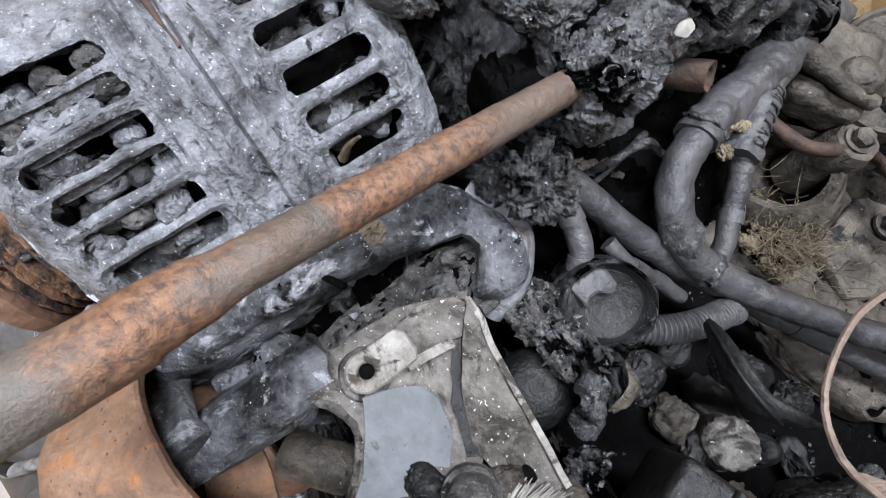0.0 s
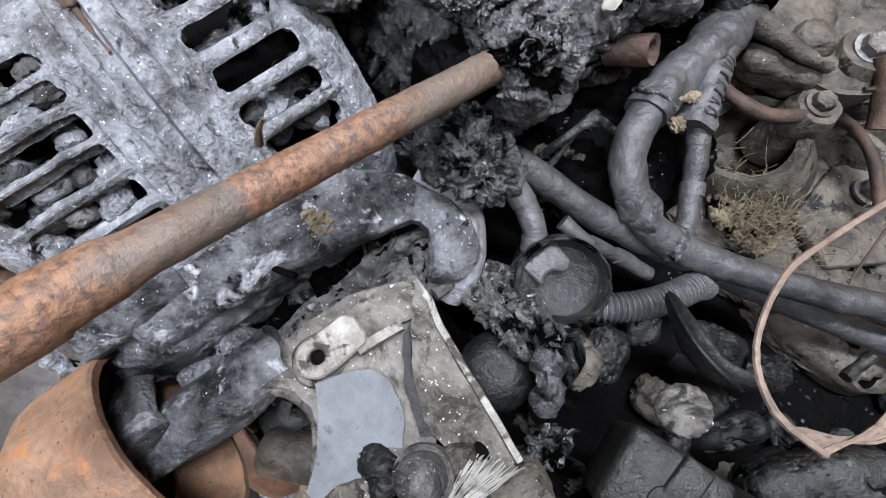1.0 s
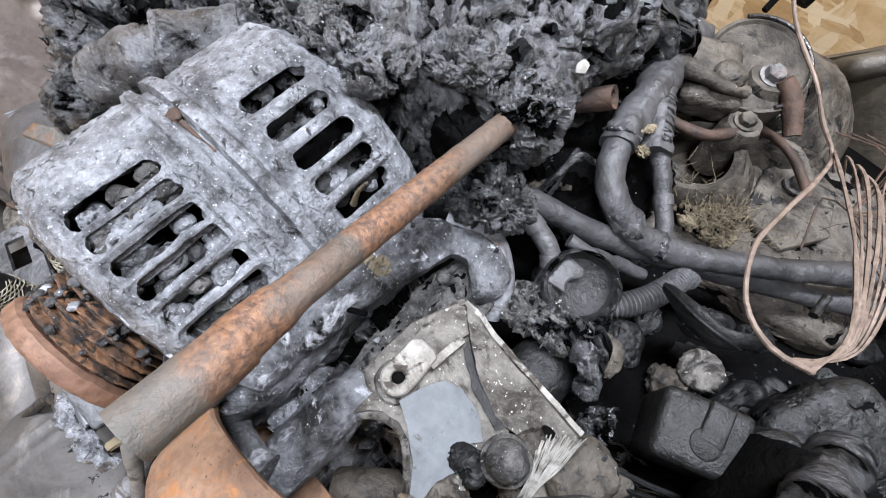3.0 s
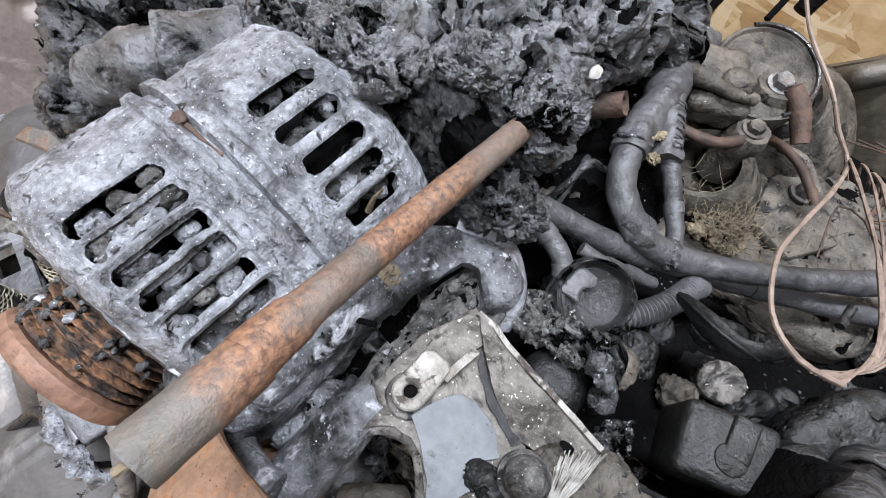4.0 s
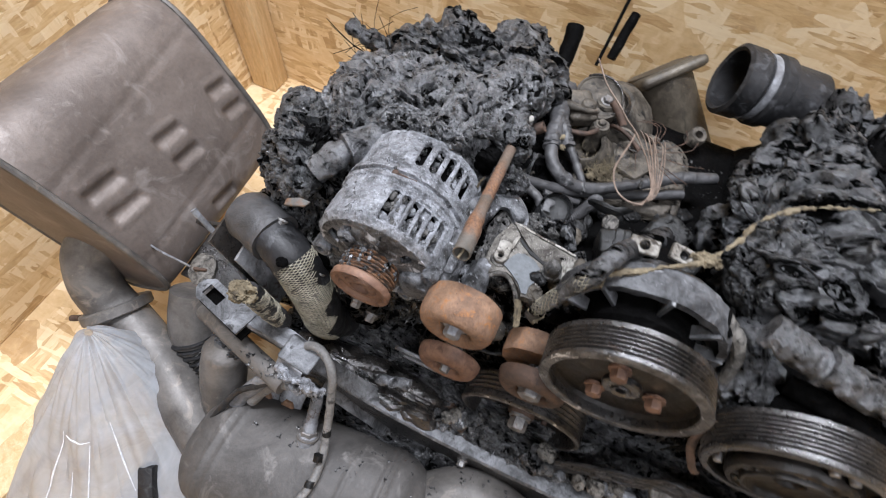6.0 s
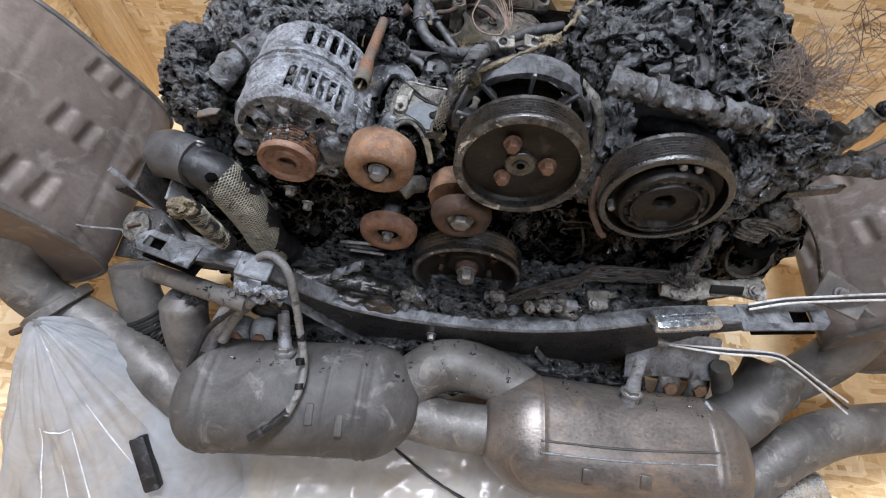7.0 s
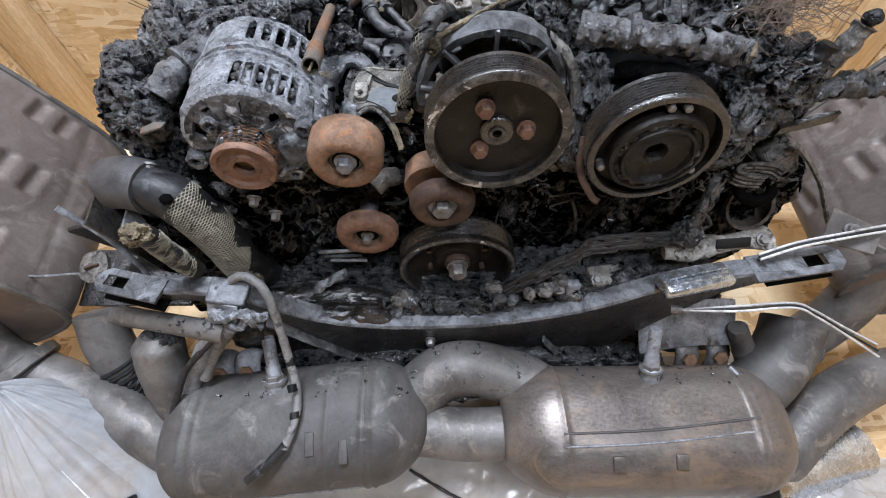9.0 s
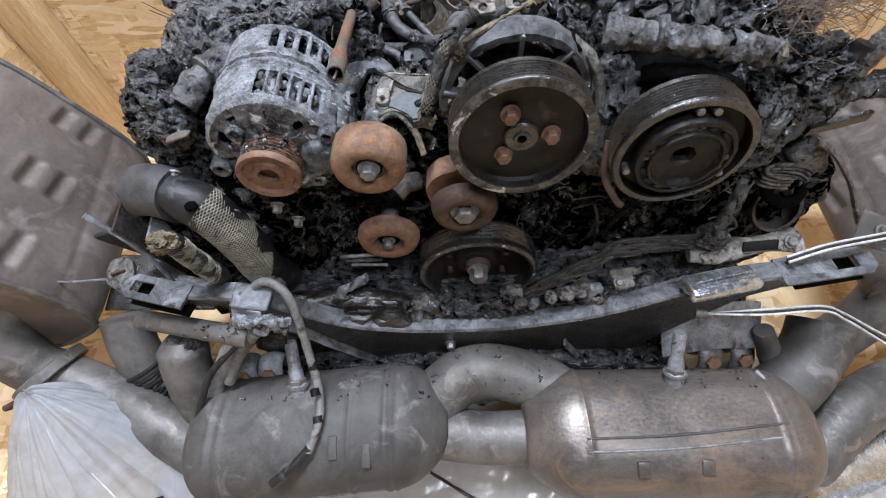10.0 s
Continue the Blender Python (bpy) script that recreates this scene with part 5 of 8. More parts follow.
for k, (pts, r, mat, lab) in enumerate((
        ([(0.078, 0.168, 0.612), (0.11, 0.158, 0.612), (0.165, 0.15, 0.606), (0.235, 0.155, 0.59)], 0.0135, M_SHEET, "burnt dusty rubber hose over the compressor"),
        ([(0.12, 0.15, 0.575), (0.135, 0.142, 0.582), (0.175, 0.135, 0.58), (0.2, 0.128, 0.572), (0.213, 0.13, 0.545)], 0.0085, M_SOOT_SHADE, "blackened metal pipe bending over the compressor"))):
    t = thing("hose" if k == 0 else "pipe", pts[1], lab, "hose" if k == 0 else "pipe")
    part("tube", sweep(pts, r, 24, step=0.0015, rough=0.0035 if k == 0 else 0.0015, freq=110), mat, t)
    if k == 0:
        part("crust_ring", sweep([(0.118, 0.157, 0.612), (0.122, 0.1565, 0.6115), (0.126, 0.156, 0.611)], 0.0165, 24, step=0.001, rough=0.003, freq=160), M_CHAR, t, "crusted old clamp")
frayed = sweep([(0.233, 0.155, 0.59), (0.247, 0.156, 0.587)], 0.009, 12, rough=0.004, freq=200)
solo("frayed_lining", frayed, M_YELLOW, "frayed yellow fabric lining at a hose end", "hose lining")

debris = thing("burnt_connector_block", (0.29, 0.16, 0.47), "heap of burnt wiring connectors beside the engine", "debris")
part("crust", lump((0.29, 0.165, 0.545), (0.05, 0.035, 0.045), 0.009, 60, 6, 0.9, 2.3, seed=41), M_CHAR, debris)
part("crust", lump((0.27, 0.15, 0.505), (0.03, 0.03, 0.04), 0.008, 60, 5, 0.9, 2.3, seed=43), M_CHAR, debris)
part("arm", sweep([(0.268, 0.132, 0.48), (0.289, 0.138, 0.516), (0.304, 0.147, 0.555), (0.315, 0.152, 0.597)], 0.0085, 14, step=0.002, rough=0.0035, freq=120), M_BLACKP, debris, "black charred arm")
part("arm_crust", sweep([(0.316, 0.156, 0.52), (0.326, 0.16, 0.54), (0.338, 0.161, 0.573), (0.349, 0.165, 0.606)], 0.0105, 16, step=0.002, rough=0.004, freq=120), M_ALU_DIRTY, debris, "whitish crusted pipe stub")
part("arm_tip", lump((0.351, 0.166, 0.612), (0.008, 0.008, 0.007), 0.002, 150, 4), M_BLACKP, debris)
part("log", sweep([(0.305, 0.15, 0.522), (0.335, 0.15, 0.543), (0.365, 0.15, 0.551), (0.41, 0.15, 0.549), (0.47, 0.148, 0.54)], 0.0125, 18, step=0.002, rough=0.005, freq=110), M_CHAR, debris, "charred cable loom")
part("tab", roughen(rail([Vector(p) for p in ((0.33, 0.152, 0.488), (0.36, 0.152, 0.499), (0.384, 0.152, 0.508))], [(-0.003, 0.006), (-0.003, -0.006), (0.003, -0.006), (0.003, 0.006)]), 0.001, 90), M_BLACKSTEEL, debris, "bent black tab")


# ---- hoses and wires between the banks ----
def hose(name, pts, r, mat, label, cat="hose", ribs=(0, 0), rough=0.0008, seg=18, step=0.003):
    bm = sweep(pts, r, seg, step=step, rough=rough, freq=80, ribs=ribs)
    if name not in ("thin_hose", "cable_sleeve", "curved_shield", "sensor_cable"):
        return solo(name, bm, mat, label, cat)
    t = thing(name, pts[len(pts) // 2], label, cat)
    part("tube", bm, mat, t)
    line = smooth_line(pts, 0.003)
    for at in (0.3, 0.62):
        k = int(at * len(line))
        rr = (r(at) if callable(r) else r) + 0.0006
        part("tape_band", sweep(line[k:k + 3], rr - 0.0002, seg, raw=True, rough=0.0004, freq=200), mat, t, "wound tape band")
    return t


coolant = thing("coolant_hose", (-0.06, 0.36, 0.47), "thick dusty grey rubber hose curving between the engine banks", "hose")
MAIN_HOSE = [(-0.1365, 0.36, 0.527), (-0.1335, 0.344, 0.526), (-0.1285, 0.332, 0.5235), (-0.1205, 0.3245, 0.52), (-0.1085, 0.3205, 0.514), (-0.0945, 0.3225, 0.506), (-0.074, 0.3335, 0.4985), (-0.05, 0.348, 0.498),
             (-0.024, 0.3665, 0.497), (0.002, 0.387, 0.496), (0.025, 0.406, 0.494), (0.07, 0.43, 0.49)]
part("rubber_tube", sweep(MAIN_HOSE, lambda t: 0.0072 + 0.0007 * math.sin(9 * t), 28, step=0.0012, rough=0.0008, freq=110), M_HOSE, coolant)
part("tape", sweep([(-0.1135, 0.3215, 0.517), (-0.1045, 0.3205, 0.512), (-0.0945, 0.3225, 0.506), (-0.083, 0.3285, 0.501)], lambda t: 0.0076 + 0.0008 * math.sin(t * 7), 22, step=0.001, rough=0.0022, freq=170), M_CHAR_SMOOTH, coolant, "melted tape winding")
for k in range(9):
    s = k / 8
    cx, cy, cz = -0.1345 + 0.0085 * s, 0.347 - 0.0185 * s, 0.5265 - 0.005 * s
    part("ridge", sweep([(cx - 0.0071, cy, cz), (cx - 0.0061, cy + 0.0006, cz + 0.004), (cx - 0.0031, cy + 0.0012, cz + 0.0065)], 0.0006, 6, step=0.001), M_HOSE, coolant)
hose("cable_sleeve", [(-0.127, 0.386, 0.523), (-0.118, 0.369, 0.52), (-0.1085, 0.3615, 0.514), (-0.099, 0.353, 0.508), (-0.089, 0.342, 0.503), (-0.082, 0.334, 0.496)],
     lambda t: 0.0052 + 0.0003 * math.sin(40 * t), M_HOSE, "grey taped cable sleeve joining the thick hose", "cable", (0.0004, 0.004), 0.0008)
wrap = thing("wrapped_sleeve", (-0.134, 0.385, 0.54), "thick tape-wrapped sleeve over the hose junction", "sleeve")
part("wrap", sweep([(-0.146, 0.462, 0.518), (-0.145, 0.437, 0.522), (-0.142, 0.409, 0.525), (-0.139, 0.383, 0.5265), (-0.1375, 0.361, 0.5265), (-0.1345, 0.347, 0.5255)], lambda t: 0.0128 - 0.0036 * t + 0.0005 * math.sin(15 * t), 36, step=0.0012, rough=0.0016, freq=110), M_HOSE, wrap)
part("torn_end", sweep([(-0.1375, 0.402, 0.526), (-0.1315, 0.389, 0.526), (-0.1255, 0.377, 0.524), (-0.1175, 0.3625, 0.5205)], lambda t: 0.0072 + 0.0012 * t, 28, step=0.0012, rough=0.0018, freq=150), M_HOSE, wrap, "torn wrapped end")
part("wrap_edge", sweep([(-0.1465, 0.3505, 0.5275), (-0.1415, 0.3495, 0.534), (-0.134, 0.351, 0.5365), (-0.127, 0.3545, 0.532)], 0.0011, 8, step=0.001, rough=0.0008, freq=200), M_CHAR_SMOOTH, wrap, "frayed tape edge")
for k in range(7):
    s = k / 6
    cx, cy, cz = -0.1325 + 0.012 * s, 0.3905 - 0.0235 * s, 0.5295 - 0.003 * s
    part("ridge", sweep([(cx + 0.001, cy - 0.0008, cz + 0.0058), (cx + 0.0042, cy + 0.0008, cz + 0.0045), (cx + 0.0066, cy + 0.002, cz + 0.0012)], 0.0005, 6, step=0.001), M_HOSE, wrap)
part("resin_patch", lump((-0.1285, 0.3615, 0.5315), (0.0015, 0.007, 0.0014), 0.002, 260, 5, 0.8, 2, (0, 0, -25)), M_YELLOW, wrap, "ochre resin patch")
part("resin_patch", lump((-0.1225, 0.356, 0.525), (0.0028, 0.0034, 0.002), 0.0022, 260, 5, 0.8, seed=3), M_YELLOW, wrap)

hose("corrugated_hose", [(-0.0585, 0.334, 0.485), (-0.0625, 0.326, 0.492), (-0.067, 0.311, 0.497), (-0.0735, 0.2965, 0.499), (-0.0815, 0.285, 0.498), (-0.089, 0.278, 0.494)], 0.0062, M_HOSE, "black corrugated conduit beside the round cap", "conduit",
     (0.0008, 0.0022), 0.0, 28, 0.0003)
hose("thin_hose", [(-0.163, 0.272, 0.531), (-0.15, 0.277, 0.529), (-0.137, 0.278, 0.525), (-0.122, 0.272, 0.519), (-0.116, 0.26, 0.505)], 0.0052, M_HOSE, "thin grey rubber hose by the round cap")
hose("thin_hose", [(-0.156, 0.288, 0.524), (-0.137, 0.297, 0.516), (-0.117, 0.305, 0.509), (-0.092, 0.322, 0.497), (-0.065, 0.34, 0.487), (-0.02, 0.366, 0.48), (0.04, 0.4, 0.475)], 0.0065, M_HOSE,
     "thin grey rubber hose running under the thick one")
hose("thin_hose", [(-0.122, 0.288, 0.518), (-0.108, 0.292, 0.514), (-0.095, 0.305, 0.5), (-0.08, 0.315, 0.49)], 0.0035, M_HOSE, "small split grey hose by the round cap")
for k in range(3):
    hose("loose_strap", [(-0.155 + 0.004 * k, 0.305, 0.5), (-0.147, 0.31 + 0.006 * k, 0.53), (-0.15 + 0.006 * k, 0.335, 0.52)], 0.0018, M_CHAR_SMOOTH, "charred thin strap end", "strap", rough=0.0004, seg=8)

cup = thing("round_cap", (-0.104, 0.268, 0.49), "round black rubber cap in a crusted grey neck", "cap")
fcup = pose(-0.103, 0.268, 0.523, 16, 10, 0)
part("neck", roughen(lathe([(0.0164, 0.004), (0.0172, 0.0052), (0.0182, 0.004), (0.019, -0.004), (0.0195, -0.03), (0.0168, -0.03)], fcup, 72), 0.0009, 120), M_MELT, cup)
part("disc", roughen(lathe([(0, -0.004), (0.0105, -0.0035), (0.0135, -0.0015), (0.0168, -0.003), (0.0168, -0.012), (0, -0.012)], fcup, 48, False), 0.0003, 150), M_DULLP, cup)
part("torn_flap", roughen(plate([(-0.0145 + 0.0007 * math.sin(9 * k), -0.009 + 0.0014 * k) for k in range(13)] + [(-0.005 + 0.0016 * math.sin(k * 0.6), 0.0082 - 0.0013 * k) for k in range(13)], 0.0012, fcup @ pose(0, 0, 0.0002, 0, -7, 0)), 0.0008, 190), M_HOSE, cup, "torn dull rubber flap")
part("crust", lump((-0.1165, 0.246, 0.512), (0.0155, 0.0105, 0.0085), 0.0042, 110, 6, 0.7, 2.6, (0, 0, 18), seed=50), M_CRUSTED, cup, "crusted brown-grey rim")
part("crust", lump((-0.1005, 0.2455, 0.518), (0.0135, 0.0075, 0.0085), 0.004, 120, 6, 0.7, 2.4, (0, 0, -4), seed=53), M_CRUSTED, cup)
part("crust", sweep([(-0.104, 0.2475, 0.52), (-0.0925, 0.2465, 0.5265), (-0.0845, 0.2425, 0.528), (-0.0775, 0.2375, 0.524), (-0.0735, 0.2325, 0.515)], lambda t: 0.0072 - 0.0028 * t, 24, step=0.001, rough=0.0034, freq=140), M_CHAR, cup)
part("drip", sweep([(-0.0865, 0.2545, 0.524), (-0.0795, 0.2525, 0.52), (-0.0755, 0.2435, 0.51), (-0.0745, 0.236, 0.498)], lambda t: 0.0052 - 0.001 * t, 18, step=0.0012, rough=0.0014, freq=110), M_MELT, cup, "sagged melted neck skirt")
part("crust", lump((-0.0605, 0.2245, 0.515), (0.0065, 0.007, 0.006), 0.0035, 140, 5, 0.9, 2.4, seed=54), M_CHAR, cup)
solo("plastic_flask", lump((-0.0925, 0.2285, 0.5), (0.0165, 0.0145, 0.0145), 0.0008, 40, 5, 0.2, 2.5), M_DULLP, "smooth grey round housing under the crust", "housing")

valve = thing("valve_body", (-0.03, 0.25, 0.47), "dark grey box-shaped valve with a pale crusted cap", "valve")
fv = pose(-0.0355, 0.2395, 0.5345, 4, -8, 16)
part("body", roughen(rbox((0.033, 0.0275, 0.035), fv, 0.0035, 3), 0.0008, 90), M_DULLP, valve)
part("boss", lathe([(0, 0.019), (0.0038, 0.0189), (0.0055, 0.0182), (0.0062, 0.0165), (0, 0.0165)], fv @ pose(0.001, -0.003, 0), 28, False), M_DULLP, valve)
part("ridge", roughen(rbox((0.009, 0.016, 0.003), fv @ pose(0.003, 0.005, 0.0178, 0, 0, -8), 0.0014, 3), 0.0004, 120), M_DULLP, valve)
cap_at = pose(-0.0445, 0.2665, 0.5325, 22, -14, 0)
part("cap_neck", roughen(lathe([(0, 0.006), (0.0068, 0.006), (0.0068, -0.014), (0, -0.014)], cap_at, 28, False), 0.0008, 140), M_OILY, valve)
cap_bm = lathe([(0, 0.0135), (0.0072, 0.0135), (0.0084, 0.0125), (0.0088, 0.011), (0.0088, 0.006), (0.0078, 0.0045), (0, 0.0045)], seg=72, closed=False)
for v in cap_bm.verts:
    if v.co.xy.length > 0.0083 and int((math.atan2(v.co.y, v.co.x) + 3.2) / (2 * math.pi / 36)) % 2:
        v.co.x *= 0.965
        v.co.y *= 0.965
cap_bm.transform(cap_at)
part("cap", roughen(cap_bm, 0.0007, 160), M_ALU_DIRTY, valve, "pale corroded ridged cap")
part("side_cylinder", roughen(lathe([(0, 0.02), (0.0115, 0.0195), (0.0142, 0.016), (0.0148, -0.03), (0, -0.03)], pose(-0.0105, 0.2485, 0.5325, 8, 4, 0), 36, False), 0.0012, 90), M_DULLP, valve, "rough round grey plug")
part("plug_crust", lump((-0.0105, 0.2485, 0.5515), (0.009, 0.009, 0.0022), 0.0016, 200, 5, 0.6, 2.4, seed=71), M_CRUSTED, valve)
part("cover", lump((0.0155, 0.2835, 0.5215), (0.021, 0.027, 0.013), 0.0026, 55, 6, 0.35, 4, (10, 4, -28), seed=72), M_DULLP, valve, "warped grey plastic cover")
part("cover", lump((0.0335, 0.2555, 0.513), (0.016, 0.031, 0.0125), 0.0028, 55, 6, 0.35, 4, (6, 6, -38), seed=73), M_DULLP, valve)
part("cover_edge", sweep([(0.0005, 0.306, 0.526), (0.0165, 0.3075, 0.523), (0.0275, 0.295, 0.521), (0.0365, 0.2785, 0.518), (0.05, 0.26, 0.512)], 0.0032, 12, step=0.0015, rough=0.0022, freq=140), M_CHAR, valve, "ragged melted cover edge")
part("side_block", lump((0.047, 0.225, 0.5), (0.03, 0.025, 0.022), 0.004, 60, 6, 0.6, 4, (0, 0, 25)), M_CRUSTED, valve)
part("ledge", lump((-0.02, 0.2, 0.495), (0.06, 0.03, 0.014), 0.003, 60, 5, 0.4, 5, (0, 0, 24)), M_SOOT_SHADE, valve)
for k in range(3):
    part("fin", roughen(sweep([(-0.0475 + 0.004 * k, 0.212 - 0.004 * k, 0.5245), (-0.033 + 0.004 * k, 0.2165 - 0.0035 * k, 0.526), (-0.018 + 0.004 * k, 0.2225 - 0.003 * k, 0.525)], 0.0013, 8, flat=1.6), 0.0003, 120), M_DULLP if k else M_BLACKP, valve, "thin moulded fin")
shield = thing("curved_shield", (-0.045, 0.3, 0.5), "curved black plastic shield edge behind the valve", "shield")
part("blade", sweep([(-0.0715, 0.301, 0.515), (-0.066, 0.293, 0.5255), (-0.0565, 0.2865, 0.532), (-0.046, 0.2855, 0.533), (-0.036, 0.2895, 0.535), (-0.026, 0.297, 0.533)], lambda t: 0.0012 + 0.0016 * math.sin(3.1 * t), 18, step=0.0015, flat=2.2, rough=0.0005), M_DULLP, shield)
part("rim", sweep([(-0.0725, 0.299, 0.519), (-0.067, 0.291, 0.53), (-0.057, 0.2845, 0.537), (-0.046, 0.2835, 0.538), (-0.035, 0.287, 0.533)], 0.0009, 8, step=0.002), M_BLACKP, shield, "thin moulded rim")

# the valley floor and its small castings
valley = thing("valley_casting", (-0.06, 0.4, 0.42), "oily brown casting in the valley between engine banks", "casting")
part("floor", lump((-0.05, 0.435, 0.435), (0.1, 0.07, 0.03), 0.005, 45, 6, 0.4, 5), M_OILY, valley)
part("plate", roughen(plate([(-0.05, 0.4), (-0.02, 0.39), (0.0, 0.42), (-0.01, 0.46), (-0.04, 0.47), (-0.055, 0.44)], 0.008, pose(0, 0.012, 0.462)), 0.0008, 90), M_OILY, valley)
part("bolt", hexbolt(pose(-0.034, 0.452, 0.472), 0.006, 0.008), M_BOLT, valley)
part("bolt", hexbolt(pose(-0.04, 0.488, 0.468), 0.005, 0.007), M_BOLT, valley)
part("cone", roughen(lathe([(0.02, 0.012), (0.024, 0.014), (0.027, 0.01), (0.034, -0.02), (0.034, -0.04), (0.02, -0.04)], pose(-0.093, 0.41, 0.482, 20, -20, 0), 40), 0.0008, 80), M_OILY, valley, "grey cone-shaped funnel")
part("insulation", lump((-0.066, 0.385, 0.472), (0.02, 0.012, 0.006), 0.0035, 120, 6, 0.5, 2.4), M_YELLOW, valley, "tuft of yellow insulation")
part("insulation", lump((-0.15, 0.33, 0.476), (0.016, 0.026, 0.016), 0.004, 110, 6, 0.5, 2.4, seed=3), M_OILY, valley)
# Crust coloured near-black to stand in for the shaded void by the hoses.
part("scale_crust", lump((-0.135, 0.355, 0.47), (0.04, 0.05, 0.03), 0.006, 70, 5, 0.9, 3, seed=6), M_SOOT_SHADE, valley)

rng = random.Random(31)
for k in range(22):
    x, y = rng.uniform(-0.09, 0.12), rng.uniform(0.262, 0.42)
    m = pose(x, y, rng.uniform(0.432, 0.455), rng.uniform(-30, 30), rng.uniform(-30, 30), rng.uniform(0, 180))
    chip = lump((0, 0, 0), (rng.uniform(0.009, 0.022), rng.uniform(0.004, 0.011), rng.uniform(0.002, 0.006)), 0.003, 90, 4, 0.6, 4, seed=k)
    chip.transform(m)
    part("fragment", chip, (M_BLACKP, M_OILY, M_BLACKP, M_CHAR, M_BLACKP)[k % 5], valley, "broken burnt fragment")
for k, (x, y, z, sx, sy, sz, tz) in enumerate(((-0.07, 0.268, 0.5, 0.008, 0.011, 0.009, 20), (-0.066, 0.297, 0.482, 0.009, 0.007, 0.008, -30), (-0.04, 0.312, 0.492, 0.018, 0.008, 0.006, 30), (-0.015, 0.325, 0.49, 0.014, 0.006, 0.005, 45), (-0.076, 0.257, 0.5, 0.008, 0.009, 0.012, 0))):
    part("fragment", lump((x, y, z), (sx, sy, sz), 0.003, 90, 5, 0.5, 3.4, (10, 12 * k, tz), seed=400 + k), M_BLACKP if k < 4 else M_OILY, valley, "oily dark broken lump")

starter = thing("starter_motor", (-0.03, 0.56, 0.4), "dusty brown starter motor with round end housing", "motor")
fs = pose(-0.085, 0.495, 0.478, 22, -20, 0)
part("end_housing", roughen(lathe([(0, 0.02), (0.024, 0.02), (0.032, 0.014), (0.036, 0.015), (0.039, 0.01), (0.052, -0.006), (0.06, -0.035), (0.06, -0.08), (0, -0.08)], fs, 64, False), 0.0012, 60), M_OILY, starter)
part("ring", roughen(lathe([(0.019, 0.022), (0.022, 0.0255), (0.0255, 0.022), (0.0255, 0.012), (0.019, 0.012)], fs @ pose(0.008, -0.004, 0.001), 48), 0.0005, 90), M_BLACKSTEEL, starter)
part("terminal", hexbolt(pose(-0.0935, 0.4555, 0.5255, 6, 4, 0), 0.0058, 0.0065), M_BOLT, starter, "steel terminal nut")
part("terminal_base", roughen(lathe([(0, 0.0), (0.012, 0.0), (0.014, -0.006), (0.014, -0.04), (0, -0.04)], pose(-0.0935, 0.4555, 0.5255), 28, False), 0.0008, 90), M_OILY, starter)
part("terminal", hexbolt(pose(-0.0885, 0.425, 0.515), 0.0052, 0.0055), M_OILY, starter, "steel terminal nut")
part("terminal_base", roughen(lathe([(0, 0.0), (0.01, 0.0), (0.012, -0.005), (0.012, -0.04), (0, -0.04)], pose(-0.0885, 0.425, 0.515), 28, False), 0.0008, 90), M_OILY, starter)
part("lead", sweep([(-0.087, 0.4545, 0.529), (-0.0785, 0.452, 0.524), (-0.07, 0.4465, 0.518), (-0.0625, 0.4395, 0.512)], lambda t: 0.0048 + 0.0008 * math.sin(3 * t), 14, rough=0.0006), M_RUST_DARK, starter, "brown crimped cable lug")
part("lead", sweep([(-0.124, 0.4, 0.511), (-0.113, 0.3985, 0.513), (-0.1, 0.4035, 0.513), (-0.0905, 0.4165, 0.512), (-0.085, 0.428, 0.511)], 0.0034, 12, rough=0.0006), M_RUST_DARK, starter, "pinkish brown terminal lead")
part("lead", sweep([(-0.076, 0.4575, 0.49), (-0.062, 0.4525, 0.494), (-0.045, 0.4475, 0.49), (-0.028, 0.437, 0.484)], 0.003, 10, rough=0.0005), M_RUST_DARK, starter)
part("lead", sweep([(-0.066, 0.4575, 0.488), (-0.05, 0.4585, 0.49), (-0.03, 0.4475, 0.484)], 0.0026, 10, rough=0.0005), M_OILY, starter)
part("cover_disc", roughen(lathe([(0, 0.004), (0.024, 0.004), (0.028, 0.002), (0.0295, 0.004), (0.0315, 0.0035), (0.032, -0.002), (0.032, -0.03), (0, -0.03)], pose(-0.104, 0.461, 0.522, 14, 6, 0), 64, False), 0.0006, 70), M_OILY, starter, "dusty round end cover with a raised rim")
part("rim_wire", sweep([(-0.104 + 0.03 * math.cos(radians(a)), 0.461 + 0.03 * math.sin(radians(a)) * 0.98, 0.527 + 0.0072 * math.sin(radians(a)) - 0.003 * math.cos(radians(a))) for a in range(-40, 150, 10)], 0.0013, 8), M_BLACKSTEEL, starter, "worn steel rim")
shroud_bm = rbox((0.036, 0.046, 0.026), pose(-0.122, 0.437, 0.517, 14, 4, 34), 0.009, 4)
bmesh.ops.subdivide_edges(shroud_bm, edges=[e for e in shroud_bm.edges if e.calc_length() > 0.008], cuts=4, use_grid_fill=True)
part("shroud", roughen(shroud_bm, 0.0032, 48), M_OILY, starter, "folded dusty plastic shroud")
part("shroud_fold", sweep([(-0.145, 0.424, 0.528), (-0.128, 0.419, 0.5315), (-0.112, 0.4225, 0.53), (-0.099, 0.4335, 0.5255)], lambda t: 0.0042 + 0.0012 * math.sin(6 * t), 14, step=0.002, rough=0.0012, freq=90), M_OILY, starter, "crumpled plastic fold")
part("shroud_bulb", lump((-0.1125, 0.4335, 0.5285), (0.0095, 0.0085, 0.0075), 0.0014, 70, 5, 0.3, 2.3, seed=58), M_OILY, starter)
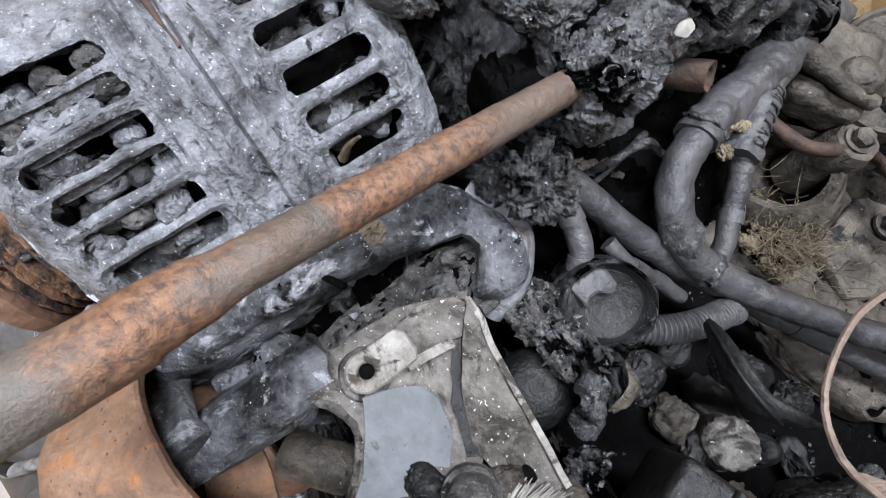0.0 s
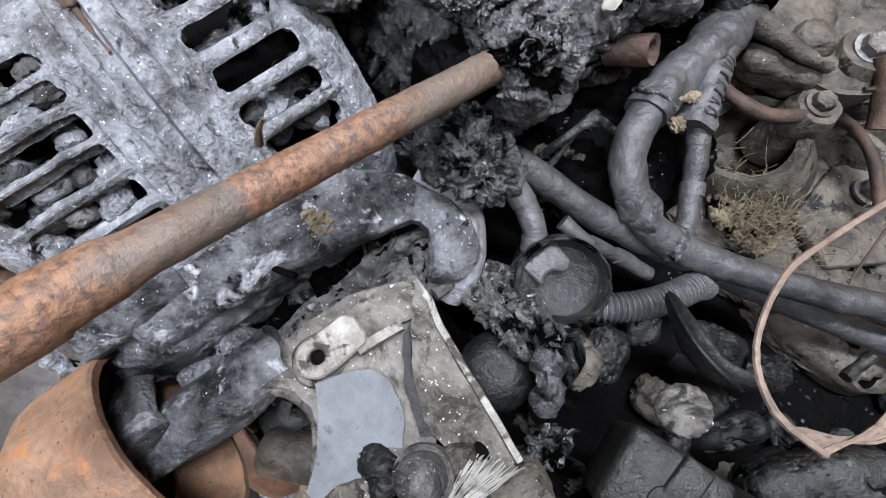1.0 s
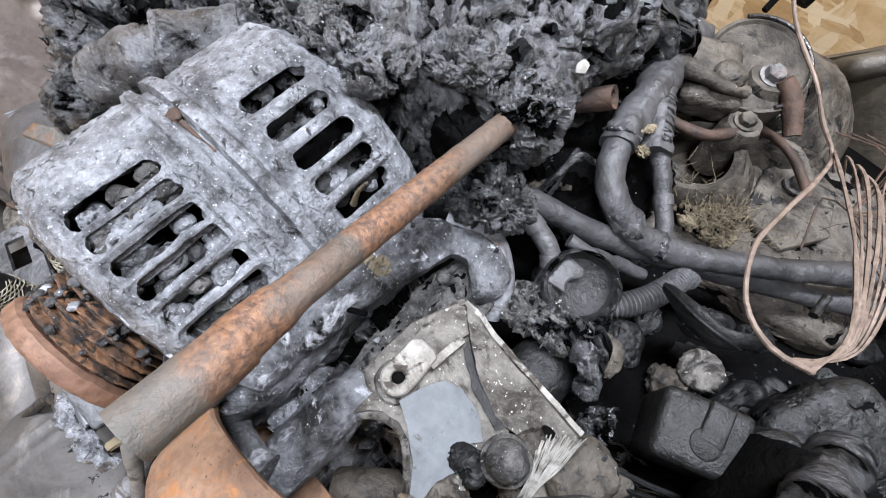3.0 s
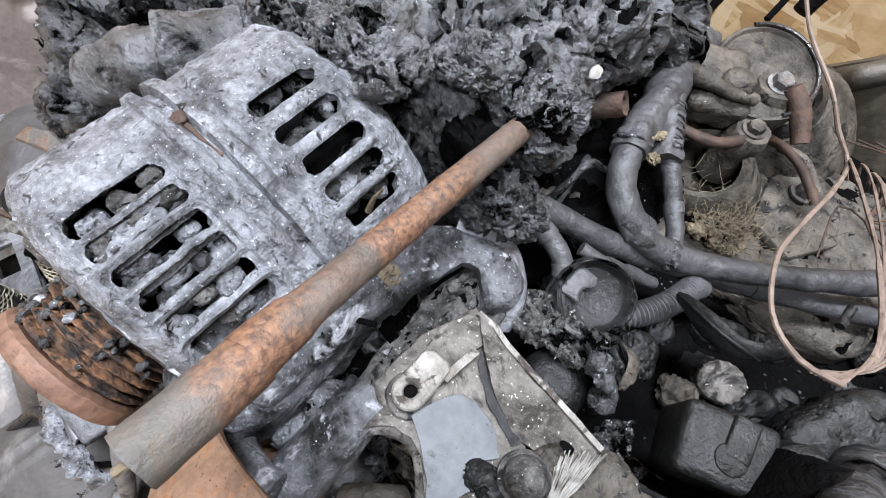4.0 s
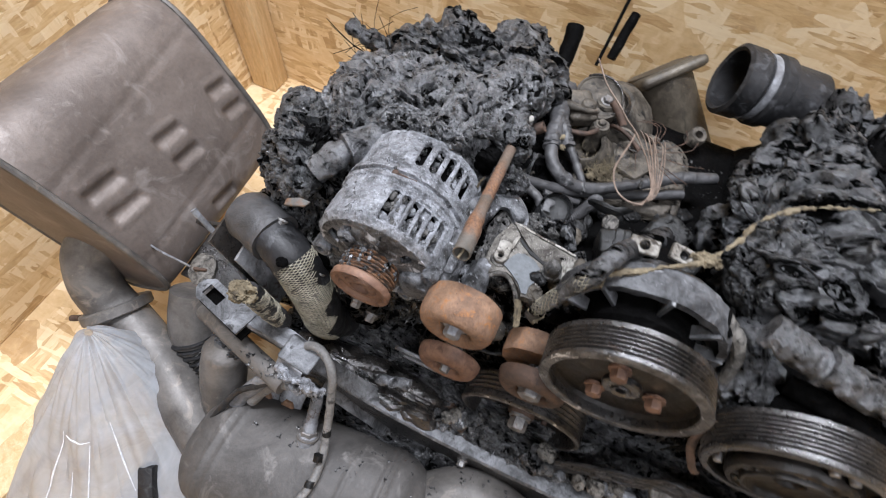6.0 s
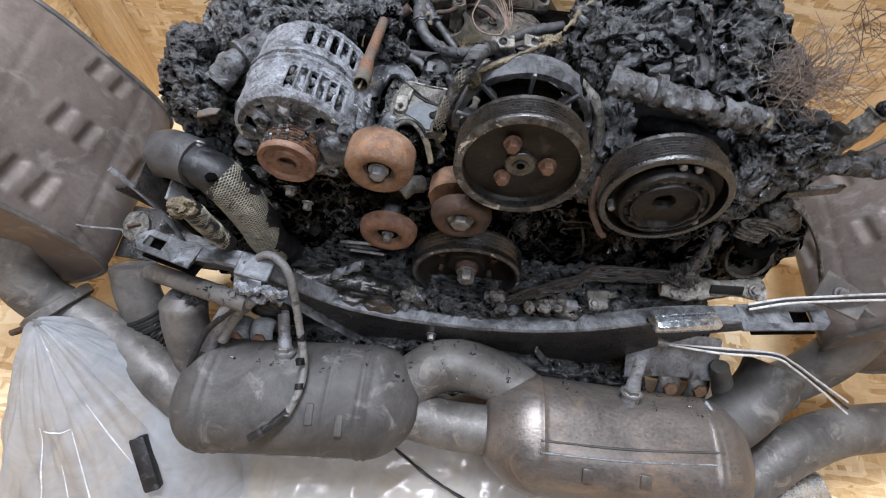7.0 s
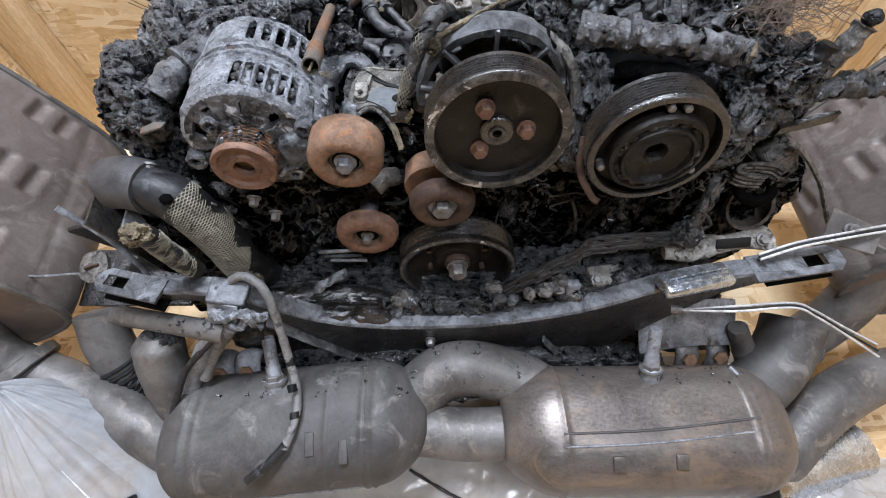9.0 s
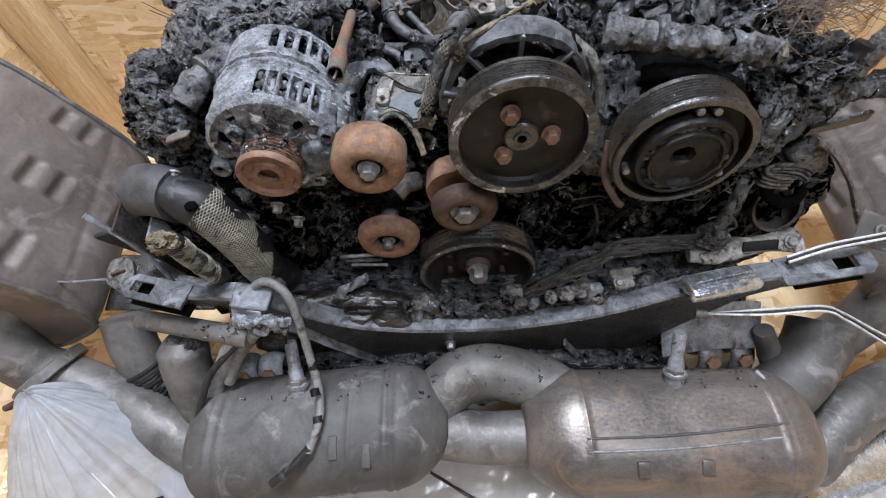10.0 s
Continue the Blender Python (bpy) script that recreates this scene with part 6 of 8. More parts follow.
fcase = pose(0.02, 0.6, 0.42, 24, 38, -32)
can = part("case", roughen(lathe([(0, 0.075), (0.036, 0.075), (0.042, 0.068), (0.043, -0.06), (0.047, -0.066), (0.047, -0.08), (0, -0.08)], fcase @ pose(0, 0, 0, 0, 90, 0), 48, False), 0.001, 45), M_CAN, starter, "long greenish brown motor can")
part("case_flange", roughen(rbox((0.018, 0.1, 0.1), fcase @ pose(-0.07, 0, 0), 0.012, 3), 0.002, 50), M_CAN, can)
part("case_lug", roughen(lathe([(0.006, 0.004), (0.011, 0.005), (0.013, 0.002), (0.013, -0.012), (0.006, -0.012)], pose(0.045, 0.52, 0.47, 10, 10, 0), 28), 0.0006, 80), M_OILY, starter)
part("stud", sweep([(-0.108, 0.575, 0.5), (-0.104, 0.6, 0.525), (-0.1, 0.622, 0.545)], 0.0072, 12, rough=0.0008), M_SOOT_SHADE, starter)

dip = thing("dipstick", (-0.12, 0.55, 0.49), "thin blackened dipstick rod with a melted handle", "dipstick")
part("rod", sweep([(-0.124, 0.565, 0.49), (-0.12, 0.61, 0.517), (-0.116, 0.66, 0.55), (-0.113, 0.685, 0.567)], 0.0026, 8), M_SOOT_SHADE, dip)
part("handle", lump((-0.108, 0.692, 0.568), (0.011, 0.009, 0.011), 0.0015, 120, 4), M_RUBBER, dip, "melted black handle")

duct = thing("air_duct", (0.085, 0.585, 0.46), "short black rubber air duct with ribbed collar", "duct")
fd = pose(0.1, 0.585, 0.522, 0, -82, 12)
part("sleeve", roughen(lathe([(0.037, -0.06), (0.037, 0.055), (0.041, 0.058), (0.046, 0.055), (0.046, 0.03), (0.042, 0.026), (0.042, 0.012), (0.047, 0.008), (0.047, -0.006), (0.042, -0.01), (0.042, -0.06)], fd, 64), 0.0006, 60), M_RUBBER, duct)
part("clamp", lathe([(0.0424, 0.024), (0.044, 0.024), (0.044, 0.014), (0.0424, 0.014)], fd, 64), M_GREYSTEEL, duct, "grey steel hose clamp")

wires = thing("copper_wires", (-0.04, 0.32, 0.5), "bundle of bare burnt copper wires looping upward", "wires")
part("strand", sweep([(-0.124, 0.44, 0.59), (-0.105, 0.41, 0.585), (-0.082, 0.389, 0.58), (-0.068, 0.383, 0.57), (-0.055, 0.379, 0.562), (-0.058, 0.35, 0.57), (-0.064, 0.318, 0.576), (-0.066, 0.297, 0.578),
                      (-0.0585, 0.276, 0.578), (-0.045, 0.267, 0.578), (-0.03, 0.269, 0.578)], 0.001, 8, rough=0.0003), M_COPPER, wires)
for k in range(7):
    s = k / 6
    part("strand", sweep([(-0.031 - 0.006 * s, 0.268 + 0.002 * s, 0.5775 - 0.001 * k), (-0.026 + 0.006 * s, 0.29 - 0.003 * s, 0.578 - 0.003 * s), (-0.036 + 0.018 * s, 0.33 - 0.005 * s, 0.574),
                          (-0.05 + 0.03 * s + random.uniform(-0.003, 0.003), 0.372 - 0.006 * s, 0.566), (-0.055 + 0.034 * s, 0.386 - 0.004 * s, 0.56 + random.uniform(-0.004, 0.004)),
                          (-0.045 + 0.03 * s, 0.392, 0.545)], random.uniform(0.0005, 0.0009), 6, rough=0.0004, freq=140), M_COPPER, wires)
part("crimp", sweep([(-0.036, 0.3, 0.575), (-0.037, 0.29, 0.575)], 0.0016, 10, step=0.001, rough=0.0006, freq=200), M_DULLP, wires)
for k in range(9):
    a = random.uniform(0, 6.28)
    part("hair", sweep([(-0.03, 0.375, 0.545), (-0.02 + 0.03 * math.cos(a), 0.385 + 0.03 * math.sin(a), 0.55), (-0.015 + 0.05 * math.cos(a + 0.5), 0.39 + 0.05 * math.sin(a + 0.5), 0.54)], 0.0005, 5, step=0.008),
         M_RUST_DARK, wires)
# ---- front hoses with braid ----
def braid(pts, r, turns, strands, wire, span=(0, 1), keep=lambda t, a: True):
    """Crossing wires wound round a hose."""
    line = smooth_line(pts, 0.002)
    n = len(line)
    tan = [(line[min(k + 1, n - 1)] - line[max(k - 1, 0)]).normalized() for k in range(n)]
    nor = [tan[0].orthogonal().normalized()]
    for k in range(1, n):
        v = nor[-1] - nor[-1].dot(tan[k]) * tan[k]
        nor.append(v.normalized())
    bms = []
    for way in (1, -1):
        for s in range(strands):
            run = []
            for k in range(int(span[0] * (n - 1)), int(span[1] * (n - 1)) + 1):
                t = k / (n - 1)
                a = way * 2 * math.pi * turns * t + 2 * math.pi * s / strands
                d = nor[k] * math.cos(a) + tan[k].cross(nor[k]) * math.sin(a)
                if keep(t, d):
                    run.append(line[k] + d * (r + (0.0004 if (k + s) % 4 < 2 else 0)))
                else:
                    if len(run) > 3:
                        bms.append(sweep(run, wire, 4, raw=True))
                    run = []
            if len(run) > 3:
                bms.append(sweep(run, wire, 4, raw=True))
    return join(*bms)


big_hose = thing("radiator_hose", (-0.34, 0.085, 0.37), "thick grey-black coolant hose with scorched yellow braid", "hose")
BH = [(-0.44, 0.145, 0.446), (-0.418, 0.138, 0.452), (-0.39, 0.128, 0.453), (-0.363, 0.118, 0.442), (-0.343, 0.109, 0.412), (-0.33, 0.102, 0.372), (-0.326, 0.1, 0.33), (-0.326, 0.115, 0.28), (-0.32, 0.14, 0.23)]
part("sleeve", sweep(BH, lambda t: 0.0275 - 0.003 * t, 32, step=0.005, rough=0.002, freq=50), M_RUBBER, big_hose)
part("end_cuff", sweep(BH[:3], 0.0315, 32, rough=0.0015, freq=60), M_HOSE, big_hose, "smooth grey end cuff")
part("braid", braid(BH, 0.0272, 6.0, 20, 0.00052, span=(0.26, 0.8), keep=lambda t, d: 0.7 * noise.noise(Vector((t * 9, d.x * 3, d.z * 3))) - 0.9 * d.x - 0.5 * d.y > -1.05 + 2.2 * max(0, t - 0.4)), M_GOLD, big_hose,
     "scorched yellow woven braid", smooth=0)
# The braid stays whole; this near-black lump paints a hole's shade.
part("tear", lump((-0.36, 0.1, 0.4655), (0.007, 0.006, 0.004), 0.002, 150, 4), M_SOOT_SHADE, big_hose, "near-black lump standing in for a shaded hole in the braid")
small_hose = thing("braided_hose", (-0.39, 0.065, 0.36), "short torn braided hose end with frayed yellow fibres", "hose")
SH = [(-0.372, 0.055, 0.466), (-0.37, 0.057, 0.452), (-0.368, 0.058, 0.43), (-0.364, 0.06, 0.4), (-0.36, 0.064, 0.37)]
part("sleeve", sweep(SH, 0.0118, 20, rough=0.0015, hollow=0.003), M_RUBBER, small_hose)
part("braid", braid(SH, 0.0123, 2.6, 13, 0.0004, span=(0.12, 0.9), keep=lambda t, d: noise.noise(Vector((t * 8, d.x * 3, d.z * 3))) > -0.2), M_GOLD, small_hose, smooth=0)
part("frayed_end", lump((-0.374, 0.052, 0.468), (0.014, 0.011, 0.01), 0.006, 110, 5, 0.9, 2.2, seed=4), M_YELLOW, small_hose, "frayed yellow fibre end")
solo("rust_tab", roughen(plate([(0.004, 0), (0.026, 0.002), (0.032, 0.008), (0.02, 0.011), (0.005, 0.008)], 0.003, pose(-0.37, 0.138, 0.523, 10, -5, 15)), 0.001, 80), M_RUST_TUBE, "small rusty sheet-metal tab", "tab")
for bx, by, bz in ((-0.262, 0.1, 0.465), (-0.247, 0.1, 0.437), (-0.385, 0.145, 0.475), (-0.33, 0.12, 0.43)):
    solo("bolt", hexbolt(facing(bx, by, bz, 20), 0.0055, 0.011), M_BOLT, "scorched hexagon bolt on the engine front", "bolt", "engine bolts")

# the hose with a braided end in front of the steering pump
dark_hose = thing("heater_hose", (-0.06, 0.17, 0.5), "charred hose with a scorched braid end beside the pump", "hose")
DH = [(-0.09, 0.125, 0.55), (-0.085, 0.128, 0.575), (-0.076, 0.133, 0.602), (-0.064, 0.142, 0.629), (-0.052, 0.165, 0.632), (-0.036, 0.192, 0.612), (-0.016, 0.225, 0.582), (0.005, 0.265, 0.55)]
part("sleeve", sweep(DH, lambda t: 0.0062 + 0.004 * t, 20, step=0.0015, rough=0.0018, freq=110), M_MELT, dark_hose)
part("braid", braid(DH, 0.0068, 4, 12, 0.0003, span=(0.06, 0.34), keep=lambda t, d: d.x < 0.45), M_GOLD, dark_hose, smooth=0)
part("frayed_end", lump((-0.088, 0.126, 0.553), (0.005, 0.005, 0.008), 0.004, 130, 5, 0.9, 2.2, seed=7), M_YELLOW, dark_hose)
fibre = thing("melted_insulation", (0.04, 0.22, 0.58), "strip of yellowed melted insulation over the pump", "insulation")
part("strip", sweep([(-0.06, 0.15, 0.615), (-0.02, 0.172, 0.624), (0.01, 0.19, 0.628), (0.035, 0.22, 0.632), (0.05, 0.25, 0.634), (0.09, 0.285, 0.632), (0.16, 0.325, 0.622)],
                    lambda t: 0.0009 + 0.002 * math.sin(t * 17) ** 2 * (1 - 0.4 * t), 10, step=0.0015, rough=0.0024, freq=160), M_YELLOW, fibre)
part("tuft", lump((-0.06, 0.15, 0.608), (0.009, 0.005, 0.005), 0.005, 110, 5, 0.9, 2.2, seed=9), M_YELLOW, fibre)
part("tuft", lump((0.015, 0.195, 0.628), (0.012, 0.006, 0.004), 0.005, 110, 5, 0.9, 2.2, seed=11), M_YELLOW, fibre)


def hairs(name, centre, spread, count, length, r, mat, label, cat, up=(0, 0, 1), seed=1):
    rng = random.Random(seed)
    bms = []
    for _ in range(count):
        p = Vector(centre) + Vector([rng.gauss(0, s) for s in spread])
        d = (Vector(up) + Vector([rng.gauss(0, 0.6) for _ in range(3)])).normalized()
        q = p + d * length * rng.uniform(0.4, 1) * 0.5
        e = q + (d + Vector([rng.gauss(0, 0.7) for _ in range(3)])).normalized() * length * 0.5
        bms.append(sweep([p, q, e], r, 4, step=length * 0.2))
    return solo(name, join(*bms), mat, label, cat, kind="stuff", smooth=0)


for k in range(60):
    rng = random.Random(100 + k)
    x, z = (rng.uniform(-0.33, -0.06) if k % 2 else rng.uniform(-0.02, 0.3)), rng.uniform(0.3, 0.48)
    p = [Vector((x, rng.uniform(0.125, 0.15), z))]
    for _ in range(3):
        p.append(p[-1] + Vector((rng.gauss(0, 0.014), rng.gauss(0, 0.004), rng.gauss(-0.012, 0.014))))
    part("burnt_wire", sweep(p, rng.uniform(0.0007, 0.0022), 7, step=0.004, rough=0.0008, freq=200), M_BELL if k % 4 == 0 else M_BLACKP, engine)
hairs("frayed_copper", (0.27, 0.19, 0.612), (0.02, 0.014, 0.012), 240, 0.055, 0.00032, M_COPPER, "tangle of frayed reddish copper strands", "wires", (0.5, 0.1, 0.6))
hairs("frayed_copper", (0.3, 0.2, 0.66), (0.02, 0.014, 0.012), 40, 0.05, 0.00032, M_RUST_DARK, "tangle of frayed dark copper strands", "wires", (0.7, 0.2, 0.5), 2)
hairs("charred_hairs", (-0.42, 0.46, 0.46), (0.02, 0.03, 0.02), 26, 0.09, 0.0005, M_SOOT_SHADE, "thin charred wires sticking out of the crust", "wires", (-0.9, 0.1, 0.2), 3)
hairs("charred_hairs", (0.27, 0.16, 0.46), (0.03, 0.02, 0.03), 60, 0.03, 0.0004, M_OILY, "fine fibres hanging by the compressor", "fibres", (0, -0.3, -0.5), 4)
hairs("pale_fibres", (-0.066, 0.386, 0.482), (0.011, 0.007, 0.003), 260, 0.014, 0.0002, M_YELLOW, "matted yellowish glass wool in the engine valley", "fibres", (0.3, 0.3, 0.5), 16)
hairs("pale_fibres", (-0.06, 0.39, 0.485), (0.02, 0.02, 0.004), 46, 0.022, 0.0002, M_YELLOW, "yellowish fibres in the engine valley", "fibres", (0.5, 0.4, 0.4), 6)

# ---- curved crossmember ----
beam = thing("crossmember", (0, 0.02, 0.28), "scorched steel crossmember curving across the engine front", "crossmember")
BEAM = [(-0.478, 0.058, 0.361), (-0.43, 0.054, 0.362), (-0.37, 0.05, 0.362), (-0.335, 0.047, 0.36), (-0.306, 0.044, 0.349), (-0.274, 0.043, 0.32), (-0.243, 0.043, 0.292), (-0.208, 0.043, 0.269), (-0.169, 0.043, 0.256),
        (-0.128, 0.043, 0.247), (-0.079, 0.043, 0.243), (-0.004, 0.043, 0.243), (0.052, 0.043, 0.253), (0.113, 0.043, 0.271), (0.167, 0.043, 0.299), (0.211, 0.044, 0.328), (0.25, 0.045, 0.346), (0.3, 0.047, 0.357),
        (0.36, 0.05, 0.36), (0.43, 0.053, 0.358), (0.452, 0.054, 0.357)]


def along(table, x):
    """Straight between the (x, value) pairs of a table."""
    for (xa, va), (xb, vb) in zip(table, table[1:]):
        if x <= xb:
            return va + (vb - va) * max(0.0, x - xa) / (xb - xa)
    return table[-1][1]


WEB_DEPTH = [(-0.47, 0.012), (-0.29, 0.018), (-0.18, 0.11), (-0.08, 0.095), (0.03, 0.095), (0.11, 0.14), (0.155, 0.2), (0.21, 0.155), (0.25, 0.1), (0.3, 0.04), (0.36, 0.012)]
bl = smooth_line(BEAM, 0.008)
mid = [p for p in bl if -0.44 < p.x < 0.4]
web_line = [p for p in bl if -0.462 < p.x < 0.36]
web_x = [p.x for p in web_line]


def web_profile(t):
    d = along(WEB_DEPTH, web_x[round(t * (len(web_x) - 1))])
    return [(-0.0135, -0.004), (-0.0135 - 0.05 * d, -0.004 - d), (-0.0115 - 0.05 * d, -0.004 - d), (-0.0115, -0.004)]


part("top_flange", roughen(rail(mid, [(-0.0105, 0), (-0.012, -0.0015), (-0.0135, -0.004), (0.0105, -0.004), (0.0105, 0)]), 0.0007, 60), M_BEAM, beam, "ash-grey top flange")
part("front_web", roughen(rail(web_line, web_profile), 0.0009, 40), M_BLACKSTEEL, beam, "sooty front web deepening under the dip")
lip_line = [p + Vector((0, 0.0, -0.004 - along(WEB_DEPTH, p.x))) for p in web_line if -0.29 < p.x < -0.16]
part("web_lip", roughen(rail(lip_line, [(-0.03, 0.0), (-0.03, -0.003), (-0.012, -0.002), (-0.012, 0.001)]), 0.0012, 60), M_BEAM, beam, "bent lower lip")


def end_plate(x0, x1, y0, y1, z, half, hole_x, turn):
    """A rounded end with a rectangular hole through it."""
    bm = bmesh.new()
    m = pose((x0 + x1) / 2, (y0 + y1) / 2, z, 0, 0, turn)
    L = math.hypot(x1 - x0, y1 - y0) / 2
    outer = [(-L, -half), (L - 0.012, -half), (L, -half + 0.01), (L, half - 0.01), (L - 0.012, half), (-L, half)]
    hx, hw, hh = hole_x, 0.0145, half * 0.45
    inner = [(hx - hw, -hh), (hx + hw, -hh), (hx + hw, hh), (hx - hw, hh)]
    es = []
    for loop in (outer, inner):
        vs = [bm.verts.new((x, y, 0)) for x, y in loop]
        es += [bm.edges.new((vs[k], vs[(k + 1) % len(vs)])) for k in range(len(vs))]
    bmesh.ops.triangle_fill(bm, use_beauty=True, edges=es)
    ext = bmesh.ops.extrude_face_region(bm, geom=bm.faces[:])
    bmesh.ops.translate(bm, vec=(0, 0, 0.004), verts=[g for g in ext["geom"] if isinstance(g, bmesh.types.BMVert)])
    bm.transform(m)
    return bm


part("end_plate", end_plate(-0.4, -0.487, 0.04, 0.062, 0.3605, 0.0165, 0.018, 165), M_BEAM, beam, "end plate with a rectangular hole")
part("end_plate", end_plate(0.33, 0.452, 0.044, 0.058, 0.3555, 0.0185, 0.024, 7), M_BEAM, beam, "end plate with a rectangular hole")
sleeve = part("overlap_bracket", roughen(rbox((0.092, 0.035, 0.016), pose(0.258, 0.034, 0.354, -12, 0, 10), 0.006, 3), 0.0006, 70), M_CHROME, beam, "shiny clamped steel bracket")
for k in range(2):
    part("ridge", roughen(sweep([(0.222, 0.022 + 0.009 * k, 0.363), (0.26, 0.029 + 0.009 * k, 0.3645), (0.298, 0.036 + 0.009 * k, 0.363)], 0.0018, 8), 0.0003, 90), M_CHROME, sleeve)
part("clamp_bracket", roughen(rbox((0.046, 0.034, 0.01), pose(-0.318, 0.036, 0.362, 8, 12, -6), 0.004, 4), 0.0022, 70), M_BEAM, beam, "ash-white cable clamp bracket")
# Dark plates added below the end holes, standing in for their shade.
part("under_plate", roughen(rbox((0.09, 0.034, 0.004), pose(0.4, 0.053, 0.336, 0, 0, 7), 0.001), 0.001, 60), M_SOOT_SHADE, beam)
part("under_plate", roughen(rbox((0.085, 0.034, 0.004), pose(-0.44, 0.05, 0.342, 0, 0, -15), 0.001), 0.001, 60), M_SOOT_SHADE, beam)
part("clamp_tab", roughen(plate([(-0.02, -0.016), (0.016, -0.02), (0.02, 0.008), (-0.018, 0.012)], 0.003, pose(-0.325, 0.017, 0.352, 55, 0, -8), [(-0.004, 0.0, 0.003)]), 0.0007, 80), M_GREYSTEEL, beam)
part("end_block", roughen(lathe([(0, 0.003), (0.019, 0.002), (0.022, 0.0), (0.021, -0.006), (0, -0.008)], pose(-0.5, 0.08, 0.362, 12, -10, 0), 28, False), 0.0028, 60), M_ALU_DIRTY, beam, "pale corroded round pad")
part("pad_fin", roughen(rbox((0.018, 0.004, 0.006), pose(-0.497, 0.077, 0.367, 0, 0, 20), 0.0015), 0.001, 120), M_RUST_DARK, beam)
channel = thing("bracket_channel", (-0.44, 0.12, 0.3), "grey steel channel bracket under the coolant hose", "bracket")
part("web", roughen(rbox((0.004, 0.05, 0.12), pose(-0.462, 0.125, 0.37, 0, -14, 6), 0.001), 0.0006, 60), M_BLACKSTEEL, channel)
part("web", roughen(rbox((0.004, 0.05, 0.12), pose(-0.424, 0.12, 0.36, 0, -14, 6), 0.001), 0.0006, 60), M_GREYSTEEL, channel)
# Dark sheets added to hide board and stand for the bracket's shaded inside.
part("side_web", roughen(rbox((0.1, 0.006, 0.16), pose(-0.49, 0.165, 0.3, 12, -14, 10), 0.002), 0.003, 30), M_BLACKSTEEL, channel, "dark sheet added to close the gap beside the hose")
part("side_lip", roughen(sweep([(-0.525, 0.13, 0.42), (-0.5, 0.125, 0.36), (-0.485, 0.115, 0.31), (-0.48, 0.105, 0.27)], 0.004, 10, flat=0.5), 0.0008, 60), M_GREYSTEEL, channel)
part("floor_web", roughen(rbox((0.16, 0.09, 0.006), pose(-0.52, 0.13, 0.24, 8, 6, 0), 0.002), 0.003, 30), M_BLACKSTEEL, channel)
# Near-black back paints the shade inside the channel.
part("back", roughen(rbox((0.04, 0.004, 0.12), pose(-0.443, 0.147, 0.365, 0, -14, 6), 0.001), 0.0006, 60), M_SOOT_SHADE, channel)
part("bolt", hexbolt(facing(-0.077, 0.027, 0.203, -8), 0.006, 0.01), M_BOLT, beam)

# ---- lower front of the engine ----
lower = thing("front_cover_debris", (-0.02, 0.06, 0.2), "soot, scale and broken castings behind the crossmember", "debris")
part("clip", roughen(sweep([(0.09, 0.018, 0.215), (0.105, 0.014, 0.19), (0.118, 0.012, 0.165)], 0.006, 8, flat=0.4), 0.0015, 70), M_BELL, lower, "bent ashy clip on the web")
# Dark lump added where bright floor showed below the beam.
part("shadowed_casting", lump((-0.255, 0.062, 0.215), (0.13, 0.032, 0.06), 0.008, 45, 5, 0.6, 4, seed=61), M_BLACKSTEEL, lower, "dark mass added to close the floor gap under the beam")
part("subframe", lump((-0.07, 0.0, 0.128), (0.36, 0.036, 0.036), 0.01, 70, 7, 0.9, 4, seed=62), M_CHAR, lower, "sooty flaking subframe ledge")
part("crust", lump((-0.13, 0.08, 0.222), (0.12, 0.026, 0.03), 0.009, 60, 6, 0.8, 3, seed=60), M_CHAR, lower)
part("crust", lump((0.14, 0.085, 0.262), (0.14, 0.03, 0.03), 0.01, 56, 6, 0.8, 3, (0, -16, 0), seed=62), M_CHAR, lower)
part("crust", lump((-0.01, 0.058, 0.244), (0.11, 0.01, 0.01), 0.005, 90, 6, 0.9, 3, (0, -2, 0), seed=63), M_CHAR, lower, "ash crumbs heaped along the beam")
part("rust_ring", sweep([(-0.149 + 0.05 * math.cos(radians(a)), 0.06 + 0.022 * math.sin(radians(a)), 0.252 + 0.003 * math.sin(a)) for a in range(-15, 200, 12)], lambda t: 0.0055 + 0.001 * math.sin(t * 25), 10, step=0.003, rough=0.0028, freq=110, flat=0.6), M_RUST_DARK, lower, "broken rusty ring")
part("clip", roughen(sweep([(-0.225, 0.06, 0.318), (-0.2, 0.06, 0.338), (-0.18, 0.062, 0.352)], 0.0075, 10, flat=0.6), 0.003, 80), M_ASH_DARK, lower, "ash-grey broken clip")
for k in range(3):
    part("rail", roughen(rbox((0.05, 0.004, 0.004), pose(-0.195 + 0.006 * k, 0.1, 0.346 - 0.012 * k, 0, 3 * k - 2, 0), 0.001), 0.0008, 90), M_GREYSTEEL if k != 1 else M_BELL, lower, "thin pale cover rail")
for k, (x, y, z, r) in enumerate(((0.0647, 0.0570, 0.2860, 0.009), (0.0845, 0.0590, 0.2910, 0.0105), (0.1043, 0.0610, 0.2881, 0.008))):
    part("stud", roughen(lathe([(0, 0.008), (r * 0.8, 0.008), (r, 0.005), (r, -0.006), (r * 0.7, -0.008), (r * 0.7, -0.03), (0, -0.03)], pose(x, y, z, 35, 10 * k - 10, 0), 20, False), 0.0028, 95), M_ALU_DIRTY, lower, "sooted cast stud")
part("post", roughen(rbox((0.019, 0.014, 0.035), pose(0.1243, 0.0610, 0.2837, -12, 5, 8), 0.003, 2), 0.001, 80), M_GREYSTEEL, lower, "pale square post")
rng = random.Random(77)
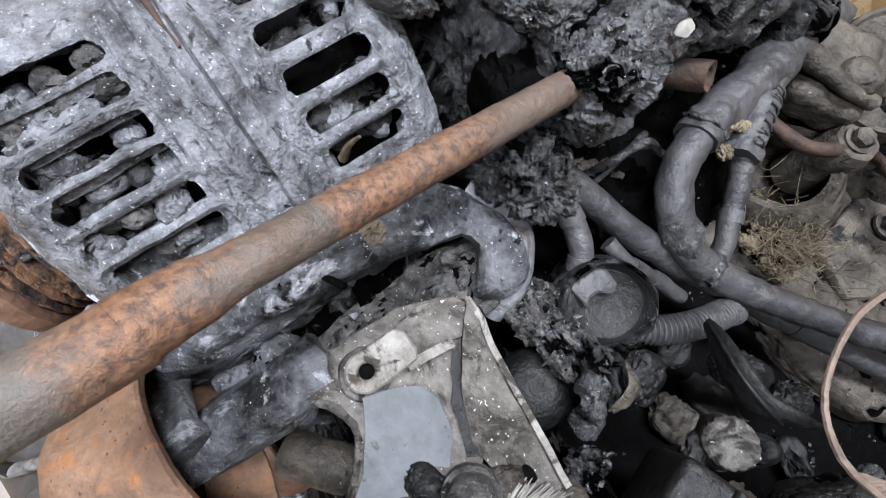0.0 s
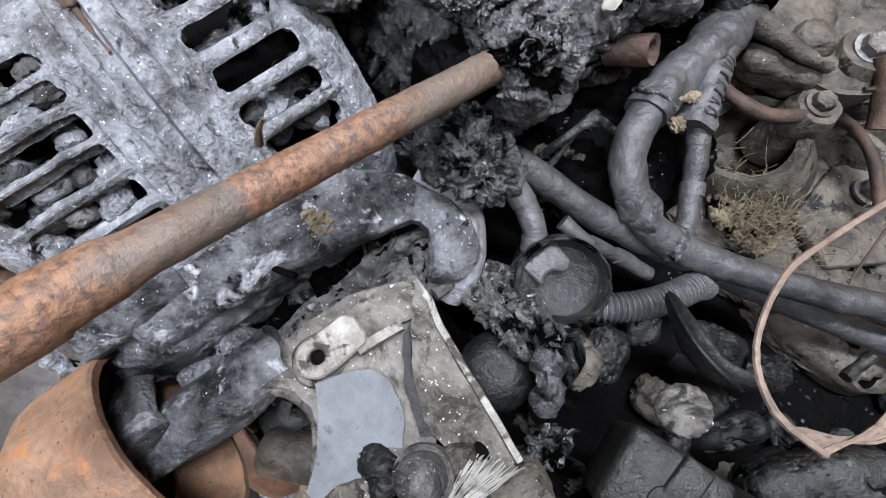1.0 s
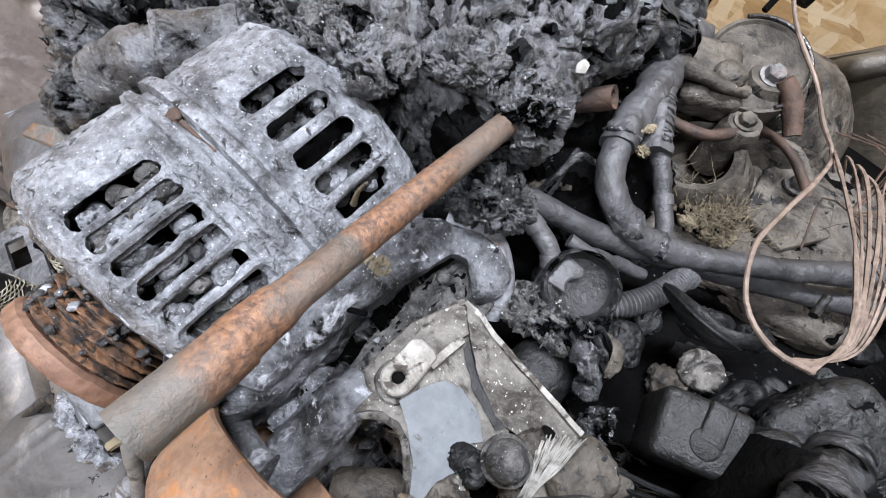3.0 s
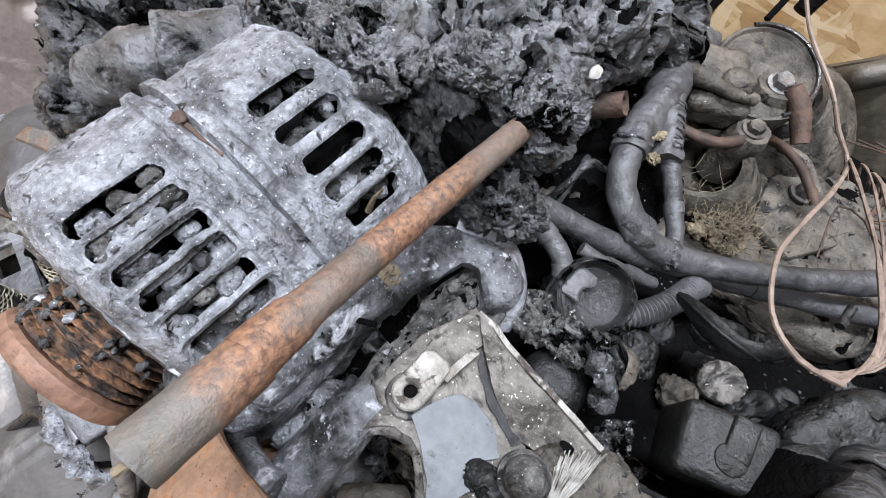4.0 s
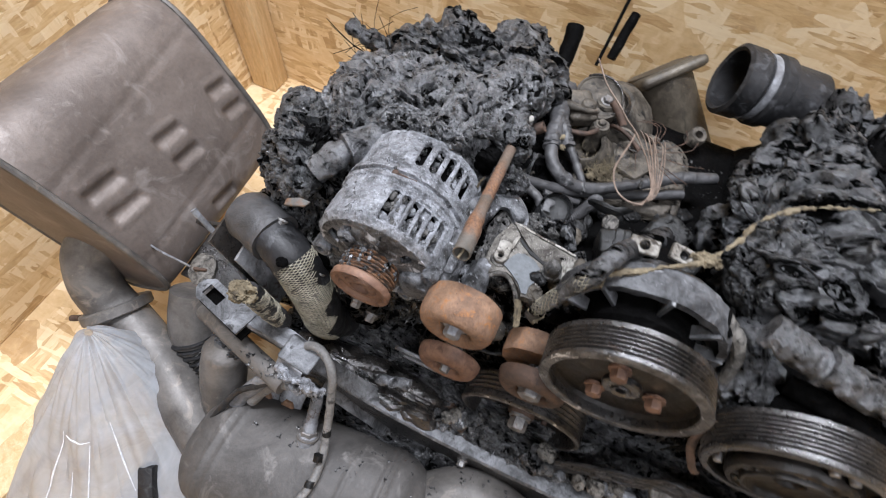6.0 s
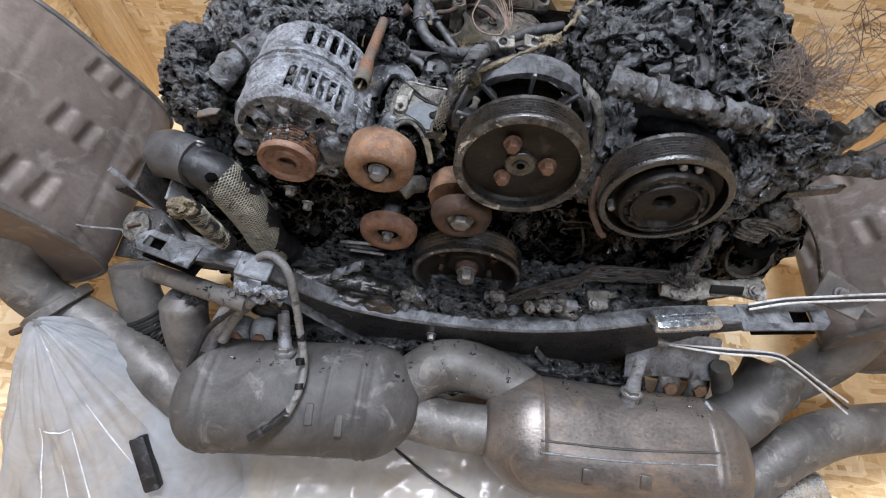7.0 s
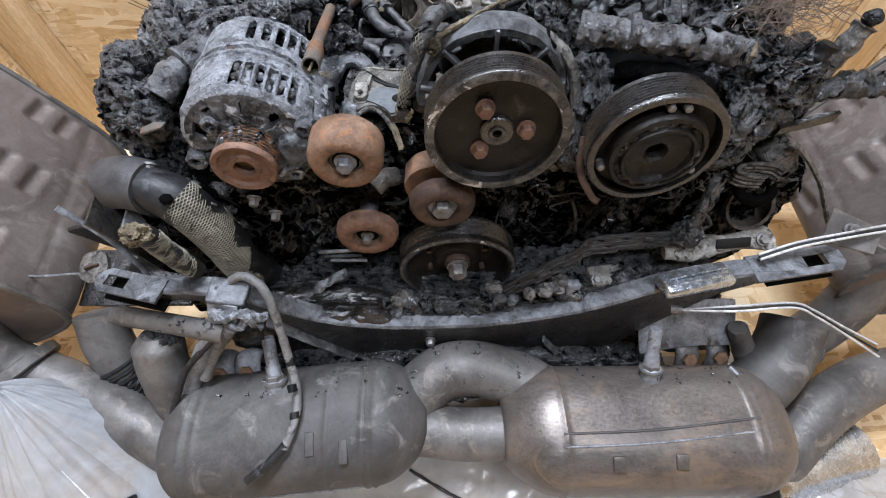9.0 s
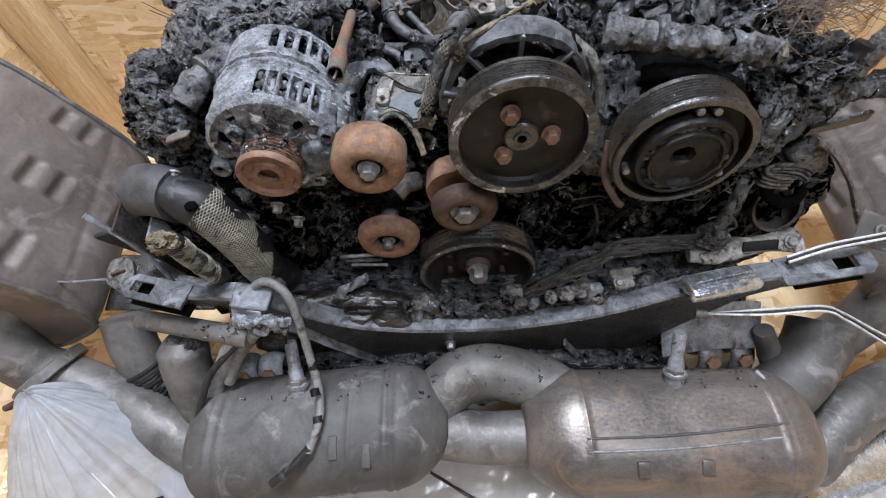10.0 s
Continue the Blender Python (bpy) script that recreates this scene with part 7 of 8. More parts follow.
for k in range(26):
    x = rng.uniform(0.0, 0.23) if k < 16 else rng.uniform(-0.26, -0.06)
    z = 0.262 + 0.0022 * k % 0.02 + (0.16 * max(0, x - 0.02) if k < 16 else -0.012)
    g = rng.uniform(0.004, 0.01)
    part("ash_lump", lump((x, rng.uniform(0.052, 0.074), z), (g * 1.5, g, g * 0.8), g * 0.4, 110, 4, 0.7, 3, (rng.uniform(-30, 30), rng.uniform(-30, 30), rng.uniform(0, 180)), seed=500 + k),
         (M_ASH_DARK, M_ALU_DIRTY, M_CHAR, M_ASH_DARK)[k % 4], lower, "ash-dusted broken lump")
cast = part("casting", roughen(rbox((0.052, 0.03, 0.02), pose(0.1738, 0.0770, 0.2927, 8, 4, 10), 0.005, 3), 0.0016, 70), M_ALU, lower, "broken pale casting")
part("flange", roughen(rbox((0.06, 0.036, 0.005), pose(0.1720, 0.0730, 0.2841, 8, 4, 10), 0.002), 0.001, 80), M_ALU, cast)
part("bolt", hexbolt(pose(0.1559, 0.0670, 0.3016, 20, 0, 0), 0.005, 0.006), M_BOLT, cast)
part("casting", roughen(rbox((0.03, 0.02, 0.016), pose(0.2217, 0.0830, 0.2972, 15, -5, 25), 0.004, 3), 0.002, 70), M_ALU_DIRTY, lower)
arm = part("alu_bracket", roughen(sweep([(0.235, 0.085, 0.348), (0.265, 0.082, 0.353), (0.31, 0.084, 0.358), (0.345, 0.086, 0.361), (0.368, 0.087, 0.361)], lambda t: 0.016 + 0.004 * math.sin(t * 7), 18, step=0.003, flat=0.55, rough=0.0012), 0.0008, 90), M_ALU, lower, "pale cast bracket with bolts")
# Solid near-black slab; its colour replaces the shade of a recess.
part("pocket", roughen(rbox((0.045, 0.004, 0.013), pose(0.315, 0.0775, 0.368, -40, 0, 3), 0.0015), 0.0005, 80), M_BLACKP, arm, "near-black slab standing in for a shaded pocket")
part("bolt", hexbolt(pose(0.352, 0.08, 0.37, 30, 0, 0), 0.006, 0.007), M_BOLT, arm)
part("rod", sweep([(0.252, 0.085, 0.38), (0.262, 0.1, 0.42), (0.27, 0.115, 0.455)], 0.0075, 12, rough=0.003, freq=120), M_CHAR, lower, "charred upright rod")
part("alu_bracket", roughen(rbox((0.042, 0.05, 0.14), pose(0.396, 0.178, 0.392, 0, -35, 6), 0.01, 3), 0.004, 40), M_ALU_DIRTY, lower, "pale broken casting")
for k in range(4):
    part("spring_coil", sweep([(0.335 + 0.03 * math.cos(a / 3), 0.135 + 0.012 * math.sin(a / 3), 0.418 + 0.006 * k + 0.0004 * a) for a in range(0, 16, 2)], 0.0025, 8, rough=0.0008, freq=150), M_ALU_DIRTY, lower)
part("neck", roughen(lathe([(0.028, 0.002), (0.0325, 0.003), (0.034, -0.004), (0.028, -0.03), (0.02, -0.032), (0.0, -0.032)], pose(0.353, 0.13, 0.374, 50, 25, -20), 36), 0.0006, 80), M_OILY, lower, "oily brown flared neck")
part("collar", roughen(sweep([(0.315, 0.14, 0.43), (0.318, 0.125, 0.41), (0.335, 0.118, 0.402), (0.355, 0.12, 0.405), (0.36, 0.13, 0.415)], 0.007, 10), 0.001, 70), M_SOOT_SHADE, lower)
part("edge_strip", roughen(sweep([(0.352, 0.155, 0.47), (0.385, 0.15, 0.45), (0.43, 0.14, 0.405), (0.455, 0.13, 0.37), (0.475, 0.12, 0.342)], 0.0065, 10, flat=0.5), 0.0008, 70), M_ALU_DIRTY, lower)
belt = thing("burnt_belt", (0.13, 0.075, 0.32), "charred flaking remnant of a ribbed drive belt", "belt")
for k in range(9):
    o = (k - 4) * 0.0032
    part("rib", sweep([(0.03, 0.064 + 0.3 * o, 0.275 + o), (0.06, 0.07 + 0.3 * o, 0.3 + o), (0.09, 0.074 + 0.3 * o, 0.323 + o), (0.12, 0.078 + 0.3 * o, 0.343 + 1.1 * o), (0.13, 0.08 + 0.3 * o, 0.366 + o), (0.165, 0.081 + 0.3 * o, 0.372 + o),
                       (0.2, 0.083 + 0.3 * o, 0.373 + 0.8 * o), (0.245, 0.085 + 0.3 * o, 0.373 + 0.6 * o)], lambda t, k=k: 0.0021 + 0.0005 * math.sin(t * 40 + k), 7, step=0.003, rough=0.0012, freq=160), M_RUBBER if k % 3 else M_CHAR, belt)
part("frayed_knot", lump((0.252, 0.086, 0.378), (0.017, 0.014, 0.016), 0.006, 80, 5, 0.9, 2.3, seed=66), M_CHAR, belt, "frayed charred end")
solo("engine_dowel", roughen(lathe([(0, 0.004), (0.01, 0.004), (0.011, 0.0), (0.011, -0.02), (0, -0.02)], facing(0.235, 0.15, 0.4), 20, False), 0.001, 90), M_BOLT, "small steel plug on the engine front", "plug")

# ---- exhaust: catalytic converters and pipes ----
def converter(x0, x1, y, z, ry, rz, mat, label, cone_left, cone_right, turn=0.0, seams=(), bands=()):
    t = thing("catalytic_converter", ((x0 + x1) / 2, y, z - rz), label, "converter", "catalytic converters")
    n = 120
    bm = bmesh.new()
    rows = []
    for k in range(n + 1):
        s = k / n
        x = x0 + (x1 - x0) * s
        g = 1.0
        if s < cone_left[0]:
            u = s / cone_left[0]
            g = cone_left[1] + (1 - cone_left[1]) * math.sin(u * math.pi / 2) ** 0.8
        if s > 1 - cone_right[0]:
            u = (1 - s) / cone_right[0]
            g = cone_right[1] + (1 - cone_right[1]) * math.sin(u * math.pi / 2) ** 0.8
        for sx, hgt, wid in seams:
            g += hgt * math.exp(-((x - sx) / wid) ** 2)
        row = []
        for j in range(96):
            a = 2 * math.pi * j / 96
            ca, sa = math.cos(a), math.sin(a)
            e = (abs(ca) ** 2.4 + abs(sa) ** 2.4) ** (-1 / 2.4)
            bul = 1 + 0.006 * noise.noise(Vector((x * 14, ca * 2, sa * 2)))
            yy, zz = ca * e * ry * g * bul, sa * e * rz * g * bul
            row.append(bm.verts.new((x, y + yy + turn * (x - (x0 + x1) / 2), z + zz)))
        rows.append(row)
    for k in range(n):
        for j in range(96):
            i = (j + 1) % 96
            bm.faces.new((rows[k][j], rows[k][i], rows[k + 1][i], rows[k + 1][j]))
    bm.faces.new(rows[0])
    bm.faces.new(rows[-1][::-1])
    shell = part("shell", bm, mat, t)
    for sx in bands:
        loop = []
        for j in range(73):
            a = 2 * math.pi * j / 72
            ca, sa = math.cos(a), math.sin(a)
            e = (abs(ca) ** 2.4 + abs(sa) ** 2.4) ** (-1 / 2.4)
            loop.append(Vector((sx + 0.004 * math.sin(3 * a), y + ca * e * ry * 1.004 + turn * (sx - (x0 + x1) / 2), z + sa * e * rz * 1.004)))
        part("band", sweep(loop, 0.0032, 8, raw=True), mat, shell, "pressed band")
    return t


cat_l = converter(-0.447, -0.085, -0.085, 0.162, 0.085, 0.077, M_CAT, "brown-grey steel catalytic converter lying in front of the engine", (0.12, 0.55), (0.2, 0.42), 0.06,
                  [(-0.4, 0.03, 0.0035), (-0.385, 0.022, 0.0035), (-0.215, 0.022, 0.003), (-0.168, 0.035, 0.0035), (-0.158, 0.03, 0.003)], ())
cat_r = converter(0.022, 0.405, -0.102, 0.157, 0.087, 0.077, M_BRONZE, "bronze-tinted steel catalytic converter with seams and inlet cone", (0.2, 0.5), (0.12, 0.7), -0.03,
                  [(0.098, 0.03, 0.0035), (0.345, 0.025, 0.0035), (0.355, 0.02, 0.003)], ())
SEAM = [(0.0934, -0.1194, 0.2333), (0.2152, -0.1182, 0.2337), (0.3516, -0.1085, 0.2342)]
part("seam", sweep(SEAM, 0.0017, 10, step=0.004, rough=0.0005, freq=90), M_CAT, cat_r, "welded shield seam")
part("seam", sweep([(x, y - 0.0155, z - 0.0022) for x, y, z in SEAM], 0.0015, 10, step=0.004, rough=0.0005, freq=90), M_GREYSTEEL, cat_r, "bright folded seam edge")
part("shield_edge", roughen(sweep([(0.35, -0.035, 0.213), (0.358, -0.07, 0.225), (0.366, -0.115, 0.223), (0.37, -0.155, 0.2), (0.371, -0.182, 0.166)], 0.003, 8), 0.0004, 60), M_GREYSTEEL, cat_r)
part("seam", roughen(sweep([(-0.415, -0.174, 0.165), (-0.3, -0.172, 0.165), (-0.17, -0.164, 0.165)], 0.002, 8), 0.0004, 60), M_GREYSTEEL, cat_l, "welded shield seam")
for x in (0.16, 0.24):
    part("foot", roughen(rbox((0.016, 0.02, 0.005), pose(x, -0.156, 0.2235, 26, 0, 0), 0.002, 3), 0.0006, 80), M_BRONZE, cat_r)
for x, y, z in ((-0.234, -0.12, 0.2338), (-0.191, -0.13, 0.2295)):
    part("pressed_rib", roughen(rbox((0.012, 0.03, 0.004), pose(x, y, z, 16, 0, 3), 0.002, 3), 0.0004, 80), M_CAT, cat_l, "raised pressed tab")


def pipe(name, pts, r, mat, label, hollow=0.0, step=0.006, rough=0.0004, seg=32):
    return solo(name, sweep(pts, r, seg, step=step, rough=rough, freq=30, hollow=hollow), mat, label, "pipe")


pipe("exhaust_pipe", [(-0.115, -0.06, 0.16), (-0.09, -0.035, 0.172), (-0.055, -0.015, 0.18), (-0.01, -0.012, 0.18), (0.05, -0.028, 0.172), (0.09, -0.05, 0.165)], 0.041, M_PIPE, "grey steel link pipe between the converters")
pipe("exhaust_pipe", [(-0.1, -0.09, 0.15), (-0.065, -0.095, 0.15), (-0.02, -0.1, 0.15), (0.04, -0.1, 0.155)], 0.037, M_PIPE, "short grey steel pipe joining a converter cone")
pipe("exhaust_pipe", [(0.36, -0.08, 0.16), (0.42, -0.04, 0.175), (0.455, 0.0, 0.195), (0.47, 0.03, 0.21)], 0.043, M_CAT, "brown steel outlet pipe of a converter")
pipe("exhaust_pipe", [(0.52, 0.03, 0.1), (0.57, 0.05, 0.13), (0.6, 0.075, 0.185), (0.61, 0.1, 0.24), (0.61, 0.12, 0.29)], 0.037, M_PIPE, "curved steel pipe rising to the muffler")
pipe("exhaust_pipe", [(0.45, -0.15, 0.05), (0.462, -0.135, 0.075), (0.49, -0.105, 0.1), (0.54, -0.07, 0.115), (0.62, -0.035, 0.12), (0.75, -0.01, 0.12)], 0.039, M_PIPE, "big bent steel exhaust pipe on the floor", 0.003)
solo("flex_joint", sweep([(0.475, 0.0, 0.125), (0.505, 0.015, 0.125), (0.535, 0.03, 0.125)], 0.036, 32, step=0.0008, ribs=(0.0035, 0.009)), M_GREYSTEEL, "ribbed steel flexible exhaust joint", "flex joint")
solo("flex_joint", sweep([(-0.53, 0.0, 0.165), (-0.505, -0.012, 0.155), (-0.48, -0.02, 0.15)], 0.033, 32, step=0.0008, ribs=(0.0035, 0.008)), M_BLACKSTEEL, "dark ribbed flexible exhaust joint", "flex joint")
DROP = [(-0.56, 0.07, 0.25), (-0.552, 0.03, 0.21), (-0.535, 0.005, 0.17), (-0.51, -0.02, 0.14)]
drop_pipe = thing("exhaust_pipe", (-0.54, 0.01, 0.13), "steel pipe with a black flexible joint behind the converter", "pipe")
part("tube", sweep(DROP, 0.033, 32, step=0.006, rough=0.0004, freq=30), M_PIPE, drop_pipe)
for k in range(5):
    s = k / 4
    c = Vector((-0.543 + 0.018 * s, 0.017 - 0.021 * s, 0.19 - 0.033 * s))
    part("bellows_ring", lathe([(0.03, 0.0024), (0.036, 0.0028), (0.0385, 0.0012), (0.0388, -0.0012), (0.036, -0.0028), (0.03, -0.0024)],
                               Matrix.Translation(c) @ Vector((0.45, -0.53, -0.78)).to_track_quat("Z", "Y").to_matrix().to_4x4(), 40), M_RUBBER, drop_pipe, "black flexible joint ring")
stub = thing("pipe_stub", (-0.45, -0.02, 0.15), "grey ash-crusted pipe stub into the converter", "pipe")
part("tube", sweep([(-0.452, 0.024, 0.272), (-0.453, 0.012, 0.255), (-0.454, -0.01, 0.225), (-0.448, -0.04, 0.18), (-0.43, -0.06, 0.16)], lambda t: 0.033 * min(1.0, 0.62 + 3.2 * t), 32, step=0.004, rough=0.001, freq=50), M_PIPE, stub)
part("ash_crust", lump((-0.447, 0.008, 0.268), (0.024, 0.018, 0.009), 0.004, 90, 5, 0.8, 3, (30, 0, 0), seed=91), M_BELL, stub, "ash crust on its end")
pipe("thin_pipe", [(-0.352, 0.005, 0.315), (-0.372, -0.008, 0.288), (-0.398, -0.028, 0.245), (-0.415, -0.05, 0.21)], 0.0105, M_GREYSTEEL, "slim grey tube dropping to the converter")
solo("steel_can", roughen(sweep([(0.43, -0.17, 0.045), (0.5, -0.15, 0.045), (0.6, -0.12, 0.05)], 0.045, 32, hollow=0.003), 0.002, 20), M_CHROME, "shiny crumpled steel can on the floor", "can")
pipe("exhaust_pipe", [(-0.5, 0.045, 0.29), (-0.43, 0.026, 0.305), (-0.37, 0.01, 0.315), (-0.33, 0.0, 0.318)], 0.0135, M_PIPE, "slim grey pipe under the crossmember")


def muffler(x, y, z, side, label):
    """A pressed-steel muffler, leaning outwards, its broad face with short pressed grooves; side 1 faces +x."""
    t = thing("muffler", (x, y, z - 0.16), label, "muffler", "mufflers")
    ax, al, aw = Vector((0.889 * side, 0.107, 0.445)), Vector((-0.095 * side, 0.994, -0.048)), Vector((-0.447 * side, 0, 0.894))
    o = Vector((x, y, z))
    L, W, T = 0.165, 0.157, 0.085
    groups = ((-0.113, 0.025, 0.033), (0.006, 0.01, 0.031), (0.125, 0.004, 0.027))
    bm = bmesh.new()
    rows = []
    n, q = 150, 220
    for k in range(n + 1):
        s = -1 + 2 * k / n
        ends = (1 - abs(s) ** 9) ** (1 / 9)
        row = []
        for j in range(q):
            a = 2 * math.pi * j / q
            ca, sa = math.cos(a), math.sin(a)
            e = (abs(ca) ** 3.6 + abs(sa) ** 3.6) ** (-1 / 3.6)
            u, w = ca * e * T, sa * e * W
            g = 0.82 + 0.18 * ends
            l = s * L
            if ca > 0.3:
                press = 0.0
                for cl, cw, half in groups:
                    edge = step_up(0.0, 0.011, half - abs(l - cl))
                    for dw in (0.0, -0.038, -0.128 if cl == 0.006 else 9):
                        m_ = (w - (cw + dw - 0.012 * (l - cl) / half * 0.35)) / 0.0085
                        if abs(m_) < 1.25:
                            press += edge * 0.0058 * math.cos(math.pi / 2 * m_ / 1.25) ** 1.2
                        elif abs(m_) < 2.3:
                            press -= edge * 0.0016 * math.sin(math.pi * (abs(m_) - 1.25) / 1.05)
                press += 0.0016 * math.exp(-((w - 0.078 - 0.1 * l) / 0.004) ** 2) + 0.002 * math.exp(-((w + 0.075 - 0.05 * l) / 0.005) ** 2)
                press -= 0.0012 * noise.noise(Vector((l * 11, w * 11, side)))
                u -= press
            row.append(bm.verts.new(o + ax * (u * g) + al * l + aw * (w * g)))
        rows.append(row)
    for k in range(n):
        for j in range(q):
            i = (j + 1) % q
            bm.faces.new((rows[k][j], rows[k][i], rows[k + 1][i], rows[k + 1][j]))
    bm.faces.new(rows[0])
    bm.faces.new(rows[-1][::-1])
    part("shell", bm, M_MUFFLER, t)
    for end in (-1, 1):
        lip = []
        for k in range(80):
            a = 2 * math.pi * k / 80
            ca, sa = math.cos(a), math.sin(a)
            e = (abs(ca) ** 3.6 + abs(sa) ** 3.6) ** (-1 / 3.6)
            lip.append(o + ax * (ca * e * T * 0.985) + al * (end * (L - 0.004)) + aw * (sa * e * W * 0.985))
        part("end_seam", sweep(lip + [lip[0]], 0.0045, 8, raw=True), M_PIPE, t, "folded end seam")
    return t


muf_l = muffler(-0.722, 0.211, 0.355, 1, "large brownish pressed-steel muffler leaning at the crate side")
muf_r = muffler(0.695, 0.231, 0.301, -1, "large brownish pressed-steel muffler lying lower at the crate side")
part("elbow", sweep([(-0.655, 0.115, 0.31), (-0.682, 0.085, 0.318), (-0.702, 0.05, 0.3), (-0.698, 0.02, 0.262), (-0.68, 0.004, 0.23), (-0.655, -0.004, 0.21)], 0.036, 32, rough=0.0004), M_PIPE, muf_l, "bent outlet pipe")
part("flange", roughen(lathe([(0.03, 0.0085), (0.049, 0.0085), (0.051, 0.0065), (0.051, -0.0065), (0.049, -0.0085), (0.03, -0.0085)], Matrix.Translation((-0.666, 0.0, 0.216)) @ Vector((0.6, -0.5, -0.6)).to_track_quat("Z", "Y").to_matrix().to_4x4(), 48), 0.0008, 60), M_PIPE, muf_l)
part("flange_pin", sweep([(-0.69, -0.02, 0.195), (-0.715, -0.03, 0.19), (-0.742, -0.042, 0.185)], 0.0055, 10, rough=0.001), M_RUST_DARK, muf_l, "rusty pin")
part("tail_pipe", sweep([(-0.66, -0.001, 0.212), (-0.585, -0.03, 0.185), (-0.5, -0.075, 0.168), (-0.45, -0.105, 0.145)], 0.036, 32, rough=0.0004), M_PIPE, muf_l)
part("wire", sweep([(-0.66, 0.1, 0.33), (-0.6, 0.085, 0.335), (-0.53, 0.08, 0.345), (-0.495, 0.075, 0.352)], 0.0016, 6), M_GREYSTEEL, muf_l, "thin bent steel wire")
part("hanger_plate", roughen(plate([(-0.03, -0.025), (0.03, -0.02), (0.035, 0.02), (-0.025, 0.03)], 0.004, pose(0.475, 0.09, 0.36, 10, 0, -30), [(0, 0, 0.004)]), 0.0005, 60), M_PIPE, muf_r, "hanger plate with a bolt")
part("hanger_bolt", hexbolt(pose(0.475, 0.09, 0.366, 10, 0, 0), 0.008, 0.008), M_BOLT, muf_r)


def sensor(x, y, z, tip, label):
    t = thing("oxygen_sensor", (x, y, z - 0.03), label, "sensor", "oxygen sensors")
    d = (Vector(tip) - Vector((x, y, z))).normalized()
    m = Matrix.Translation((x, y, z)) @ d.to_track_quat("Z", "Y").to_matrix().to_4x4()
    body = part("body", roughen(lathe([(0, 0.06), (0.007, 0.06), (0.0085, 0.055), (0.0085, 0.02), (0.01, 0.018), (0.01, 0.0), (0.013, -0.002), (0.013, -0.03), (0, -0.03)], m, 28, False), 0.0005, 90), M_GREYSTEEL, t)
    part("nut", hexbolt(m @ pose(0, 0, -0.006), 0.0125, 0.012, 1.25), M_PIPE, body)
    return t


sensor(-0.29, -0.034, 0.238, (-0.294, 0.016, 0.285), "scorched oxygen sensor screwed into the converter")
sensor(0.228, -0.036, 0.236, (0.226, 0.0, 0.285), "scorched oxygen sensor screwed into the converter")
for x, y, z in ((-0.384, -0.008, 0.19), (-0.346, -0.007, 0.19), (0.322, 0.001, 0.152), (0.374, 0.004, 0.147)):
    t = thing("exhaust_clamp", (x, y, z - 0.03), "steel exhaust clamp ear with a rusty nut", "clamp", "exhaust clamps")
    ear = part("ear", roughen(sweep([(x, y + 0.028, z - 0.03), (x, y + 0.026, z + 0.006), (x, y + 0.012, z + 0.015), (x, y - 0.004, z + 0.004), (x, y - 0.016, z - 0.03)], 0.0185, 20, step=0.004, flat=0.42), 0.0007, 60), M_GREYSTEEL if x < 0 else M_BOLT, t)
    part("nut", hexbolt(facing(x, y - 0.001, z + 0.007, -42), 0.0115, 0.013, 1.15), M_RUST, ear, "rusty nut")
shield_bm = rbox((0.15, 0.07, 0.003), pose(0.31, 0.03, 0.21, 40, 0, 4), 0.001)
bmesh.ops.subdivide_edges(shield_bm, edges=[e for e in shield_bm.edges if e.calc_length() > 0.02], cuts=7, use_grid_fill=True)
for v in shield_bm.verts:
    v.co.z += 0.012 * math.sin((v.co.x - 0.235) * 21)
solo("heat_shield", roughen(shield_bm, 0.0022, 34), M_GREYSTEEL, "pale dented heat shield above the clamps", "heat shield")
solo("tube_stub", sweep([(0.375, 0.02, 0.225), (0.395, 0.005, 0.19), (0.412, -0.012, 0.165)], lambda t: 0.013 + 0.006 * t, 20, step=0.003, rough=0.0008, freq=60), M_PIPE, "short brown tube stub by the converter outlet", "pipe")

# ---- cables round the crossmember ----
hose("sensor_cable", [(-0.315, 0.048, 0.368), (-0.302, 0.05, 0.376), (-0.284, 0.044, 0.374), (-0.27, 0.03, 0.362), (-0.265, 0.006, 0.32), (-0.26, -0.023, 0.278), (-0.252, -0.057, 0.254), (-0.2515, -0.093, 0.25), (-0.262, -0.127, 0.244)], 0.0056, M_GREYCABLE,
     "grey sheathed sensor cable hanging over the converter", "cable")
hose("sensor_cable", [(-0.26, -0.121, 0.246), (-0.282, -0.143, 0.2375), (-0.309, -0.159, 0.225)], 0.0058, M_RUBBER, "bare black end of the sensor cable", "cable")
hose("sensor_cable", [(-0.318, 0.008, 0.335), (-0.351, -0.004, 0.31), (-0.38, -0.019, 0.286), (-0.401, -0.032, 0.266), (-0.424, -0.066, 0.228), (-0.44, -0.112, 0.195)], 0.0046, M_RUBBER, "black cable drooping beside the converter", "cable")
hose("sensor_cable", [(-0.32, 0.004, 0.33), (-0.345, 0.0, 0.3), (-0.368, -0.012, 0.268), (-0.385, -0.03, 0.24)], 0.0085, M_GREYCABLE, "thick grey cable sleeve hanging from the crossmember", "cable")
knot = thing("cable_knot", (-0.305, 0.012, 0.335), "grey melted knot of cable on the crossmember", "cable knot")
part("loop", sweep([(-0.3390, 0.0180, 0.35), (-0.3220, 0.0060, 0.352), (-0.3040, 0.0100, 0.356), (-0.2880, 0.0060, 0.352), (-0.2740, 0.0100, 0.342)], lambda t: 0.006 + 0.0018 * math.sin(t * 11), 12, step=0.0015, rough=0.0042, freq=140), M_ASH, knot)
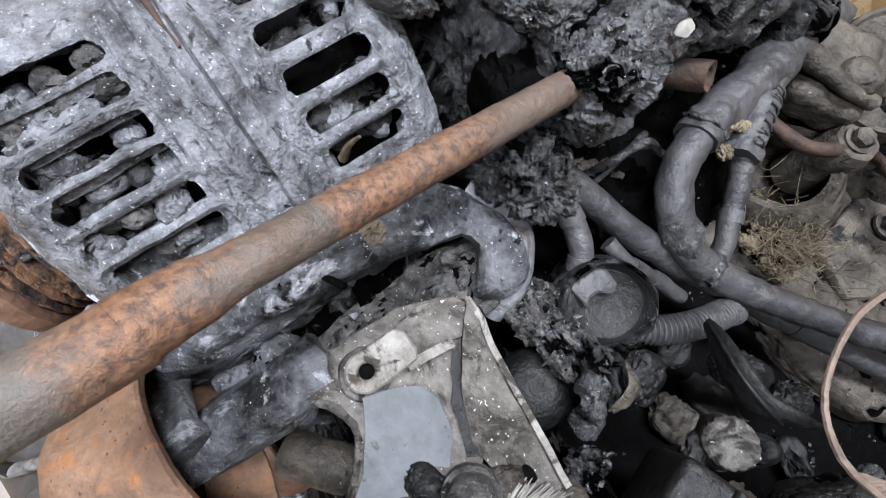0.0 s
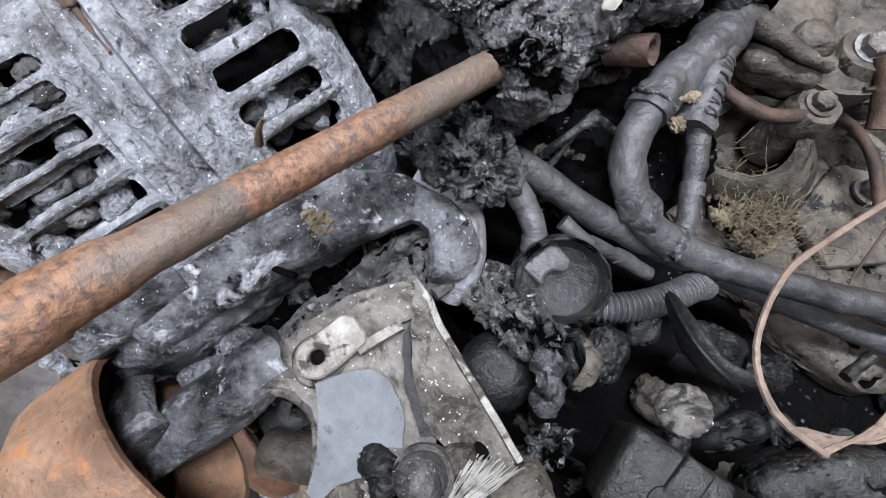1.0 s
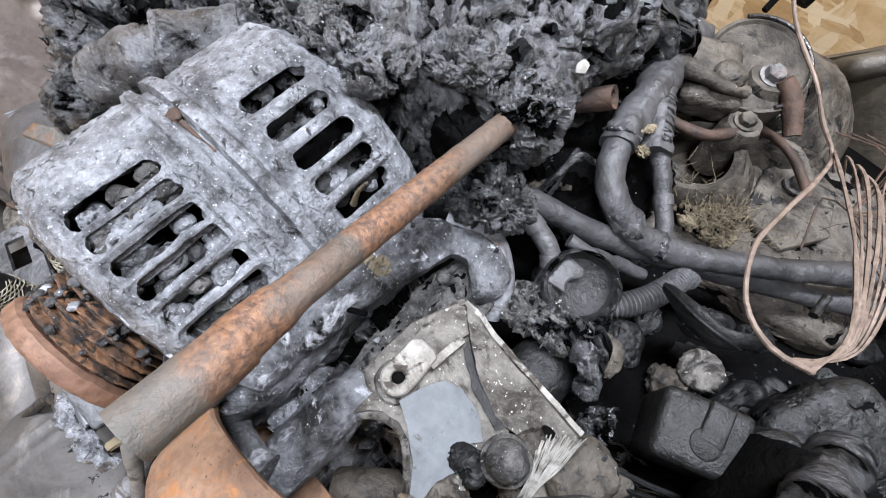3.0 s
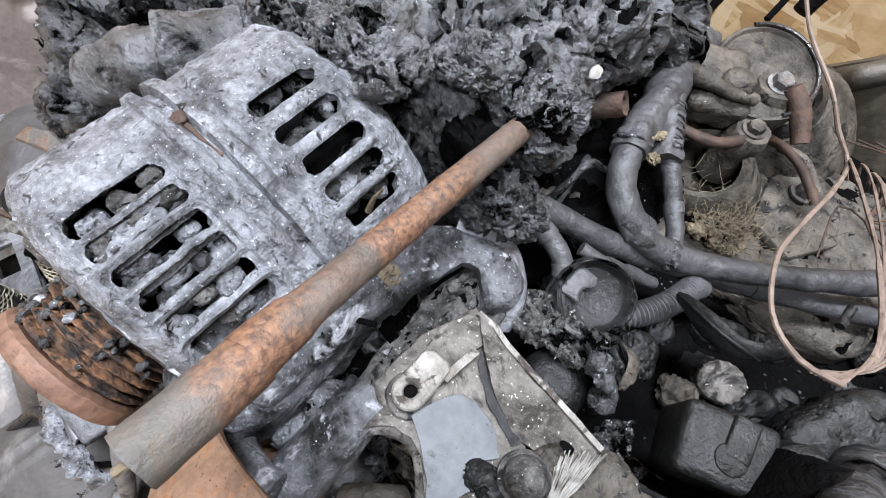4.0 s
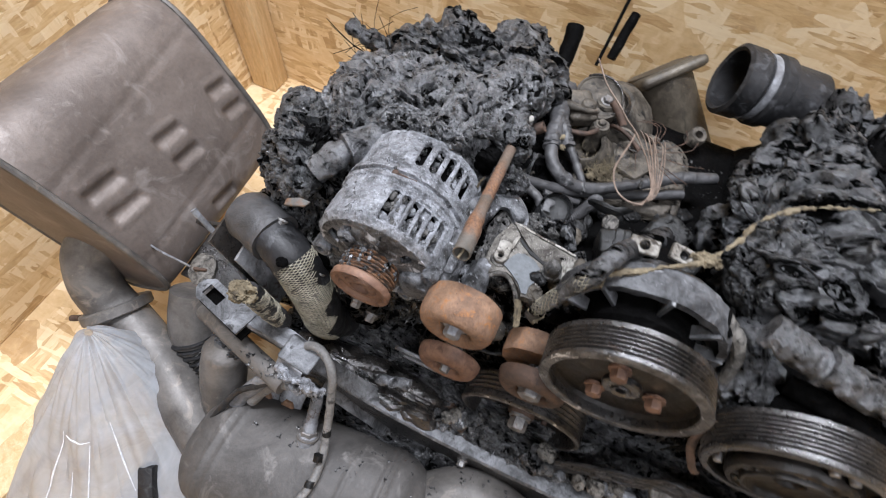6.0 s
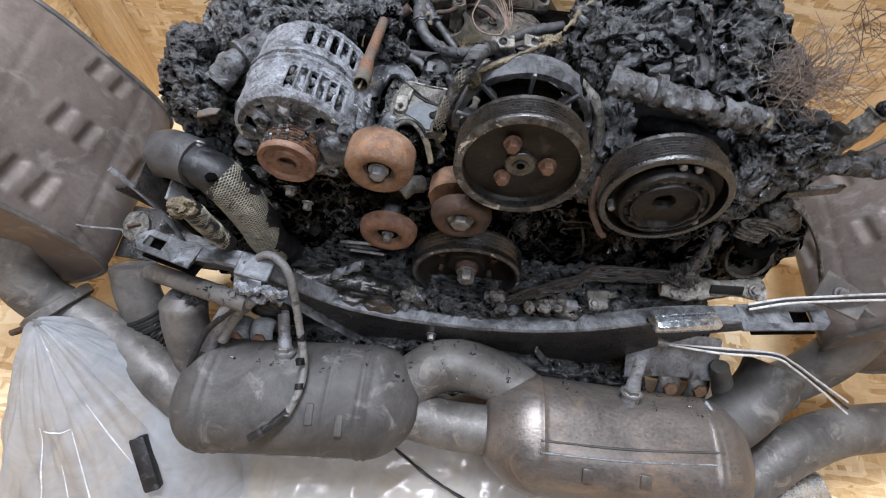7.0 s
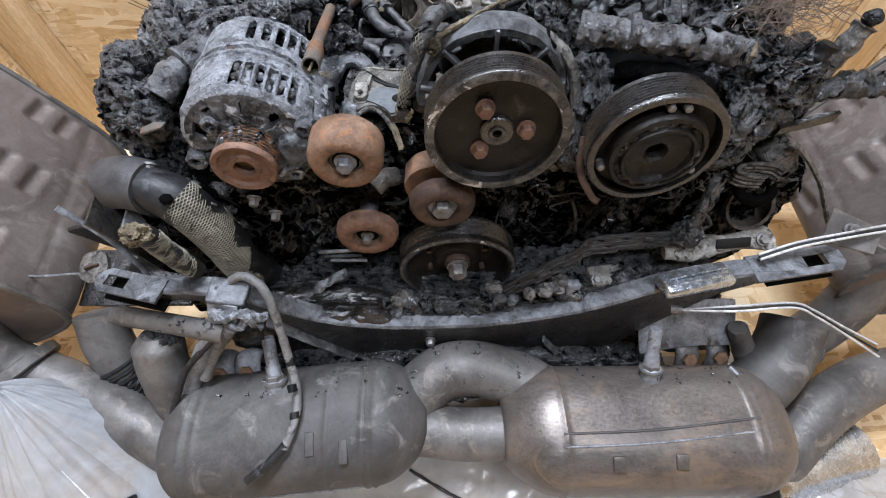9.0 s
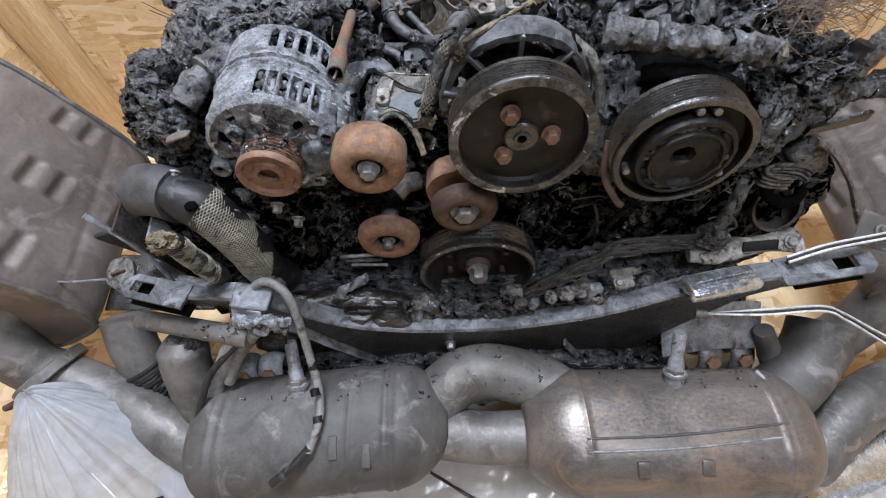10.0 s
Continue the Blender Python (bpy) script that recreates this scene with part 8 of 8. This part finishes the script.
part("loop", sweep([(-0.3260, 0.0120, 0.345), (-0.3100, 0.0000, 0.338), (-0.2940, 0.0040, 0.344), (-0.2800, 0.0020, 0.334)], 0.0052, 12, step=0.0015, rough=0.0036, freq=150), M_ASH_DARK, knot)
part("strand", sweep([(-0.2920, 0.0070, 0.34), (-0.2890, 0.0100, 0.325), (-0.2940, 0.0120, 0.308), (-0.293, 0.0, 0.295)], 0.0026, 8, rough=0.0008), M_BLACKP, knot)
for k in range(3):
    part("band", sweep([(-0.2605 + 0.004 * k, -0.02 - 0.032 * k, 0.2805 - 0.014 * k), (-0.2588 + 0.004 * k, -0.028 - 0.032 * k, 0.274 - 0.0115 * k)], 0.0062, 14, step=0.002, rough=0.0008, freq=150), M_BLACKP, knot, "black tape remnant")
for k in range(3):
    d = 0.0035 * k
    hose("white_wire", [(0.251, 0.011, 0.316), (0.32, 0.006 + d, 0.317), (0.398, 0.01 + d, 0.312), (0.439, 0.004 + 1.5 * d, 0.292), (0.493, -0.012 + 2 * d, 0.262), (0.541 + d, -0.036 + 2.5 * d, 0.24)], 0.0017, M_WHITEWIRE if k != 1 else M_RUBBER,
         "white insulated wire stretched from the crossmember" if k != 1 else "black insulated wire stretched from the crossmember", "wire", rough=0, seg=8)
    hose("white_wire", [(0.338, 0.051 + d, 0.37), (0.387, 0.062 + d, 0.378), (0.448, 0.072 + d, 0.379), (0.509, 0.084 + 1.2 * d, 0.372), (0.6, 0.1 + 1.5 * d, 0.36)], 0.0017, M_WHITEWIRE if k != 1 else M_RUBBER,
         "white insulated wire crossing to the muffler" if k != 1 else "black insulated wire crossing to the muffler", "wire", rough=0, seg=8)
solo("wire_ferrule", roughen(sweep([(0.236, 0.013, 0.316), (0.25, 0.011, 0.3165)], 0.0055, 14, step=0.002), 0.0005, 120), M_BOLT, "dull steel ferrule on the wire bundle", "ferrule")

# ---- plastic bags and sheet ----
def bag(name, apex, base, r, label, seed, creases=()):
    """A hanging film cone with broad soft folds; white strips painted as fold highlights run down it."""
    def skin(u, a):
        c = Vector(apex).lerp(Vector(base), u)
        way = Vector((math.cos(a), math.sin(a), 0))
        rr = (0.006 + r * u ** 0.8) * (1 + 0.16 * noise.noise(Vector((way.x * 2.2, way.y * 2.2, u * 1.5 + seed))) + 0.013 * math.sin(a * 9 + 5 * noise.noise(Vector((u * 3, seed, 1)))) * (1 - u * 0.6))
        at = Vector((way.x * 2.4, way.y * 2.4, u * 2.2 + seed))
        fold = abs(noise.noise(at)) + 0.4 * abs(noise.noise(at * 2.3))
        rr *= 0.96 + 0.11 * fold
        return Vector((c.x + rr * way.x, c.y + rr * way.y, max(0.006, c.z + 0.012 * (fold - 0.3))))
    bm = bmesh.new()
    n, q = 90, 200
    rows = [[bm.verts.new(skin(k / n, 2 * math.pi * j / q)) for j in range(q)] for k in range(n + 1)]
    for k in range(n):
        for j in range(q):
            i = (j + 1) % q
            bm.faces.new((rows[k][j], rows[k][i], rows[k + 1][i], rows[k + 1][j]))
    t = thing(name, (base[0], base[1], 0.0), label, "plastic bag", "plastic bags")
    film = part("film", bm, M_FILM, t)
    for a0, a1, u0, u1 in creases:
        line = [skin(u0 + (u1 - u0) * k / 8, radians(a0 + (a1 - a0) * k / 8)) + Vector((0, 0, 0.0006)) for k in range(9)]
        part("crease", sweep(line, lambda w: 0.0013 - 0.0009 * abs(2 * w - 1), 6), M_FOLD_HIGHLIGHT, film, "white strip painted as a fold highlight")
    return t


b1 = bag("plastic_bag", (-0.625, -0.05, 0.285), (-0.56, -0.22, 0.008), 0.2, "crumpled clear plastic bag with parts on the floor", 3,
         ((-95, -100, 0.3, 0.62), (-62, -70, 0.3, 0.8), (-80, -84, 0.42, 0.75), (-40, -35, 0.25, 0.5), (-62, -92, 0.29, 0.31)))
part("black_part", roughen(rbox((0.022, 0.085, 0.02), pose(-0.48, -0.2, 0.14, 30, 0, 25), 0.004), 0.001, 60), M_RUBBER, b1, "black plastic part inside the bag")
bag("plastic_bag", (0.56, -0.23, 0.1), (0.6, -0.34, 0.008), 0.2, "milky clear plastic bag lying on the floor", 8)
sheet = bmesh.new()
bmesh.ops.create_grid(sheet, x_segments=90, y_segments=60, size=0.5)
for v in sheet.verts:
    x, y = v.co.x * 1.1, v.co.y * 0.5
    v.co = (x - 0.03, y - 0.2, 0.012 + 0.016 * abs(noise.fractal(Vector((x * 9, y * 9, 2)), 0.9, 2, 4)))
solo("plastic_sheet", sheet, M_FILM, "wrinkled clear plastic sheet spread over the floor", "plastic sheet")
hose("cord", [(-0.12, -0.13, 0.03), (-0.05, -0.17, 0.03), (0.02, -0.2, 0.03), (0.07, -0.215, 0.03)], 0.0025, M_RUBBER, "thin black cord lying on the plastic sheet", "cord", seg=8)

# ---- loose scale lying on everything ----
DUSTY = {"crust", "lower_flange", "crusted_frame", "folded_melt", "sump_flange", "subframe", "block", "floor", "plate", "lower_web", "scale_crust", "ledge"}

def crumbs(count, region, mat, name, label, seed, size=(0.0008, 0.003)):
    bpy.context.view_layer.update()
    deps = bpy.context.evaluated_depsgraph_get()
    rng = random.Random(seed)
    verts, faces = [], []
    for _ in range(count):
        x, y = rng.uniform(region[0], region[1]), rng.uniform(region[2], region[3])
        hit, place, normal, _, ob, _ = scene.ray_cast(deps, Vector((x, y, 0.69)), Vector((0, 0, -1)))
        base = ob.name.split(".")[0] if hit else ""
        if not hit or place.z < 0.1 or normal.z < 0.3 or base not in DUSTY:
            continue
        s = rng.uniform(*size) * rng.uniform(0.5, 1)
        b = len(verts)
        for _ in range(5):
            verts.append(place + Vector((rng.uniform(-s, s), rng.uniform(-s, s), rng.uniform(-0.3 * s, 0.8 * s))))
        faces += [(b, b + 1, b + 2), (b, b + 2, b + 3), (b + 1, b + 3, b + 2), (b, b + 4, b + 1), (b + 1, b + 4, b + 3), (b, b + 3, b + 4)]
    me = bpy.data.meshes.new(name)
    me.from_pydata(verts, [], faces)
    me.materials.append(mat)
    ob = new(name, me)
    return tagged(ob, label, "debris", "", "stuff")




def tatters(parent, count, region, size, tilt, lift, mat, seed, on, long=1.0, front=False):
    """Thin curled flakes standing off the crust below them."""
    bpy.context.view_layer.update()
    deps = bpy.context.evaluated_depsgraph_get()
    rng = random.Random(seed)
    verts, faces = [], []
    for _ in range(count):
        x, y = rng.uniform(region[0], region[1]), rng.uniform(region[2], region[3])
        start, way = (Vector((x, 0.0, y)), Vector((0, 1, 0))) if front else (Vector((x, y, 0.72)), Vector((0, 0, -1)))
        hit, place, normal, _, ob, _ = scene.ray_cast(deps, start, way)
        if not hit or place.z < 0.12 or ob.name.split(".")[0] not in on or noise.noise(place * 32) < 0.06:
            continue
        n = (normal + Vector([rng.gauss(0, tilt) for _ in range(3)])).normalized()
        u = n.orthogonal().normalized()
        u.rotate(Matrix.Rotation(rng.uniform(0, 6.28), 3, n))
        w = n.cross(u)
        s = size[0] + (size[1] - size[0]) * rng.random() ** 2.2
        curl, twist = rng.uniform(-0.5, 0.9), rng.uniform(-0.4, 0.4)
        b = len(verts)
        cells = 4
        wid = [rng.uniform(0.35, 1) for _ in range(cells + 1)]
        wid[0] *= 0.5
        wid[-1] *= 0.4
        for side in (0, -1):
            for i in range(cells + 1):
                for j in (-1, 0, 1):
                    a = (i / cells - 0.5) * 2
                    p = place + u * (a * s * long) + w * (j * wid[i] * s * 0.7) + n * (lift * s + curl * s * a * a + twist * s * a * j + 0.12 * s * rng.uniform(-1, 1) + side * 0.12 * s - 0.25 * s * abs(j))
                    verts.append(p)
        k = 3 * (cells + 1)
        for i in range(cells):
            for j in range(2):
                q = b + i * 3 + j
                faces.append((q, q + 1, q + 4, q + 3))
                faces.append((k + q, k + q + 3, k + q + 4, k + q + 1))
            for j, o in ((0, 0), (2, 1)):
                q = b + i * 3 + j
                faces.append((q, q + 3, k + q + 3, k + q) if not o else (q, k + q, k + q + 3, q + 3))
    me = bpy.data.meshes.new("flake_litter")
    me.from_pydata([PLACE[parent].inverted() @ v for v in verts], [], faces)
    me.materials.append(mat)
    me.shade_smooth()
    me.set_sharp_from_angle(angle=radians(50))
    ob = new("flake_litter", me)
    ob.parent = parent
    return tagged(ob, "curled glossy char flakes", kind="stuff")


tatters(left, 1100, (-0.44, -0.13, 0.16, 0.4), (0.001, 0.005), 0.35, -0.1, M_FLAKE, 5, {"crust", "lip"})
tatters(left, 260, (-0.42, -0.12, 0.36, 0.56), (0.0015, 0.006), 0.3, 0.0, M_CHAR_SMOOTH, 6, {"folded_melt"}, 1.6)
tatters(right, 350, (0.04, 0.36, 0.18, 0.56), (0.002, 0.009), 0.3, 0.0, M_CHAR_SMOOTH, 7, {"folded_melt", "fold"}, 2.2)
tatters(right, 1200, (0.06, 0.36, 0.12, 0.32), (0.0012, 0.005), 0.5, 0.05, M_FLAKE, 8, {"crust"})
tatters(debris, 700, (0.24, 0.36, 0.12, 0.22), (0.0015, 0.006), 0.6, 0.1, M_FLAKE, 9, {"crust", "log"})
tatters(lower, 2600, (-0.26, 0.3, 0.0, 0.12), (0.0015, 0.007), 0.6, 0.1, M_FLAKE, 10, {"crust", "sump_flange", "subframe"})
tatters(cat_l, 700, (-0.43, 0.05, -0.06, 0.03), (0.001, 0.005), 0.5, 0.1, M_FLAKE, 21, {"shell", "exhaust_pipe"})
tatters(cat_r, 500, (0.02, 0.36, -0.06, 0.0), (0.001, 0.004), 0.5, 0.1, M_FLAKE, 22, {"shell", "exhaust_pipe"})
tatters(engine, 4200, (-0.42, 0.38, 0.22, 0.5), (0.0015, 0.0095), 0.6, 0.2, M_FLAKE, 12, {"timing_cover", "accessory_mount", "cylinder_head", "block", "mount"}, 1.5, True)
tatters(engine, 4200, (-0.42, 0.38, 0.2, 0.52), (0.001, 0.006), 0.6, 0.2, M_BELL, 13, {"timing_cover", "accessory_mount", "cylinder_head", "block", "mount"}, 1.2, True)
tatters(cup, 500, (-0.14, -0.05, 0.2, 0.29), (0.001, 0.0035), 0.5, 0.05, M_FLAKE, 11, {"crust"})
crumbs(2600, (-0.45, 0.1, 0.12, 0.5), M_CHAR, "soot_crumbs", "black and grey soot crumbs lying on the engine", 1)
crumbs(900, (-0.33, -0.05, 0.12, 0.45), M_ASH, "ash_flakes", "pale ash flakes lying on the engine", 2, (0.0006, 0.0018))
crumbs(2200, (-0.4, 0.4, -0.06, 0.12), M_CHAR, "soot_crumbs", "black soot crumbs on the crossmember and below", 3, (0.001, 0.004))
crumbs(900, (0.0, 0.4, 0.12, 0.5), M_CHAR, "soot_crumbs", "black soot crumbs on the burnt intake", 4)
